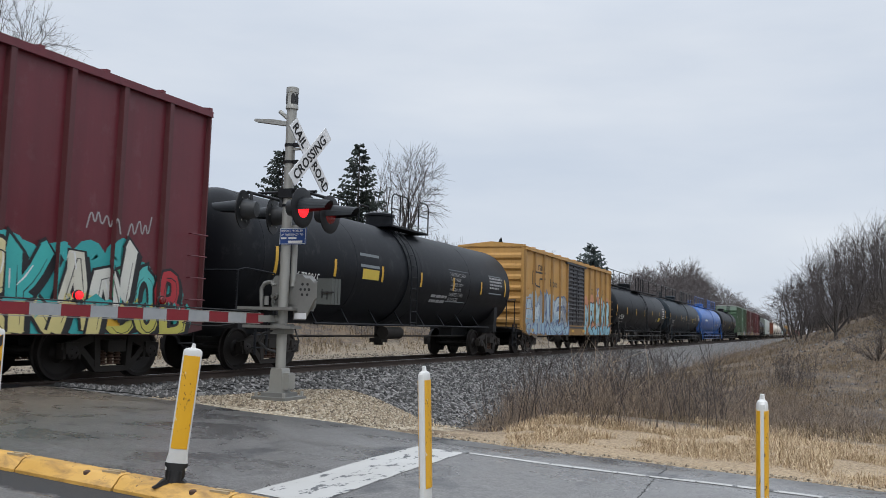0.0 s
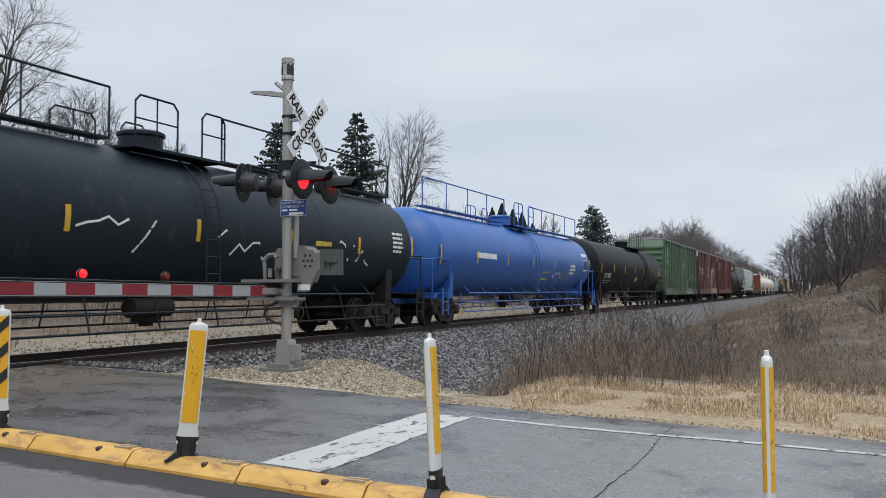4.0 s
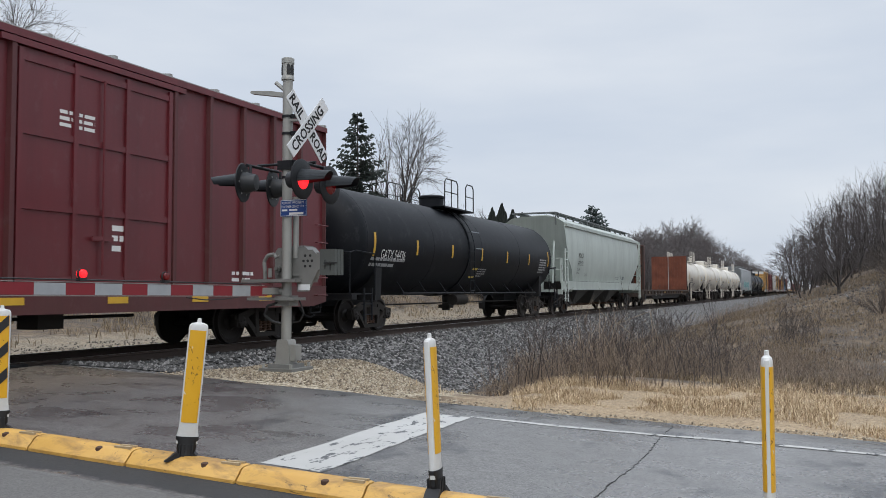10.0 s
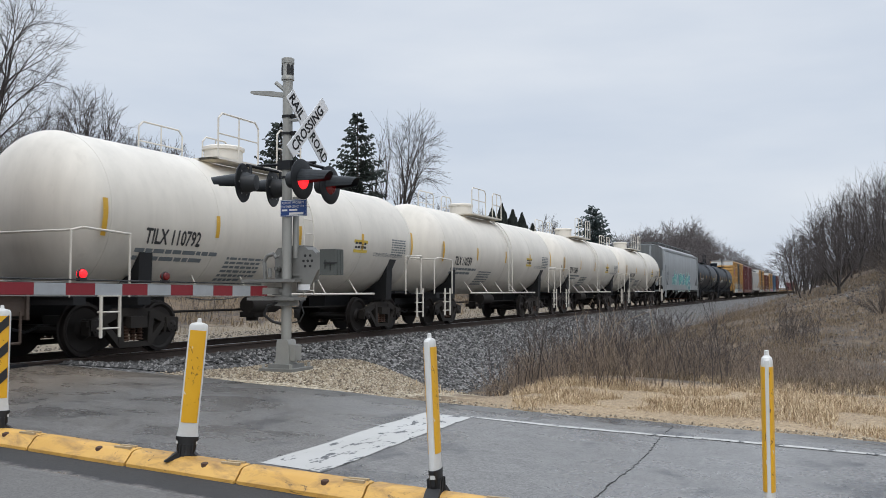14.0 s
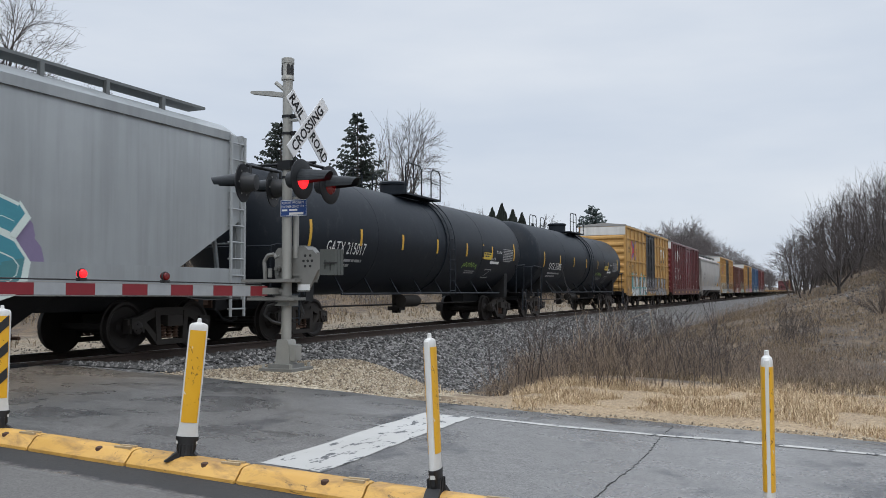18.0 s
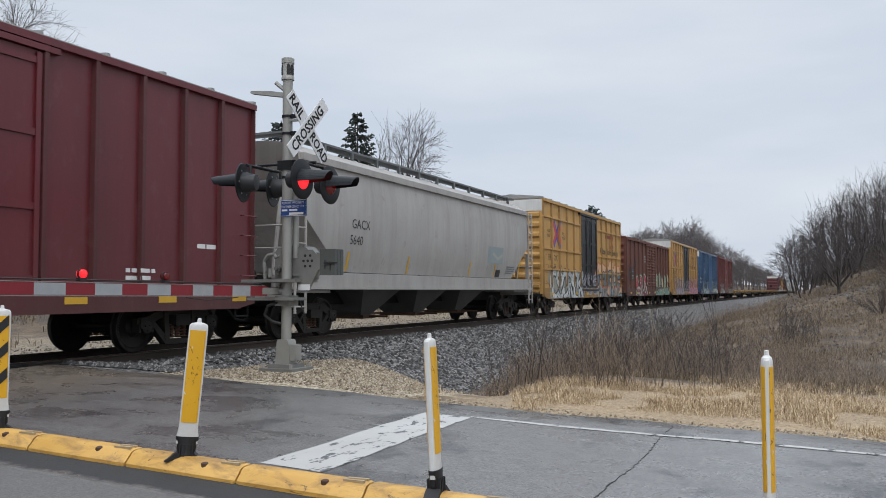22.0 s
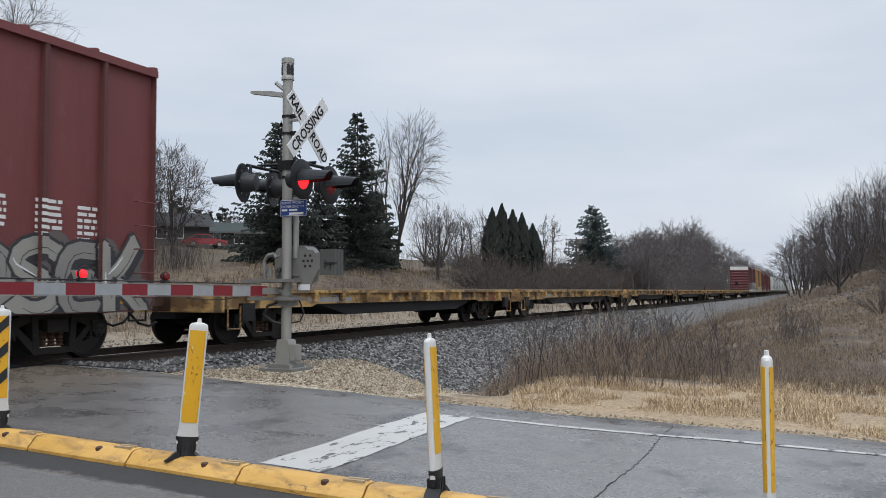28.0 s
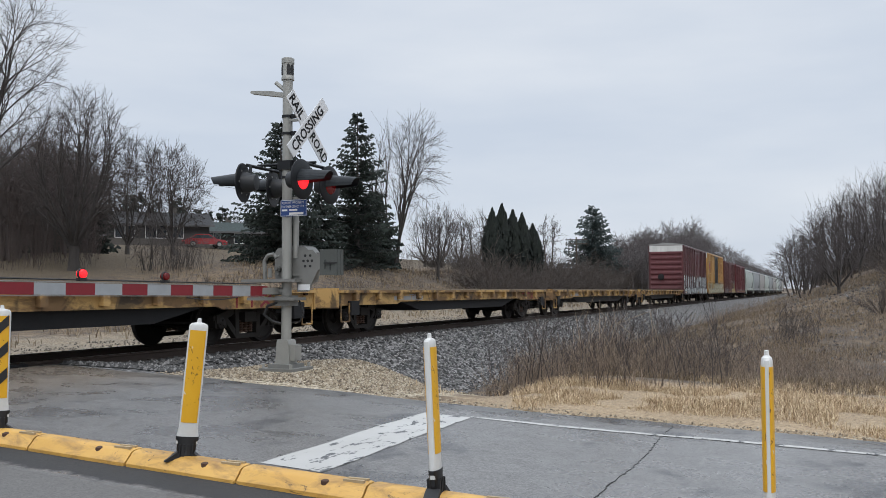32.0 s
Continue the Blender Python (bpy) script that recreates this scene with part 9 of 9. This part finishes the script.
M_BLACKDOOR = car_paint("black_door_paint", (0.012, 0.013, 0.015, 1), 0.2, 0.3, 0.5, [(-1.3, 1.6, 0.95, 1.9, 0.6, [(0.10, 0.10, 0.12, 1), (0.16, 0.16, 0.18, 1)], (0.32, 0.32, 0.35, 1), 73.0, {"shapes": "KSE", "cloud": None})])
fbox(357.6, 373.0, [(-6.3, -1.55, 0.75, 2.05, 1.25, [(0.62, 0.64, 0.62, 1), (0.56, 0.60, 0.60, 1)], (0.03, 0.035, 0.04, 1), 71.0, {"shapes": "UOMIN", "cloud": (0.10, 0.40, 0.40, 1)}),
    (2.0, 6.3, 0.78, 1.9, 1.1, [(0.26, 0.26, 0.27, 1), (0.36, 0.36, 0.36, 1)], (0.04, 0.04, 0.05, 1), 72.0, {"shapes": "SKAZE", "cloud": (0.46, 0.30, 0.13, 1)})], ("5", "02", "10"), "mustard yellow high boxcar with a black door and white graffiti", slogan=[(M_WHITE, stroke([(4.5, 3.98), (5.55, 3.98)], 0.16) + stroke([(4.82, 3.98), (4.82, 3.45)], 0.16) + stroke([(5.3, 3.98), (5.3, 3.45)], 0.16) + stroke([(5.6, 4.02), (6.15, 3.47)], 0.15) + stroke([(6.15, 4.02), (5.6, 3.47)], 0.15), "angular white emblem"),
    (M_DARKLET, heavy(letters("Railcar Pooling", 4.45, 3.14, 0.2), 0.006), "painted slogan"), (M_DARKLET, heavy(letters("Experts", 4.9, 2.86, 0.2), 0.006), "painted slogan"), (M_DARKLET, bars(4.95, 2.72, 0.9, 0.2, 1, 4), "small print")])
P_HOP3 = car_paint("rust_streaked_pale_hopper_paint", (0.36, 0.345, 0.325, 1), 0.30, 0.3, 0.6)
hopper("hopper_car", 392.2, 409.4, 4.50, P_HOP3, "pale covered hopper streaked with rust", 3,
       marks=[(M_DARKLET, letters("GACX", -5.9, 2.64, 0.23), "reporting mark"), (M_DARKLET, letters("5640", -5.95, 2.24, 0.23), "reporting number"), (spray((0.27, 0.32, 0.33, 1)), quad(3.66, 2.06, 5.22, 2.64), "faded blue painted panel"), (spray((0.38, 0.38, 0.33, 1)), stroke([(3.75, 2.16), (4.2, 2.40), (4.7, 2.22), (5.12, 2.36)], 0.12), "faded painted hill"), *[(M_AMBER, quad(x, 1.58, x + 0.1, 2.05), "amber strip") for x in (-6.0, -2.6, 2.08, 4.46)], (M_AMBER, quad(7.15, 1.58, 7.25, 2.4), "amber strip"), (M_DARKLET, quad(4.64, 1.58, 5.1, 1.84), "dark data panel"), spec(5.7, 2.0, 93, M_GREYPATCH, 0.9, 0.3, 4)])
fbox(411.25, 426.55, [(-6.6, -1.3, 0.65, 2.0, 0.9, [(0.58, 0.60, 0.58, 1), (0.50, 0.54, 0.54, 1)], (0.03, 0.03, 0.035, 1), 74.0, {"shapes": "CSOREK", "cloud": (0.30, 0.30, 0.25, 1)}),
    (1.7, 7.4, 0.60, 2.1, 0.95, [(0.16, 0.185, 0.19, 1), (0.21, 0.24, 0.245, 1), (0.18, 0.20, 0.22, 1)], (0.02, 0.022, 0.025, 1), 75.0, {"shapes": "ATERHE", "square": True, "low": (0.27, 0.32, 0.33, 1), "cloud": (0.66, 0.42, 0.26, 1), "rim": (0.42, 0.06, 0.035, 1), "crown": 0.55})], ("61", "95", "9"), "mustard yellow high boxcar with a black door and grey-blue graffiti")
P_BROWN = car_paint("rust_brown_boxcar_paint", (0.135, 0.045, 0.030, 1), 0.35, 0.4, 0.7, [(-5.0, -1.55, 0.68, 2.0, 1.1, [(0.36, 0.012, 0.035, 1), (0.30, 0.015, 0.05, 1)], (0.62, 0.62, 0.60, 1), 81.0, {"shapes": "ARS", "halo": (0.05, 0.26, 0.12, 1), "cloud": None, "low": (0.16, 0.02, 0.04, 1)}),
    (2.0, 7.5, 0.72, 2.2, 1.1, [(0.18, 0.36, 0.29, 1), (0.46, 0.40, 0.25, 1), (0.20, 0.38, 0.31, 1), (0.50, 0.44, 0.28, 1)], (0.52, 0.48, 0.38, 1), 82.0, {"shapes": "SELNDS", "cloud": (0.085, 0.060, 0.045, 1), "low": (0.12, 0.27, 0.22, 1)})])
boxcar("boxcar", 428.2, 443.9, 4.28, P_BROWN, "rust brown older boxcar with a corrugated door and red graffiti", (-1.3, 1.95), None, 6, 0.12, 0.08, slats=True,
       marks=[(M_DARKLET, quad(-6.95, 1.72, -5.42, 2.52), "black number panel"), (M_WHITE, letters("S", -5.85, 2.22, 0.22), "reporting mark"), (M_WHITE, letters("55", -5.9, 1.82, 0.22), "reporting number"), (M_DARKLET, quad(-5.4, 2.6, -4.6, 3.1), "black number panel"), spec(-1.9, 3.4, 84, M_DULLWHITE, 0.5, 0.5, 3)])
fbox(445.42, 460.82, [(-5.6, -1.5, 0.75, 2.1, 1.2, [(0.42, 0.36, 0.42, 1), (0.40, 0.42, 0.46, 1), (0.54, 0.40, 0.46, 1)], (0.08, 0.06, 0.09, 1), 76.0, {"shapes": "TZRNI", "cloud": (0.34, 0.28, 0.36, 1)}),
    (1.95, 7.3, 0.75, 2.1, 1.2, [(0.60, 0.26, 0.34, 1), (0.56, 0.30, 0.36, 1)], (0.20, 0.05, 0.09, 1), 77.0, {"shapes": "NKAHLK", "cloud": (0.56, 0.34, 0.36, 1)})], ("50", "66", "30"), "mustard yellow high boxcar with a black door and pink graffiti")
P_BLUEBOX = car_paint("blue_boxcar_paint", (0.035, 0.105, 0.215, 1), 0.25, 0.35, 0.55, [(-5.2, -1.0, 0.75, 2.0, 0.75, [(0.22, 0.32, 0.30, 1), (0.30, 0.38, 0.34, 1)], (0.42, 0.48, 0.46, 1), 85.0, {"shapes": "KNSEL", "cloud": None}),
    (2.5, 7.2, 0.80, 2.0, 0.7, [(0.40, 0.46, 0.46, 1), (0.20, 0.34, 0.44, 1)], (0.46, 0.42, 0.22, 1), 86.0, {"shapes": "HWAKE", "cloud": None})])
boxcar("boxcar", 462.9, 478.1, 4.90, P_BLUEBOX, "blue ribbed boxcar with a white end band and pale graffiti", (-0.6, 2.4), None, 8, 0.11, 0.08, band=True,
       marks=[(M_WHITE, bars(-7.0, 2.4, 0.9, 0.7, 2, 5), "heavy lettering"), (M_WHITE, bars(-5.6, 2.4, 0.6, 0.7, 2, 6), "heavy lettering"), (M_WHITE, stroke([(-4.6 + 0.2 * i, 2.7 + 0.3 * ((i * 5) % 3)) for i in range(9)], 0.04), "white scrawl")])
P_REDBOX = car_paint("faded_red_boxcar_paint", (0.155, 0.035, 0.034, 1), 0.15, 0.4, 0.6, [(-6.6, -2.2, 0.75, 1.8, 0.8, [(0.42, 0.43, 0.42, 1), (0.34, 0.36, 0.36, 1)], (0.05, 0.05, 0.06, 1), 87.0, {"shapes": "SNKRE", "cloud": None}),
    (2.6, 7.7, 0.72, 1.9, 0.95, [(0.24, 0.23, 0.21, 1), (0.30, 0.29, 0.26, 1)], (0.03, 0.03, 0.035, 1), 88.0, {"shapes": "RUMSEK", "cloud": (0.12, 0.10, 0.095, 1)})])
boxcar("boxcar", 479.9, 496.0, 4.92, P_REDBOX, "faded red ribbed boxcar with grey graffiti", (-1.4, 2.2), None, 7, 0.12, 0.085,
       marks=[(M_WHITE, letters("CLOSE AND LOCK", 0.1, 3.55, 0.13) + letters("BOTH DOORS BEFORE", 0.0, 3.35, 0.13) + letters("MOVING CAR", 0.35, 3.15, 0.13), "painted instruction"), spec(4.6, 2.5, 91, None, 0.5, 0.6, 6), spec(5.6, 2.5, 92, None, 0.5, 0.6, 6), spec(6.4, 2.45, 93, None, 0.4, 0.6, 6), (M_YELPAPER, quad(5.2, 1.3, 5.7, 1.42) + quad(-1.0, 1.3, -0.5, 1.42), "yellow tag"), (M_WHITE, quad(-0.6, 2.2, -0.2, 2.5), "white card")])


def flat_paint():
    """Yellow paint with square faded patches, much of it gone to brown rust and black grime."""
    m = Nodes("worn_yellow_flatcar_paint", 0.75)
    col = m.mix(m.noise(0.8, 3), (0.42, 0.25, 0.075, 1), (0.52, 0.33, 0.13, 1))
    brown = m.ramp(m.noise(0.75, 6, 0.68, m.stretch((1.0, 1.0, 2.2)), 0.5), (0.435, (0, 0, 0)), (0.52, (1, 1, 1)))
    col = m.mix(m.math("MULTIPLY", brown, 0.74), col, m.mix(m.noise(6, 4), (0.045, 0.026, 0.018, 1), (0.13, 0.062, 0.034, 1)))
    black = m.ramp(m.noise(1.6, 6, 0.7, m.stretch((1.0, 1.0, 0.7)), 0.8), (0.52, (0, 0, 0)), (0.60, (1, 1, 1)))
    col = m.mix(m.math("MULTIPLY", black, 0.75), col, (0.018, 0.017, 0.017, 1))
    return m.done(col, None, m.noise(22, 3), 0.25, 0.015)


P_FLAT = flat_paint()
flats = ((497.9, 514.8), (515.9, 534.8), (536.0, 553.9), (555.0, 574.3), (575.4, 592.4), (593.5, 612.4), (613.5, 631.9))
for i, (s0, s1) in enumerate(flats):
    half = (s1 - s0) / 2
    mk = [(M_BLACKDOOR, quad(-half + 3.5, 0.81, -half + 6.6, 1.04), "black number panel"), (M_WHITE, letters("HTTX", -half + 3.8, 0.85, 0.16) + letters("93442", -half + 5.3, 0.85, 0.16), "reporting number")] if i == 2 else \
         [(M_BANDRED, stroke([(half - 3.0, 1.0), (half - 2.6, 1.0)], 0.06) + stroke([(half - 2.8, 1.0), (half - 2.8, 0.78)], 0.06) + stroke([(half - 2.5, 1.0), (half - 2.1, 1.0)], 0.06) + stroke([(half - 2.3, 1.0), (half - 2.3, 0.78)], 0.06) + stroke([(half - 2.0, 1.0), (half - 1.65, 0.78)], 0.06) + stroke([(half - 1.65, 1.0), (half - 2.0, 0.78)], 0.06), "faded red angular emblem"), (M_DULLWHITE, letters("HTTX", -half + 3.8, 0.85, 0.15), "faded reporting mark"), spec(-half + 3.0, 0.98, 100 + i, M_DULLWHITE, 2.4, 0.2, 1)]
    flatcar("flatcar", s0, s1, P_FLAT, "empty worn yellow flatcar with a plank deck", M_DECK, mk, stakes=((half - 0.35, 0.42),) if i in (1, 3) else ())
fa = car_paint("deep_red_boxcar_paint", (0.10, 0.024, 0.028, 1), 0.15, 0.3, 0.5, [(-7.4, 7.4, 0.9, 2.3, 1.4, [WHITE_P, GREY_P, (0.1, 0.1, 0.12, 1)], BLACK_P, 95.0)])
boxcar("boxcar", 632.9, 648.8, 4.95, fa, "deep red high boxcar with a white end band and pale graffiti", (-0.6, 2.6), None, 7, 0.11, 0.08, band=True)
fbox(650.3, 665.6, [(-7.0, 7.0, 0.9, 1.8, 1.4, [CREAM, GREY_P], BLACK_P, 96.0)], ("5", "50", "9"), "mustard yellow high boxcar with a black door")
boxcar("boxcar", 667.3, 681.0, 4.6, P_GTW, "brown-red ribbed boxcar with faded graffiti", (-1.0, 1.9), None, 6)
boxcar("boxcar", 682.8, 697.6, 4.6, P_GTW2, "dark maroon ribbed boxcar", (-1.0, 1.9), None, 6)
for i in range(9):
    s0 = 699.0 + 16.9 * i
    hopper("hopper_car", s0, s0 + 15.9, 4.5, P_HOP2 if i % 3 == 1 else P_HOP3 if i % 3 == 2 else P_HOP1, "grey covered hopper in the train's long tail", 3)


# ---- what moves ----
def motions():
    times = [2.0 * i for i in range(17)]
    for w, mid in TRAIN:
        walk(w, [(t, pose(mid - gone(t), TRACK, 0)) for t in times])
    for wheel, dx, at in WHEELS:
        # wheels roll as they come past; far off, or once gone, nothing of it shows
        lo = max(0.0, (at - 42.0) / 17.0)
        hi = min(32.0, (at - 4.0) / 16.9 + 0.2)
        rest = wheel.matrix_basis.to_translation()
        if hi <= lo + 0.1:
            continue
        rows, t = [], lo
        if lo > 0:
            rows.append((0.0, Matrix.Translation(rest)))
        while t < hi:
            rows.append((t, Matrix.Translation(rest) @ Matrix.Rotation(-(gone(t) - gone(lo)) / WR, 4, "Y")))
            t += 1 / 30
        if hi < 32.0:
            rows.append((32.0, rows[-1][1]))
        walk(wheel, rows)
motions()
